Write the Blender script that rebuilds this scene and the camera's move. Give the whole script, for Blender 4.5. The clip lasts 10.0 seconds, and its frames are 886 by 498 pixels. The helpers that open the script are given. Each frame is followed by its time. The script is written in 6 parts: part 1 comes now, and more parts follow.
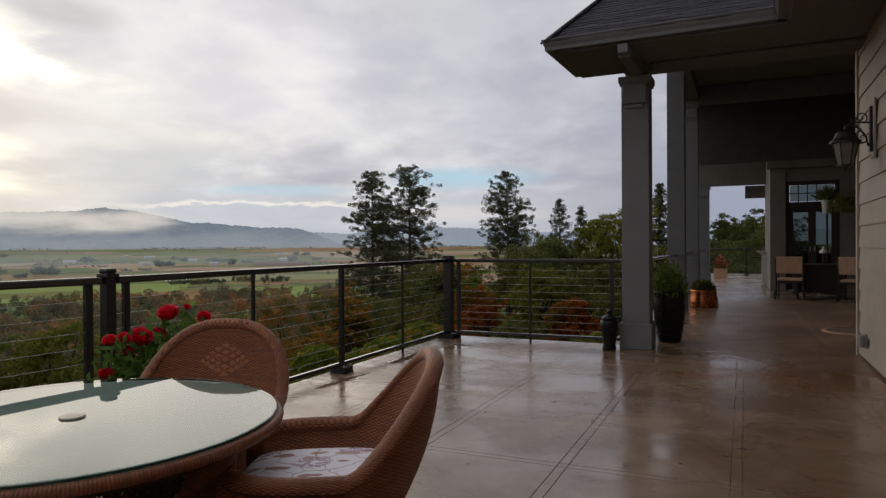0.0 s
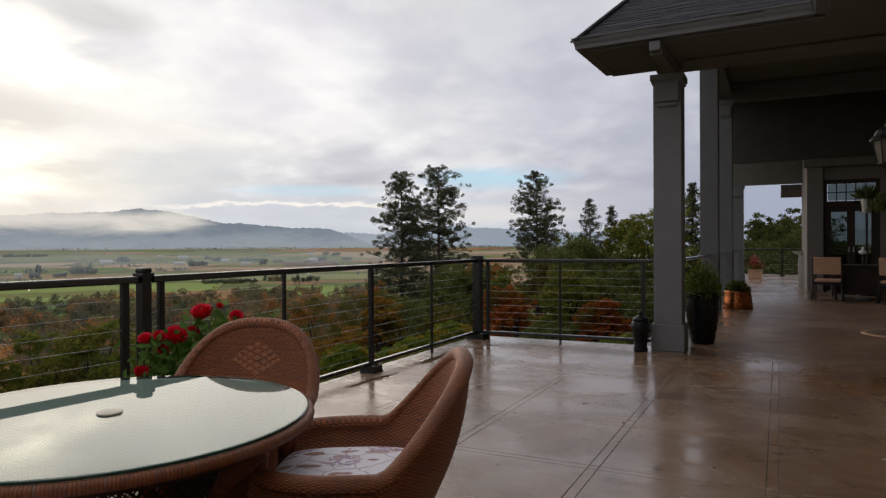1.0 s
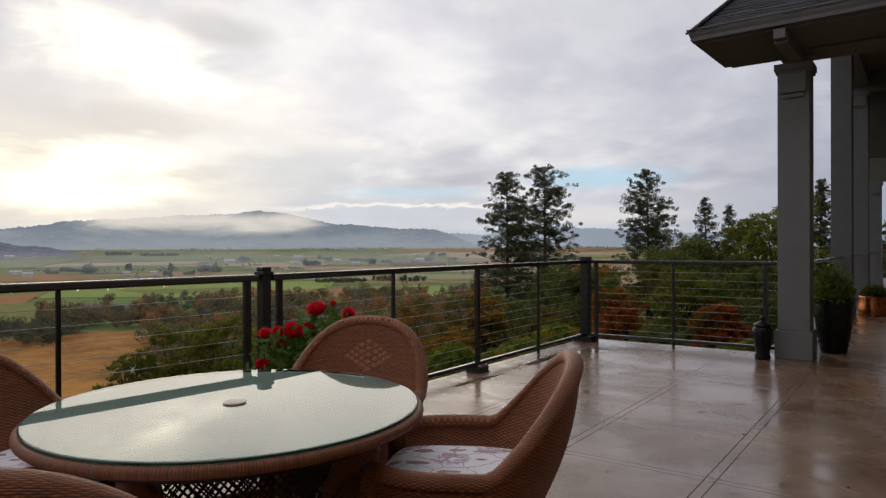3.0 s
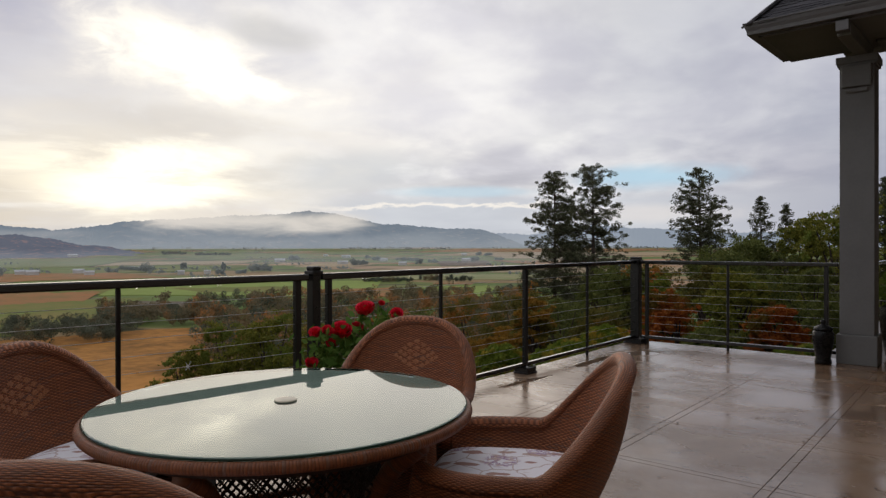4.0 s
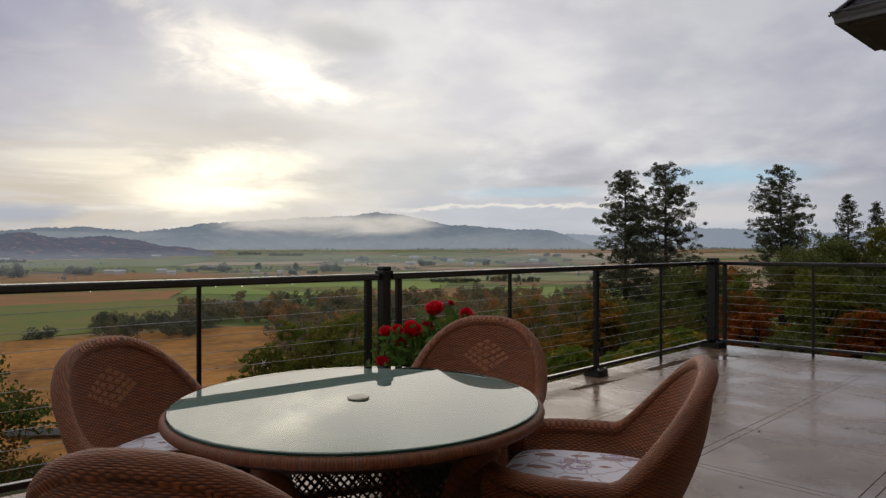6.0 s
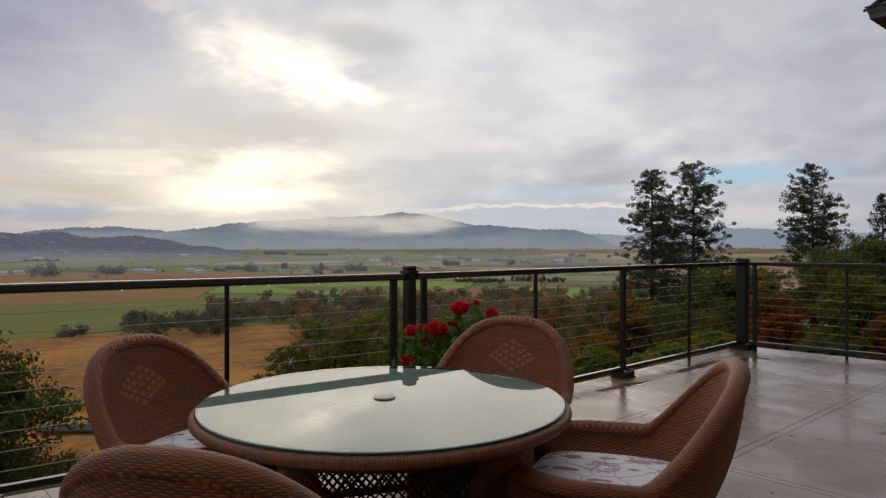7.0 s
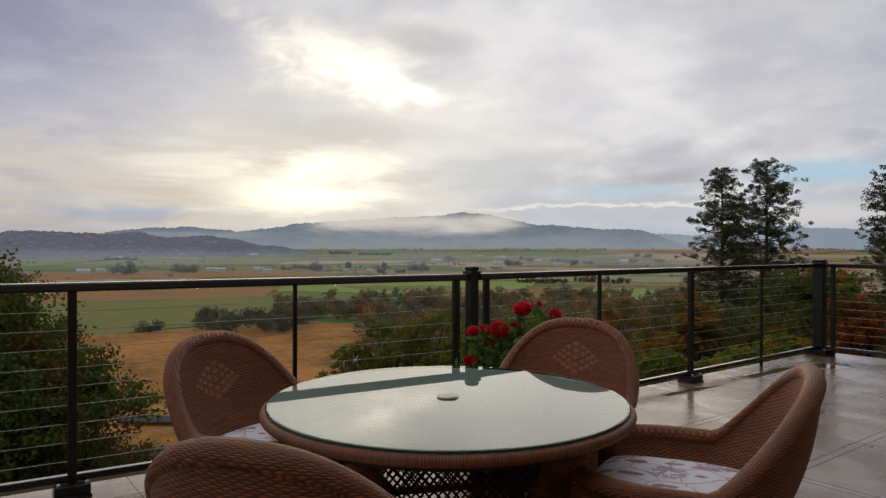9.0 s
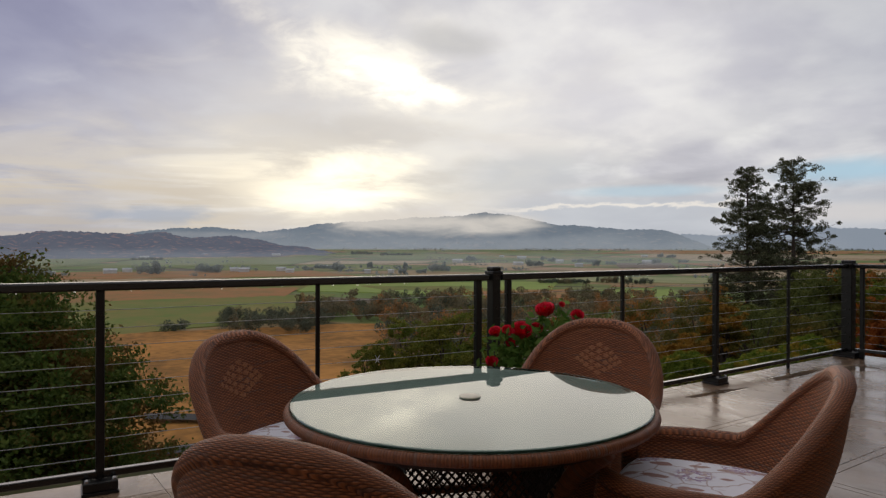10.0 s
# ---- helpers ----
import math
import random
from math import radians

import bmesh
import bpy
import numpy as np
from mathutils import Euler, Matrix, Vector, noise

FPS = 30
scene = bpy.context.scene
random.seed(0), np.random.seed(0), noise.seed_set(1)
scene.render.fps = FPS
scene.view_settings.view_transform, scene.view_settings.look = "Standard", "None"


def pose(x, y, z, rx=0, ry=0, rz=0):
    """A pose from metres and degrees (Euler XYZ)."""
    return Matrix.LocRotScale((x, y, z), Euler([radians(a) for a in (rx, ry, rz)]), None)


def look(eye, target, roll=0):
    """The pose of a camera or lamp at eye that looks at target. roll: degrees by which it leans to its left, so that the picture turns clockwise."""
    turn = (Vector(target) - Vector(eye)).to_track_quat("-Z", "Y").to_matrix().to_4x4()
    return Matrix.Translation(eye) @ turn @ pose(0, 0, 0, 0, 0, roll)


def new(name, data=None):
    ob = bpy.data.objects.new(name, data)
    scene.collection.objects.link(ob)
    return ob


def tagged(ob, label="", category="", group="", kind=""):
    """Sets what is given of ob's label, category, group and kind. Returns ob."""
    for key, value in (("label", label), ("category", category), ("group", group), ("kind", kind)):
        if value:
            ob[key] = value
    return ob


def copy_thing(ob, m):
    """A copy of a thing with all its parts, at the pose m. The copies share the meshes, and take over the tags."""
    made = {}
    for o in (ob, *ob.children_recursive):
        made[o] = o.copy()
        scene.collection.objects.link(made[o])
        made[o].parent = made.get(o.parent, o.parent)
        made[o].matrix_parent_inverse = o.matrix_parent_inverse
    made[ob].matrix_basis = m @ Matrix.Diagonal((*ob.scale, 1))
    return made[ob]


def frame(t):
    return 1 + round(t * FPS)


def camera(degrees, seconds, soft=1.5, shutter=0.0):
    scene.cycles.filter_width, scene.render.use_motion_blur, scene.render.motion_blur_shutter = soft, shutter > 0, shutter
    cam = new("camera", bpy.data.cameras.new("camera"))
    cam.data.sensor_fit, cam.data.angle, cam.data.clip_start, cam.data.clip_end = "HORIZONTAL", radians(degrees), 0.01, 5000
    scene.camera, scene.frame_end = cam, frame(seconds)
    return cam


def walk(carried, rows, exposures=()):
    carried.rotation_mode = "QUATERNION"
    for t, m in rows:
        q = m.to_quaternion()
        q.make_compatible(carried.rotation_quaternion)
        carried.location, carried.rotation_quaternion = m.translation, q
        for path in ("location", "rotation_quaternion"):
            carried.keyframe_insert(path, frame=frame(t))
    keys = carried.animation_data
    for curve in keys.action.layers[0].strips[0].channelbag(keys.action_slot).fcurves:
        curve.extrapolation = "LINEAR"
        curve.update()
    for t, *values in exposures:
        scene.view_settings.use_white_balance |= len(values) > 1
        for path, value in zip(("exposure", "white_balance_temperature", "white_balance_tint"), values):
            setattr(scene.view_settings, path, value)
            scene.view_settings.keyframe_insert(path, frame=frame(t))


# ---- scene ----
cam = camera(67.27, 10.0, soft=1.36)
PATH = [
    (0, pose(-0.000, 0.000, 1.200, 89.69, 0.34, 24.29)),
    (0.5, pose(-0.003, 0.007, 1.198, 89.70, 0.34, 25.39)),
    (1, pose(-0.003, 0.001, 1.199, 89.72, 0.32, 26.78)),
    (1.5, pose(-0.008, 0.001, 1.199, 89.73, 0.29, 28.54)),
    (2, pose(-0.011, -0.001, 1.198, 89.76, 0.26, 31.10)),
    (2.5, pose(-0.012, -0.002, 1.198, 89.79, 0.22, 33.48)),
    (4, pose(-0.029, 0.003, 1.199, 89.81, 0.09, 39.82)),
    (4.5, pose(-0.041, 0.007, 1.199, 89.80, 0.02, 41.15)),
    (5, pose(-0.042, 0.003, 1.197, 89.84, 0.02, 42.74)),
    (5.5, pose(-0.043, 0.003, 1.194, 89.88, 0.08, 44.31)),
    (7, pose(-0.057, 0.004, 1.193, 89.89, 0.01, 47.71)),
    (7.5, pose(-0.049, -0.006, 1.195, 89.89, -0.02, 48.89)),
    (8, pose(-0.046, -0.009, 1.196, 89.89, -0.06, 50.40)),
    (8.5, pose(-0.046, -0.011, 1.198, 89.88, -0.05, 51.74)),
    (9, pose(-0.044, -0.013, 1.198, 89.88, -0.10, 53.02)),
    (9.5, pose(-0.049, -0.014, 1.197, 89.88, -0.11, 54.05)),
    (10, pose(-0.047, -0.016, 1.197, 89.90, -0.13, 54.84)),
]
EXPOSURES = [(0.0, 0.02), (0.5, 0.12), (1.0, 0.18), (1.5, 0.20), (2.0, 0.19), (2.5, 0.17), (4.0, 0.10), (5.0, -0.03), (7.0, -0.09), (10.0, -0.08)]
walk(cam, PATH, EXPOSURES)

# ---- light ----
SUN_AZ, SUN_EL = 64.0, 6.5


def toward(az, el):
    """Unit vector: az degrees to the left of +y, el degrees up."""
    a, e = radians(az), radians(el)
    return Vector((-math.sin(a) * math.cos(e), math.cos(a) * math.cos(e), math.sin(e)))


class Nodes:
    """Short-hand for building a node tree."""

    def __init__(self, tree):
        self.t = tree
        tree.nodes.clear()

    def n(self, kind, ins=None, **props):
        node = self.t.nodes.new(kind)
        for key, value in props.items():
            setattr(node, key, value)
        for key, value in (ins or {}).items():
            sock = node.inputs[key]
            if isinstance(value, bpy.types.NodeSocket):
                self.t.links.new(value, sock)
            else:
                sock.default_value = value
        return node

    def m(self, op, a, b=0.0, c=0.0, clamp=False):
        return self.n("ShaderNodeMath", {0: a, 1: b, 2: c}, operation=op, use_clamp=clamp).outputs[0]

    def v(self, op, a, b=(0, 0, 0)):
        node = self.n("ShaderNodeVectorMath", {0: a, 1: b}, operation=op)
        return node.outputs["Value"] if op in ("DOT_PRODUCT", "LENGTH", "DISTANCE") else node.outputs[0]

    def mix(self, fac, a, b, blend="MIX"):
        node = self.n("ShaderNodeMix", data_type="RGBA", blend_type=blend)
        for key, value in ((0, fac), (6, a), (7, b)):
            if isinstance(value, bpy.types.NodeSocket):
                self.t.links.new(value, node.inputs[key])
            else:
                node.inputs[key].default_value = value if key == 0 else (*value[:3], 1)
        return node.outputs[2]

    def rng(self, x, a, b, c=0.0, d=1.0, smooth=True):
        return self.n("ShaderNodeMapRange", {"Value": x, "From Min": a, "From Max": b, "To Min": c, "To Max": d},
                      interpolation_type="SMOOTHSTEP" if smooth else "LINEAR").outputs[0]

    def noise(self, vec, scale, detail=4.0, rough=0.55, dist=0.0):
        return self.n("ShaderNodeTexNoise", {"Vector": vec, "Scale": scale, "Detail": detail, "Roughness": rough, "Distortion": dist}).outputs["Fac"]


def build_world():
    world = bpy.data.worlds.new("overcast_sky")
    scene.world = world
    world.use_nodes = True
    k = Nodes(world.node_tree)
    d = k.n("ShaderNodeTexCoord").outputs["Generated"]
    sep = k.n("ShaderNodeSeparateXYZ", {0: d})
    x, y, z = sep.outputs
    up = k.m("MAXIMUM", z, 0.0)
    inv = k.m("DIVIDE", 1.0, k.m("ADD", up, 0.20))
    flat = k.n("ShaderNodeCombineXYZ", {0: k.m("MULTIPLY", x, inv), 1: k.m("MULTIPLY", y, inv), 2: 0.0}).outputs[0]
    big = k.noise(flat, 1.0, 5, 0.5, 0.3)
    fine = k.noise(flat, 2.6, 8, 0.55, 0.35)
    puff = k.noise(k.v("MULTIPLY", d, (1.0, 1.0, 2.4)), 9.0, 8, 0.6, 0.3)
    az = k.m("MULTIPLY", k.m("ARCTAN2", k.m("MULTIPLY", x, -1.0), y), 180 / math.pi)
    el = k.m("MULTIPLY", k.m("ARCSINE", z), 180 / math.pi)

    def patch(az0, el0, a, b, ragged=0.5, lean=0.0, grain=None, feather=False):
        """1 in the middle of a cloud or gap, falling off to its ragged edge."""
        u = k.m("DIVIDE", k.m("SUBTRACT", az, az0), a)
        v = k.m("DIVIDE", k.m("SUBTRACT", k.m("SUBTRACT", el, el0), k.m("MULTIPLY", k.m("SUBTRACT", az, az0), lean)), b)
        r = k.m("SQRT", k.m("ADD", k.m("MULTIPLY", u, u), k.m("MULTIPLY", v, v)))
        r = k.m("ADD", r, k.m("MULTIPLY", k.m("SUBTRACT", grain or fine, 0.5), ragged * 4))
        return k.rng(r, 1.25, 0.25) if not feather else k.rng(r, 1.7, -0.5)

    shred = k.rng(k.noise(flat, 6.5, 7, 0.6, 0.6), 0.34, 0.62)
    cloud = k.m("ADD", k.m("MULTIPLY", big, 0.5), k.m("MULTIPLY", fine, 0.5))
    base = k.mix(k.rng(cloud, 0.40, 0.60), (0.43, 0.43, 0.47), (0.78, 0.77, 0.77))
    base = k.mix(k.m("MULTIPLY", patch(92, 19, 32, 18, 0.22), 1.0), base, (0.34, 0.345, 0.47))
    base = k.mix(k.m("MULTIPLY", patch(42, 15, 20, 10, 0.45), 0.85), base, (0.90, 0.88, 0.87))
    base = k.mix(k.m("MULTIPLY", patch(12, 15, 22, 15, 0.2), 0.8), base, (0.55, 0.56, 0.615))
    base = k.mix(k.m("MULTIPLY", patch(-8, 5, 20, 16, 0.25), 0.9), base, (0.32, 0.35, 0.44))
    # billows and torn edges at two sizes
    mid = k.noise(k.v("MULTIPLY", d, (1.0, 1.0, 1.7)), 7.0, 5, 0.5, 0.2)
    soft = k.noise(flat, 2.2, 3, 0.45, 0.2)
    billow = k.m("ADD", k.m("MULTIPLY", soft, 0.5), k.m("MULTIPLY", mid, 0.5))
    shade = k.rng(billow, 0.38, 0.62, 0.84, 1.09)
    base = k.mix(1.0, base, k.n("ShaderNodeCombineXYZ", {0: shade, 1: shade, 2: k.rng(billow, 0.38, 0.62, 0.89, 1.07)}).outputs[0], "MULTIPLY")
    # brightness round the hidden sun
    base = k.mix(k.m("MULTIPLY", patch(62, 9, 24, 11, 0.35), 0.5), base, (0.90, 0.86, 0.80))
    base = k.mix(k.m("MULTIPLY", patch(65, 5.5, 17, 4.8, 0.4, 0.0, None, True), 0.95), base, (1.02, 0.93, 0.76))
    base = k.mix(k.m("MULTIPLY", patch(60.5, 15.0, 11.0, 4.2, 0.6, 0.18, None, True), 0.62), base, (0.98, 0.92, 0.83))
    base = k.mix(k.m("MULTIPLY", patch(60.8, 15.4, 9.0, 2.9, 0.85, 0.22, None, True), shred), base, (1.22, 1.14, 0.98))
    base = k.mix(k.m("MULTIPLY", patch(58.5, 15.0, 5.2, 2.0, 1.1, 0.22, None, True), 0.8), base, (1.5, 1.4, 1.2))
    base = k.mix(k.m("MULTIPLY", patch(58.0, 14.0, 3.6, 1.1, 0.9, 0.2, fine, True), k.rng(shred, 0.0, 0.7, 0.35, 1.0)), base, (2.3, 2.15, 1.8))
    base = k.mix(k.m("MULTIPLY", patch(54.2, 17.0, 4.8, 1.5, 0.5, 0.1), 0.75), base, (0.58, 0.57, 0.57))
    base = k.mix(k.m("MULTIPLY", patch(60, 9.8, 9, 1.5, 0.6, 0.05), 0.55), base, (0.66, 0.62, 0.58))
    base = k.mix(k.m("MULTIPLY", patch(48, 6.3, 10, 2.0, 0.5), 0.55), base, (0.53, 0.56, 0.60))
    wisp = k.noise(k.n("ShaderNodeCombineXYZ", {0: k.m("MULTIPLY", az, 0.07), 1: k.m("MULTIPLY", el, 0.32), 2: 0.0}).outputs[0], 1.0, 7, 0.6, 0.5)
    base = k.mix(k.m("MULTIPLY", patch(68.5, 5.6, 8.5, 2.0, 0.7, 0.02, wisp, True), 0.8), base, (1.22, 1.10, 0.86))
    veil = k.m("MULTIPLY", k.m("MULTIPLY", k.rng(el, 11.0, 7.0), k.rng(az, 50, 58)), k.rng(wisp, 0.44, 0.60))
    base = k.mix(k.m("MULTIPLY", veil, 0.6), base, (0.72, 0.66, 0.58))
    base = k.mix(patch(63.6, 4.9, 4.4, 2.5, 1.25, 0.0, wisp, True), base, (1.55, 1.42, 1.12))
    # low bands over the hills
    low = k.rng(el, 5.5, 3.2)
    streak = k.noise(k.n("ShaderNodeCombineXYZ", {0: k.m("MULTIPLY", az, 0.05), 1: k.m("MULTIPLY", el, 0.9), 2: 0.0}).outputs[0], 1.0, 6, 0.6, 0.4)
    base = k.mix(k.m("MULTIPLY", k.m("MULTIPLY", low, k.rng(az, 54, 46)), 0.85), base, (0.56, 0.585, 0.63))
    base = k.mix(k.m("MULTIPLY", k.m("MULTIPLY", k.rng(el, 7.5, 4.0), k.rng(az, 66, 78)), k.rng(streak, 0.40, 0.56)), base, (0.70, 0.62, 0.51))
    base = k.mix(k.m("MULTIPLY", k.m("MULTIPLY", k.rng(el, 6.0, 1.0), k.rng(az, 72, 84)), 0.6), base, (0.42, 0.40, 0.42))
    base = k.mix(k.m("MULTIPLY", patch(79, 2.6, 6, 0.8, 0.6), 0.7), base, (0.40, 0.45, 0.54))
    base = k.mix(k.m("MULTIPLY", k.m("MULTIPLY", k.rng(az, 24, 9), k.rng(el, 13, 3)), 0.75), base, (0.40, 0.405, 0.47))
    base = k.mix(k.m("MULTIPLY", k.m("MULTIPLY", k.rng(az, 12, 2), k.rng(el, 9, 3)), 0.8), base, (0.31, 0.345, 0.45))
    # clear gap and the sunlit tops of a far cloud bank
    sky = k.n("ShaderNodeTexSky", sky_type="NISHITA", sun_disc=False, sun_elevation=radians(SUN_EL), sun_rotation=radians(-SUN_AZ)).outputs[0]
    sky = k.mix(1.0, sky, (0.05, 0.05, 0.05), "MULTIPLY")
    blue = k.mix(0.85, sky, (0.48, 0.70, 0.86))
    base = k.mix(k.m("MULTIPLY", patch(22.6, 5.7, 7.0, 1.15, 0.3, 0.0, puff), 0.9), base, blue)
    base = k.mix(k.m("MULTIPLY", patch(38.0, 4.7, 7.0, 0.5, 0.3, 0.0, puff), 0.6), base, blue)
    top = k.m("ADD", 3.55, k.m("MULTIPLY", k.m("SUBTRACT", puff, 0.5), 3.2))
    edge = k.m("MULTIPLY", k.rng(k.m("ABSOLUTE", k.m("SUBTRACT", el, top)), 0.30, 0.02), k.m("MULTIPLY", k.rng(az, 28, 34), k.rng(az, 54, 46)))
    base = k.mix(k.m("MULTIPLY", edge, 0.8), base, (0.92, 0.86, 0.78))
    base = k.mix(k.m("MULTIPLY", patch(24, 2.7, 9, 0.9, 0.3, 0.0, puff), 0.55), base, (0.74, 0.69, 0.66))
    bg = k.n("ShaderNodeBackground", {"Color": base, "Strength": 1.0})
    k.n("ShaderNodeOutputWorld", {0: bg.outputs[0]})


build_world()
sun = new("sun", bpy.data.lights.new("sun", "SUN"))
sun.data.energy, sun.data.angle, sun.data.color = 0.75, radians(70), (1.0, 0.84, 0.64)
sun.matrix_world = look(toward(SUN_AZ, SUN_EL + 4) * 50, (0, 0, 0))

# ---- materials ----
def material(name, colour, rough=0.6, metal=0.0, second=None, scale=6.0, amount=0.5, bump=0.0, bump_scale=60.0, coat=0.0, space="Position", per_object=0.0, spec=0.5):
    """Two-scale noise between two colours, with fine relief."""
    m = bpy.data.materials.new(name)
    m.use_nodes = True
    k = Nodes(m.node_tree)
    vec = k.n("ShaderNodeNewGeometry").outputs["Position"] if space == "Position" else k.n("ShaderNodeTexCoord").outputs[space]
    second = second or tuple(0.72 * v for v in colour)
    f = k.m("ADD", k.m("MULTIPLY", k.noise(vec, scale, 4), 0.6), k.m("MULTIPLY", k.noise(vec, scale * 7.3, 3), 0.4))
    f = k.m("MULTIPLY", k.rng(f, 0.33, 0.67), amount * 2 if amount < 0.5 else 1.0, clamp=True)
    col = k.mix(f, colour, second)
    if per_object:
        r = k.n("ShaderNodeObjectInfo").outputs["Random"]
        hsv = k.n("ShaderNodeHueSaturation", {"Hue": 0.5, "Saturation": 1.0, "Value": k.m("ADD", 1 - per_object / 2, k.m("MULTIPLY", r, per_object)), "Fac": 1.0, "Color": col})
        col = hsv.outputs[0]
    ins = {"Base Color": col, "Roughness": k.m("ADD", rough - 0.08, k.m("MULTIPLY", k.noise(vec, scale * 3, 3), 0.16), clamp=True), "Metallic": metal,
           "Coat Weight": coat, "Specular IOR Level": spec}
    if bump:
        ins["Normal"] = k.n("ShaderNodeBump", {"Height": k.noise(vec, bump_scale, 4), "Strength": bump, "Distance": 0.01}).outputs[0]
    p = k.n("ShaderNodeBsdfPrincipled", ins)
    k.n("ShaderNodeOutputMaterial", {0: p.outputs[0]})
    return m


def wicker_material(name, colour, dark, w=0.028, h=0.008, ribs=False, relief=0.9):
    """Woven strands over UV in metres: bumps that alternate row by row, or plain wrapped ribs."""
    m = bpy.data.materials.new(name)
    m.use_nodes = True
    k = Nodes(m.node_tree)
    uv = k.n("ShaderNodeTexCoord").outputs["UV"]
    pos = k.n("ShaderNodeNewGeometry").outputs["Position"]
    wob = k.noise(pos, 30.0, 2)
    s = k.n("ShaderNodeSeparateXYZ", {0: uv})
    v = k.m("ADD", k.m("DIVIDE", s.outputs["Y"], h), k.m("MULTIPLY", wob, 0.7))
    across = k.m("ABSOLUTE", k.m("SINE", k.m("MULTIPLY", v, math.pi)))
    if ribs:
        hv = k.m("POWER", across, 0.7)
    else:
        u = k.m("ADD", k.m("DIVIDE", s.outputs["X"], w), 40.0)
        row = k.m("FLOOR", v)
        sign = k.m("SUBTRACT", 1.0, k.m("MULTIPLY", k.m("MODULO", k.m("ADD", row, 400.0), 2.0), 2.0))
        over = k.m("MULTIPLY", k.m("COSINE", k.m("MULTIPLY", u, math.pi)), sign)
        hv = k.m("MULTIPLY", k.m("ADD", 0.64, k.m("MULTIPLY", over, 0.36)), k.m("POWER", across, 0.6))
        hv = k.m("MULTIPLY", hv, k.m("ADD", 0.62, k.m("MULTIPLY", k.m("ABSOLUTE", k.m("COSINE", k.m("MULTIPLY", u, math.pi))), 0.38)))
        cell = k.n("ShaderNodeCombineXYZ", {0: k.m("FLOOR", k.m("MULTIPLY", k.m("ADD", u, k.m("MULTIPLY", k.m("MODULO", k.m("ADD", row, 400.0), 5.0), 0.7)), 0.25)), 1: row, 2: 0.0}).outputs[0]
        tone = k.n("ShaderNodeTexWhiteNoise", {"Vector": cell}, noise_dimensions="2D").outputs["Value"]
    if ribs:
        tone = k.n("ShaderNodeTexWhiteNoise", {"W": k.m("FLOOR", v)}, noise_dimensions="1D").outputs["Value"]
    big = k.rng(k.noise(pos, 6.0, 4), 0.35, 0.65)
    streak = k.noise(k.v("MULTIPLY", uv, (26.0, 190.0, 1.0)), 1.0, 3)
    col = k.mix(k.m("MULTIPLY", big, 0.55), colour, tuple(0.68 * c for c in colour))
    col = k.mix(k.rng(streak, 0.35, 0.7, 0.0, 0.5), col, (colour[0] * 1.4, colour[1] * 1.38, colour[2] * 1.3))
    col = k.mix(k.m("MULTIPLY", tone, 0.55), col, tuple(0.42 * c for c in colour))
    col = k.mix(k.rng(tone, 0.86, 0.97, 0.0, 0.45), col, (0.20, 0.13, 0.10))
    # shade between the strands put into the colour where relief is low
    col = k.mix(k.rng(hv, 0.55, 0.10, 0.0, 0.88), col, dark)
    nrm = k.n("ShaderNodeBump", {"Height": hv, "Strength": relief, "Distance": 0.0035}).outputs[0]
    p = k.n("ShaderNodeBsdfPrincipled", {"Base Color": col, "Roughness": 0.5, "Normal": nrm, "Specular IOR Level": 0.4})
    k.n("ShaderNodeOutputMaterial", {0: p.outputs[0]})
    return m


RUST_X, RUST_Y = 0.45, 6.7


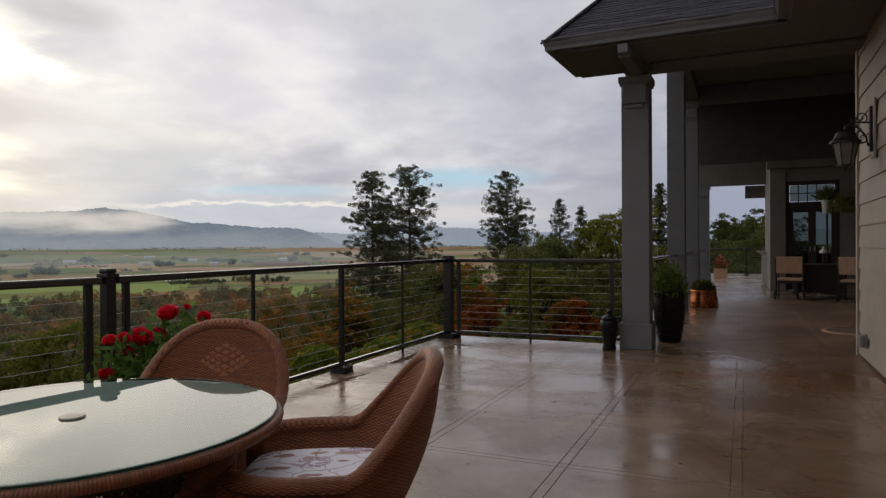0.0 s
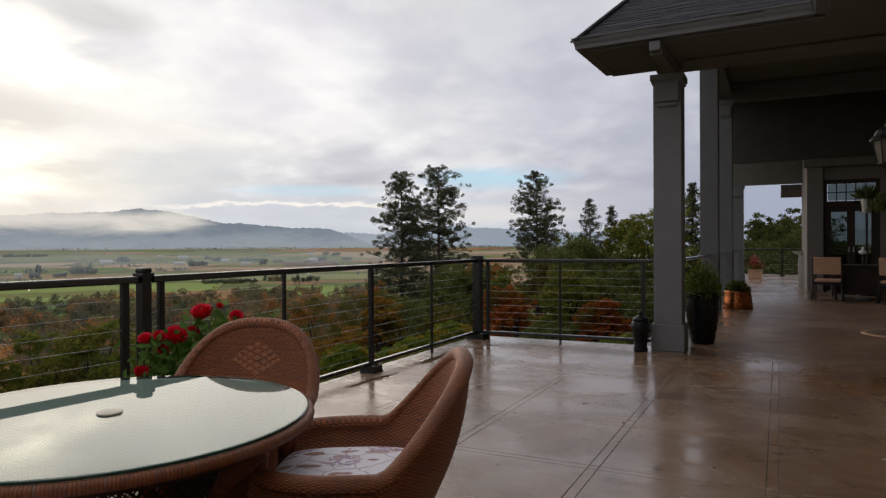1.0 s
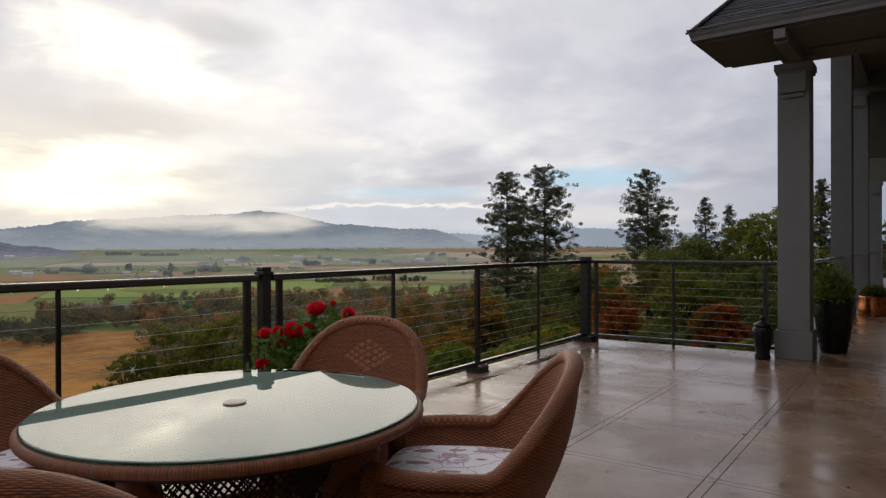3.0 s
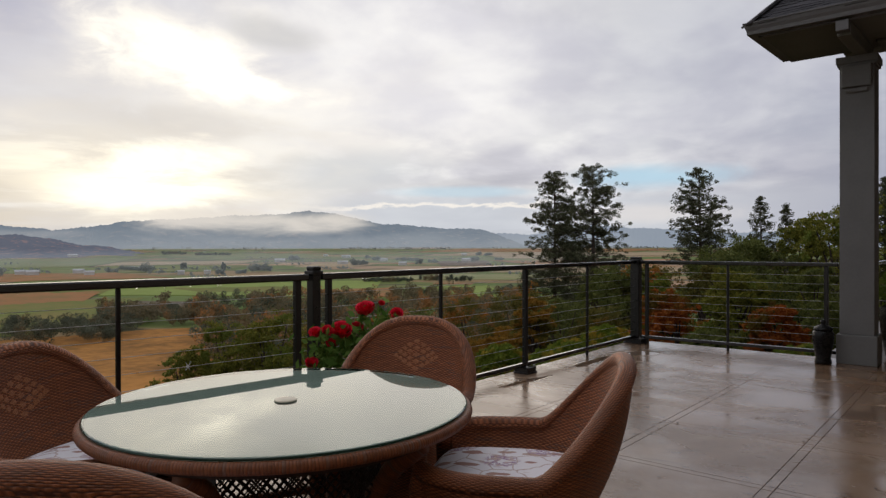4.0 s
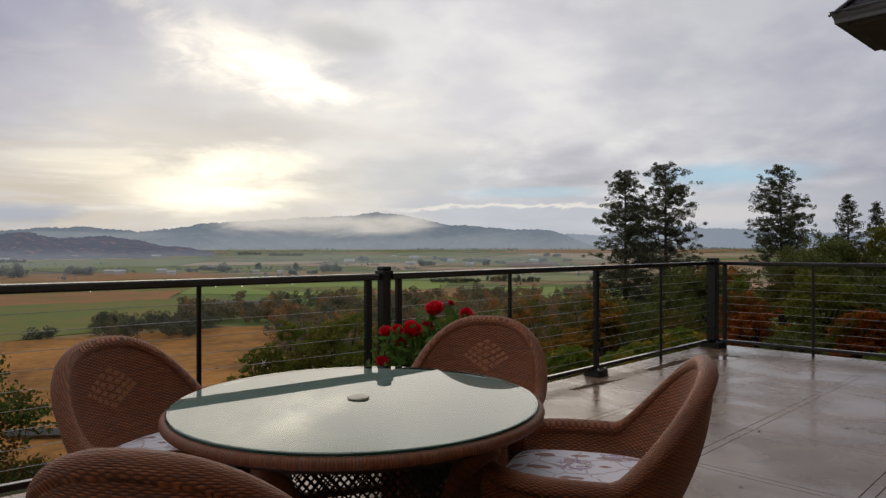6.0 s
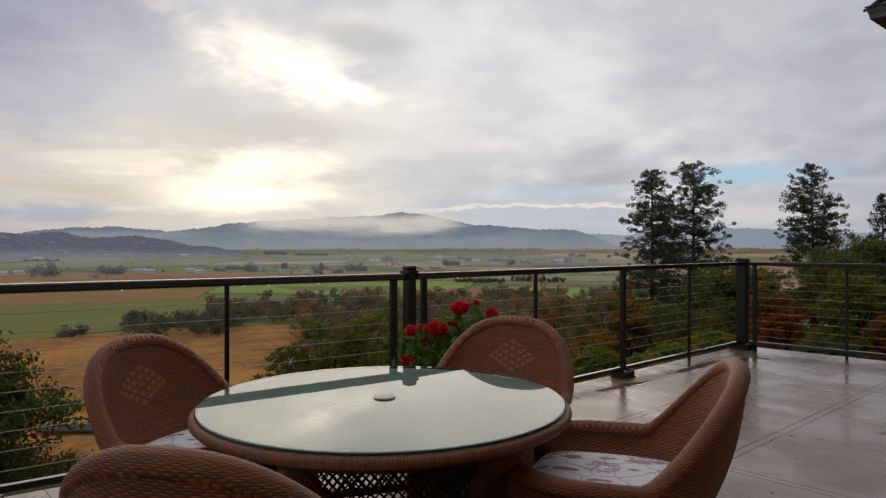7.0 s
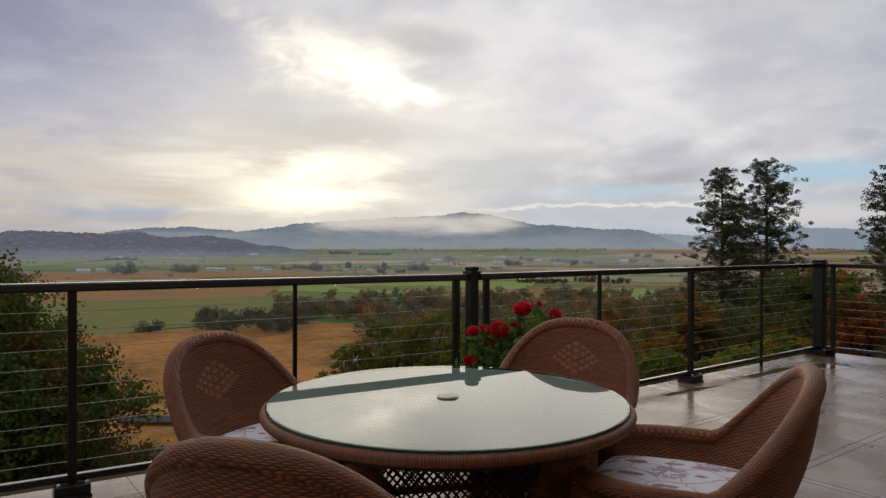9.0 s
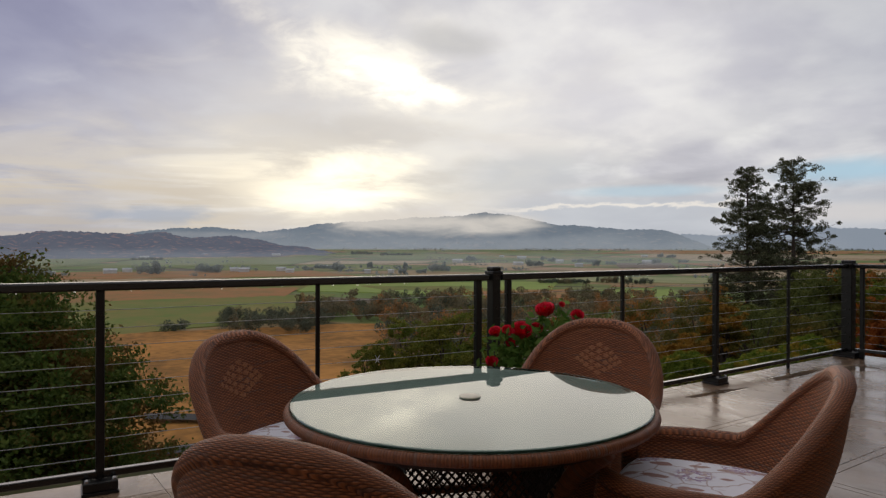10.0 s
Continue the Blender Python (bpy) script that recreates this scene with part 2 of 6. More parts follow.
def floor_material():
    m = bpy.data.materials.new("stained_concrete")
    m.use_nodes = True
    k = Nodes(m.node_tree)
    pos = k.n("ShaderNodeNewGeometry").outputs["Position"]
    big = k.noise(pos, 0.8, 6, 0.6, 0.8)
    mid = k.noise(pos, 3.6, 6, 0.6, 0.4)
    grit = k.noise(pos, 110.0, 3)
    col = k.mix(k.rng(big, 0.36, 0.64), (0.265, 0.175, 0.115), (0.158, 0.092, 0.052))
    col = k.mix(k.rng(mid, 0.48, 0.72, 0.0, 0.65), col, (0.27, 0.20, 0.145))
    col = k.mix(k.rng(k.noise(pos, 1.7, 5, 0.6, 1.2), 0.56, 0.72, 0.0, 0.7), col, (0.085, 0.045, 0.026))
    col = k.mix(k.rng(grit, 0.55, 0.75, 0.0, 0.35), col, (0.12, 0.08, 0.055))
    rust = k.v("LENGTH", k.v("MULTIPLY", k.v("SUBTRACT", pos, (RUST_X, RUST_Y, 0.0)), (0.55, 1.1, 0.0)))
    rust = k.rng(k.m("ADD", rust, k.m("MULTIPLY", k.m("SUBTRACT", mid, 0.5), 2.4)), 0.75, 0.25, 0.0, 0.65)
    col = k.mix(rust, col, (0.22, 0.095, 0.034))
    r = k.n("ShaderNodeObjectInfo").outputs["Random"]
    col = k.n("ShaderNodeHueSaturation", {"Hue": 0.5, "Saturation": 1.0, "Value": k.m("ADD", 0.93, k.m("MULTIPLY", r, 0.14)), "Fac": 1.0, "Color": col}).outputs[0]
    drag = k.noise(k.v("MULTIPLY", pos, (1.1, 1.7, 1.0)), 1.0, 7, 0.62, 0.6)
    sep = k.n("ShaderNodeSeparateXYZ", {0: pos})
    shelter = k.m("MULTIPLY", k.rng(k.m("ADD", sep.outputs[0], big), -0.7, 0.5), k.rng(k.m("ADD", sep.outputs[1], k.m("MULTIPLY", big, 2.0)), 7.8, 10.0))
    shelter = k.m("MULTIPLY", shelter, k.rng(sep.outputs[1], 17.0, 14.0, 0.0, 1.0))
    wet = k.m("MULTIPLY", k.rng(drag, 0.42, 0.64), k.m("SUBTRACT", 1.0, shelter))
    rough = k.m("ADD", k.m("SUBTRACT", 0.28, k.m("MULTIPLY", wet, 0.13)), k.m("MULTIPLY", shelter, 0.12))
    hgt = k.m("ADD", k.m("MULTIPLY", k.noise(pos, 2.2, 4), 1.0), k.m("MULTIPLY", grit, 0.04))
    nrm = k.n("ShaderNodeBump", {"Height": hgt, "Strength": 0.16, "Distance": 0.02}).outputs[0]
    p = k.n("ShaderNodeBsdfPrincipled", {"Base Color": col, "Roughness": rough, "Normal": nrm, "Specular IOR Level": 0.55, "Coat Weight": k.m("MULTIPLY", wet, 0.25), "Coat Roughness": 0.14, "Coat IOR": 1.33})
    k.n("ShaderNodeOutputMaterial", {0: p.outputs[0]})
    return m


def leaf_material(name, a, b, c=None, patch=0.5):
    m = bpy.data.materials.new(name)
    m.use_nodes = True
    k = Nodes(m.node_tree)
    r = k.n("ShaderNodeNewGeometry").outputs["Random Per Island"]
    pos = k.n("ShaderNodeNewGeometry").outputs["Position"]
    col = k.mix(r, a, b)
    if c:
        col = k.mix(k.rng(k.noise(pos, patch, 3), 0.5, 0.62), col, c)
    p = k.n("ShaderNodeBsdfPrincipled", {"Base Color": col, "Roughness": 0.7, "Specular IOR Level": 0.1})
    tr = k.n("ShaderNodeBsdfTranslucent", {"Color": col})
    mx = k.n("ShaderNodeMixShader", {0: 0.35, 1: p.outputs[0], 2: tr.outputs[0]})
    k.n("ShaderNodeOutputMaterial", {0: mx.outputs[0]})
    return m


def glass_material(name, tint=(0.75, 0.92, 0.86), rough=0.0, ior=1.5):
    m = bpy.data.materials.new(name)
    m.use_nodes = True
    k = Nodes(m.node_tree)
    p = k.n("ShaderNodeBsdfPrincipled", {"Base Color": (*tint, 1), "Roughness": rough, "Transmission Weight": 1.0, "IOR": ior})
    k.n("ShaderNodeOutputMaterial", {0: p.outputs[0]})
    return m


def clear_top_material(name, tint, ior):
    """Clear polished glass that lies on a panel: a sharp sky reflection over a lightly tinted view."""
    m = bpy.data.materials.new(name)
    m.use_nodes = True
    k = Nodes(m.node_tree)
    clear = k.n("ShaderNodeBsdfTransparent", {"Color": (*tint, 1)})
    gloss = k.n("ShaderNodeBsdfGlossy", {"Color": (1, 1, 1, 1), "Roughness": 0.0})
    fres = k.n("ShaderNodeFresnel", {"IOR": ior})
    mx = k.n("ShaderNodeMixShader", {0: fres.outputs[0], 1: clear.outputs[0], 2: gloss.outputs[0]})
    k.n("ShaderNodeOutputMaterial", {0: mx.outputs[0]})
    return m


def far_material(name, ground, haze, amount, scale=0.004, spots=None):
    """Distant land: lit ground, with the haze of the air painted in as emission."""
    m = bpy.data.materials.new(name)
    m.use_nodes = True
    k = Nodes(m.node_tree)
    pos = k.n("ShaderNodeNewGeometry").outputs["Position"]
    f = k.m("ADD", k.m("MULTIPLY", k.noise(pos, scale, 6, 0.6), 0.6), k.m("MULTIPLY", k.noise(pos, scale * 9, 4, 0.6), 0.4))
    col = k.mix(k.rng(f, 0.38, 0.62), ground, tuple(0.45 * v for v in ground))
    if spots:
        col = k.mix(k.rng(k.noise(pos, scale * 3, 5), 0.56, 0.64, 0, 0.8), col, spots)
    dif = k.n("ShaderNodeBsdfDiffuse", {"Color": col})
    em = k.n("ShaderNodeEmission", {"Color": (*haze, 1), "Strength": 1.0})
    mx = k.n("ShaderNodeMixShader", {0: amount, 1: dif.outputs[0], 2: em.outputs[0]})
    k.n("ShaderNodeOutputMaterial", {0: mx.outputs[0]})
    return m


M_FLOOR = floor_material()
M_JOINT = material("score_line", (0.115, 0.085, 0.065), 0.4)
M_BLACK = material("black_powder_coat", (0.006, 0.006, 0.007), 0.30, 0.0, (0.009, 0.009, 0.010), 9, bump=0.04, bump_scale=300, spec=0.5)
M_WETBLACK = material("wet_black_paint", (0.006, 0.006, 0.007), 0.16, 0.0, (0.009, 0.009, 0.010), 9, bump=0.05, bump_scale=240, coat=0.5)
M_CABLE = material("steel_cable", (0.48, 0.48, 0.49), 0.3, 1.0, bump=0.2, bump_scale=900)
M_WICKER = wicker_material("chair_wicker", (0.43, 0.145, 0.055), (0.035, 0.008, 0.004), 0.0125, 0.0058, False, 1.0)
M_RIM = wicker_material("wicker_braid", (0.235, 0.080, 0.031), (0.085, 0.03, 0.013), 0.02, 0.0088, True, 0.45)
M_DARKWOOD = material("dark_frame", (0.035, 0.02, 0.014), 0.55)
M_GLASS = clear_top_material("table_glass", (0.84, 0.94, 0.90), 1.37)
M_EDGE = material("glass_edge", (0.012, 0.045, 0.034), 0.12, 0, (0.02, 0.06, 0.046), 12)
M_PANE = glass_material("window_glass", (0.9, 0.95, 0.95))
M_IVORY = material("ivory_plug", (0.80, 0.74, 0.60), 0.5)
M_COLUMN = material("taupe_paint", (0.158, 0.160, 0.160), 0.6, 0, (0.138, 0.140, 0.140), 5, bump=0.08, bump_scale=120, per_object=0.04)
M_SIDING = material("beige_siding", (0.36, 0.31, 0.255), 0.6, 0, (0.32, 0.27, 0.22), 3, bump=0.12, bump_scale=140, per_object=0.1)
M_SOFFIT = material("brown_soffit", (0.130, 0.130, 0.106), 0.7, 0, (0.108, 0.108, 0.088), 3)
# darkened colour that paints in the shade under the tall porch ceiling
M_RECESS = material("shaded_recess", (0.068, 0.062, 0.048), 0.7, 0, (0.05, 0.046, 0.036), 4)
M_TRIM = material("grey_trim", (0.128, 0.126, 0.128), 0.4, 0, (0.108, 0.106, 0.108), 4)
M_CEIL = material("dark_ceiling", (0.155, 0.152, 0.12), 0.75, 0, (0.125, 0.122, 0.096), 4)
M_SHINGLE = material("slate_shingle", (0.062, 0.060, 0.072), 0.8, 0, (0.04, 0.039, 0.046), 14, bump=0.5, bump_scale=200, per_object=0.5)
M_BARK = material("bark", (0.07, 0.05, 0.038), 0.9, 0, (0.035, 0.026, 0.02), 5, bump=0.8, bump_scale=30)
M_PINE = leaf_material("pine_needles", (0.058, 0.070, 0.042), (0.14, 0.142, 0.08))
M_LEAF = leaf_material("green_leaves", (0.072, 0.092, 0.028), (0.165, 0.18, 0.05))
M_OLIVE = leaf_material("olive_leaves", (0.085, 0.10, 0.02), (0.25, 0.235, 0.042), (0.13, 0.165, 0.03), 0.8)
M_ORANGE = leaf_material("autumn_leaves", (0.24, 0.06, 0.016), (0.40, 0.13, 0.025), (0.13, 0.09, 0.02), 0.8)
M_AMBER = leaf_material("amber_leaves", (0.24, 0.12, 0.02), (0.34, 0.19, 0.036), (0.13, 0.11, 0.024), 0.9)
M_DUSK = leaf_material("dull_leaves", (0.05, 0.068, 0.02), (0.125, 0.135, 0.035))
M_SHRUB = leaf_material("shrub_leaves", (0.10, 0.16, 0.022), (0.22, 0.26, 0.04), (0.42, 0.30, 0.045), 3.5)
M_OAKLEAF = leaf_material("oak_leaves", (0.045, 0.080, 0.018), (0.12, 0.16, 0.034), (0.16, 0.10, 0.032), 1.1)
M_MIXED = leaf_material("turning_leaves", (0.075, 0.082, 0.022), (0.17, 0.14, 0.034), (0.37, 0.14, 0.03), 0.45)
M_ROSELEAF = leaf_material("rose_leaves", (0.07, 0.16, 0.03), (0.19, 0.31, 0.075))
M_ROSE = material("rose_petals", (0.90, 0.02, 0.07), 0.5, 0, (0.72, 0.008, 0.04), 40)
M_TANCLOTH = material("tan_sling", (0.60, 0.37, 0.24), 0.8, 0, (0.50, 0.30, 0.19), 12)
M_COPPER = material("copper", (0.55, 0.19, 0.07), 0.28, 1.0, (0.30, 0.10, 0.04), 7)
M_GLAZE = material("black_glaze", (0.005, 0.005, 0.006), 0.28, 0, (0.010, 0.010, 0.010), 8, spec=0.2)
# siding and trim of the recessed porch, its shade put into the colour
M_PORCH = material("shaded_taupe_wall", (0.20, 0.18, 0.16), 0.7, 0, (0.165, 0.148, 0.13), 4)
M_IRON = material("wrought_iron", (0.02, 0.017, 0.015), 0.5, 0.3, bump=0.2, bump_scale=200)
M_FROST = material("lantern_glass", (0.17, 0.15, 0.12), 0.3, 0, (0.11, 0.10, 0.085), 9)
M_MAT = material("brown_coir", (0.20, 0.13, 0.09), 0.9, 0, (0.13, 0.085, 0.06), 30, bump=0.6, bump_scale=200)
M_PLASTIC = material("white_plastic", (0.75, 0.77, 0.77), 0.4)
M_STEEL = material("brushed_steel", (0.5, 0.5, 0.5), 0.3, 1.0)
M_BARNWHITE = material("pale_cladding", (0.55, 0.54, 0.52), 0.6, 0, (0.42, 0.41, 0.4), 0.2)
M_BARNROOF = material("metal_roof", (0.50, 0.52, 0.56), 0.5, 0, (0.30, 0.31, 0.33), 0.2)
M_ASPHALT = material("grey_road", (0.065, 0.065, 0.068), 0.9, 0, (0.045, 0.045, 0.048), 0.6, spec=0.1)
M_PETAL = material("bedding_flowers", (0.5, 0.02, 0.03), 0.5)
M_GREYBOX = material("grey_plastic", (0.26, 0.26, 0.25), 0.45)
# far woods, hedges and groves: leaf colours paled to hold distance haze
M_WOODS = leaf_material("far_woods", (0.08, 0.095, 0.07), (0.14, 0.15, 0.105), (0.21, 0.155, 0.085), 0.06)
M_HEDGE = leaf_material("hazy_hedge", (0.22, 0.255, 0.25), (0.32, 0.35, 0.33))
M_GROVE = leaf_material("grove_leaves", (0.09, 0.11, 0.085), (0.16, 0.18, 0.13), (0.20, 0.16, 0.09), 0.05)
M_WOODS2 = leaf_material("autumn_woods", (0.13, 0.12, 0.08), (0.22, 0.175, 0.10), (0.37, 0.18, 0.07), 0.06)
M_PALESTONE = material("pale_stone", (0.55, 0.53, 0.5), 0.7, 0, (0.45, 0.43, 0.4), 9)
M_WATER = glass_material("rain_water", (0.95, 0.97, 0.97))
M_DOORPANE = glass_material("tinted_glass", (0.145, 0.175, 0.165))
M_HERB = leaf_material("herb_leaves", (0.07, 0.115, 0.022), (0.18, 0.23, 0.045))
# pale grey leaves, with the valley haze put into their colour
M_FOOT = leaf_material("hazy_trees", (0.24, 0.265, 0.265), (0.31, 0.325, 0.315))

# ---- mesh tools ----
def part(name, bm, mat, parent=None, label="", smooth=False, at=None):
    """Links a bmesh (or a mesh) as one object under a thing or a part."""
    if isinstance(bm, bpy.types.Mesh):
        me = bm
    else:
        me = bpy.data.meshes.new(name)
        bmesh.ops.recalc_face_normals(bm, faces=bm.faces[:])
        bm.to_mesh(me)
        bm.free()
        if smooth:
            me.polygons.foreach_set("use_smooth", [True] * len(me.polygons))
    if not me.materials:
        me.materials.append(mat)
    ob = new(name, me)
    if parent:
        ob.parent = parent
    if at is not None:
        ob.matrix_basis = at
    if label:
        tagged(ob, label)
    return ob


def thing(name, label, category, group="", kind="", at=None):
    ob = new(name)
    ob.empty_display_size = 0.1
    if at is not None:
        ob.matrix_basis = at
    return tagged(ob, label, category, group, kind)


def add_box(bm, lo, hi, bevel=0.0, m=None):
    """A box between two corners, with bevelled edges."""
    lo, hi = Vector(lo), Vector(hi)
    made = bmesh.ops.create_cube(bm, size=1.0, matrix=Matrix.Translation((lo + hi) / 2) @ Matrix.Diagonal((*(hi - lo), 1)))
    vs = made["verts"]
    if bevel:
        es = list({e for v in vs for e in v.link_edges})
        out = bmesh.ops.bevel(bm, geom=es, offset=bevel, segments=2, profile=0.5, affect="EDGES")
        vs = list({v for f in out["faces"] for v in f.verts} | {v for v in vs if v.is_valid})
    if m is not None:
        bmesh.ops.transform(bm, matrix=m, verts=vs)
    return vs


def box(lo, hi, bevel=0.0, m=None):
    bm = bmesh.new()
    add_box(bm, lo, hi, bevel, m)
    return bm


def add_tube(bm, pts, radii, sides=8, caps=True, uv=None):
    """A tube along points; radii is a number or one for each point."""
    pts = [Vector(p) for p in pts]
    radii = [radii] * len(pts) if isinstance(radii, (int, float)) else radii
    rings, side = [], None
    for i, p in enumerate(pts):
        t = (pts[min(i + 1, len(pts) - 1)] - pts[max(i - 1, 0)]).normalized()
        ref = side if side else (Vector((0, 0, 1)) if abs(t.z) < 0.9 else Vector((1, 0, 0)))
        side = (ref - t * ref.dot(t)).normalized()
        b = t.cross(side)
        rings.append([bm.verts.new(p + float(radii[i]) * (math.cos(a) * side + math.sin(a) * b)) for a in (2 * math.pi * j / sides for j in range(sides))])
    layer = bm.loops.layers.uv.verify() if uv else None
    run = 0.0
    for i, (r0, r1) in enumerate(zip(rings, rings[1:])):
        step = (pts[i + 1] - pts[i]).length
        for j in range(sides):
            f = bm.faces.new((r0[j], r0[(j + 1) % sides], r1[(j + 1) % sides], r1[j]))
            if layer:
                w = 2 * math.pi * radii[i]
                for loop, (a, b2) in zip(f.loops, ((j, 0), (j + 1, 0), (j + 1, 1), (j, 1))):
                    loop[layer].uv = (a / sides * w + (run + b2 * step) * 0.3, run + b2 * step)
        run += step
    if caps:
        bm.faces.new(rings[0][::-1])
        bm.faces.new(rings[-1])


def tube(pts, radii, sides=8, uv=None):
    bm = bmesh.new()
    add_tube(bm, pts, radii, sides, True, uv)
    return bm


def add_lathe(bm, profile, sides=32, centre=(0, 0), closed=True):
    """Turns (radius, height) pairs about the z axis."""
    rings = []
    for r, z in profile:
        rings.append([bm.verts.new((centre[0] + r * math.cos(a), centre[1] + r * math.sin(a), z)) for a in (2 * math.pi * j / sides for j in range(sides))])
    for r0, r1 in zip(rings, rings[1:]):
        for j in range(sides):
            bm.faces.new((r0[j], r0[(j + 1) % sides], r1[(j + 1) % sides], r1[j]))
    if closed:
        bm.faces.new(rings[0][::-1])
        bm.faces.new(rings[-1])


def lathe(profile, sides=32, closed=True):
    bm = bmesh.new()
    add_lathe(bm, profile, sides, closed=closed)
    return bm


def array_mesh(name, verts, quads, mat, tris=None):
    """A mesh from numpy arrays of places and four-cornered faces."""
    me = bpy.data.meshes.new(name)
    faces = np.asarray(quads).tolist() + ([] if tris is None else np.asarray(tris).tolist())
    me.from_pydata(np.asarray(verts).tolist(), [], faces)
    me.materials.append(mat)
    return me


def leaf_mesh(name, centres, sizes, mat, rng, stretch=1.6, lie=0.0, axis=None):
    """One small folded quad for each centre, turned at random."""
    n = len(centres)
    a = rng.normal(size=(n, 3))
    if axis is not None:
        a = axis + 0.35 * a
    a /= np.linalg.norm(a, axis=1)[:, None]
    b = rng.normal(size=(n, 3))
    b[:, 2] *= 1 - lie
    b -= a * (a * b).sum(1)[:, None]
    b /= np.linalg.norm(b, axis=1)[:, None]
    s = np.asarray(sizes)[:, None]
    l, w = a * s * stretch, b * s
    v = np.stack([centres - l, centres + w * 0.7, centres + l, centres - w * 0.7], 1).reshape(-1, 3)
    q = np.arange(4 * n).reshape(n, 4)
    return array_mesh(name, v, q, mat)


def place(az, r, z=0.0):
    return Vector((-math.sin(radians(az)) * r, math.cos(radians(az)) * r, z))


def smooth(a, b, x):
    t = min(1.0, max(0.0, (x - a) / (b - a)))
    return t * t * (3 - 2 * t)


VALLEY = -30.0


def valley_z(r, az):
    """The valley floor climbs a little towards the foot of the hills."""
    return VALLEY + 26.0 * smooth(1300, 4100, r) * smooth(88, 64, az)


def reach(az, el):
    """Distance at which a line of sight el degrees from level meets the valley floor."""
    lo, hi, t = 60.0, 4600.0, math.tan(radians(el))
    for _ in range(40):
        mid = (lo + hi) / 2
        if (valley_z(mid, az) - 1.2) / mid < t:
            lo = mid
        else:
            hi = mid
    return lo


def ground_z(x, y):
    """Height of the land: a knoll under the house that falls away to the valley floor."""
    r, az = math.hypot(x, y), math.degrees(math.atan2(-x, y))
    k = 0.10 + 0.30 * smooth(15, 55, az)
    if az > 120 or az < -40:
        k = 0.08
    z = -1.4 - k * max(0.0, r - 9.0)
    bumps = 0.5 * noise.noise((x * 0.05, y * 0.05, 0)) * min(1.0, r / 40)
    f = smooth(VALLEY - 6, VALLEY + 6, z + bumps)
    floor_z = valley_z(r, az)
    return floor_z + (z + bumps - VALLEY) * f if z > VALLEY - 6 else floor_z

# ---- ground and distance ----
def build_ground():
    rs = [0.5] + [6 * 1.045 ** i for i in range(150)]
    rs = [r for r in rs if r < 3600] + [3600, 4700]
    azs = [-180 + 2.5 * i for i in range(144)]
    verts, quads = [], []
    for r in rs:
        for a in azs:
            p = place(a, r)
            verts.append((p.x, p.y, ground_z(p.x, p.y)))
    n = len(azs)
    for i in range(len(rs) - 1):
        for j in range(n):
            quads.append((i * n + j, i * n + (j + 1) % n, (i + 1) * n + (j + 1) % n, (i + 1) * n + j))
    m = bpy.data.materials.new("valley_fields")
    m.use_nodes = True
    k = Nodes(m.node_tree)
    pos = k.n("ShaderNodeNewGeometry").outputs["Position"]
    turned = k.n("ShaderNodeVectorRotate", {"Vector": pos, "Angle": radians(-32)}, rotation_type="Z_AXIS").outputs[0]
    plan = k.v("MULTIPLY", turned, (1.0, 1.0, 0.0))
    cells = k.n("ShaderNodeTexVoronoi", {"Vector": k.v("MULTIPLY", plan, (1 / 330, 1 / 190, 0.0)), "Scale": 1.0, "Randomness": 0.85}, distance="CHEBYCHEV")
    plots = k.n("ShaderNodeTexVoronoi", {"Vector": k.v("MULTIPLY", plan, (1 / 120, 1 / 75, 0.0)), "Scale": 1.0, "Randomness": 0.8}, distance="CHEBYCHEV")
    tone = k.n("ShaderNodeSeparateColor", {0: cells.outputs["Color"]}).outputs[0]
    plot = k.n("ShaderNodeSeparateColor", {0: plots.outputs["Color"]})
    tone = k.m("FRACT", k.m("ADD", tone, k.m("MULTIPLY", k.m("GREATER_THAN", plot.outputs[1], 0.62), plot.outputs[0])))
    ramp = k.n("ShaderNodeValToRGB", {0: tone})
    ramp.color_ramp.interpolation = "CONSTANT"
    stops = [(0.0, (0.13, 0.19, 0.05)), (0.20, (0.29, 0.20, 0.105)), (0.28, (0.095, 0.165, 0.038)), (0.47, (0.36, 0.16, 0.075)), (0.54, (0.14, 0.18, 0.06)), (0.71, (0.40, 0.26, 0.17)), (0.76, (0.11, 0.18, 0.045)), (0.93, (0.12, 0.095, 0.085))]
    el = ramp.color_ramp.elements
    while len(el) < len(stops):
        el.new(0.5)
    for e, (p, c) in zip(el, stops):
        e.position, e.color = p, (*c, 1)
    fine = k.m("ADD", k.m("MULTIPLY", k.noise(pos, 0.012, 5), 0.5), k.m("MULTIPLY", k.noise(pos, 0.25, 4), 0.5))
    col = k.mix(k.rng(fine, 0.35, 0.65, 0, 0.45), ramp.outputs[0], (0.12, 0.105, 0.045))
    col = k.mix(k.rng(k.noise(k.v("MULTIPLY", plan, (0.004, 0.03, 0.0)), 1.0, 4), 0.52, 0.70, 0, 0.4), col, (0.28, 0.20, 0.11))
    rim = k.n("ShaderNodeTexVoronoi", {"Vector": k.v("MULTIPLY", plan, (1 / 330, 1 / 190, 0.0)), "Scale": 1.0, "Randomness": 0.85}, feature="DISTANCE_TO_EDGE").outputs["Distance"]
    col = k.mix(k.m("MULTIPLY", k.rng(rim, 0.035, 0.02), k.rng(k.noise(pos, 0.006, 3), 0.42, 0.55)), col, (0.06, 0.062, 0.035))
    dist = k.v("LENGTH", pos)
    scrub = k.mix(k.rng(k.noise(pos, 0.08, 5), 0.4, 0.6), (0.065, 0.052, 0.02), (0.04, 0.042, 0.016))
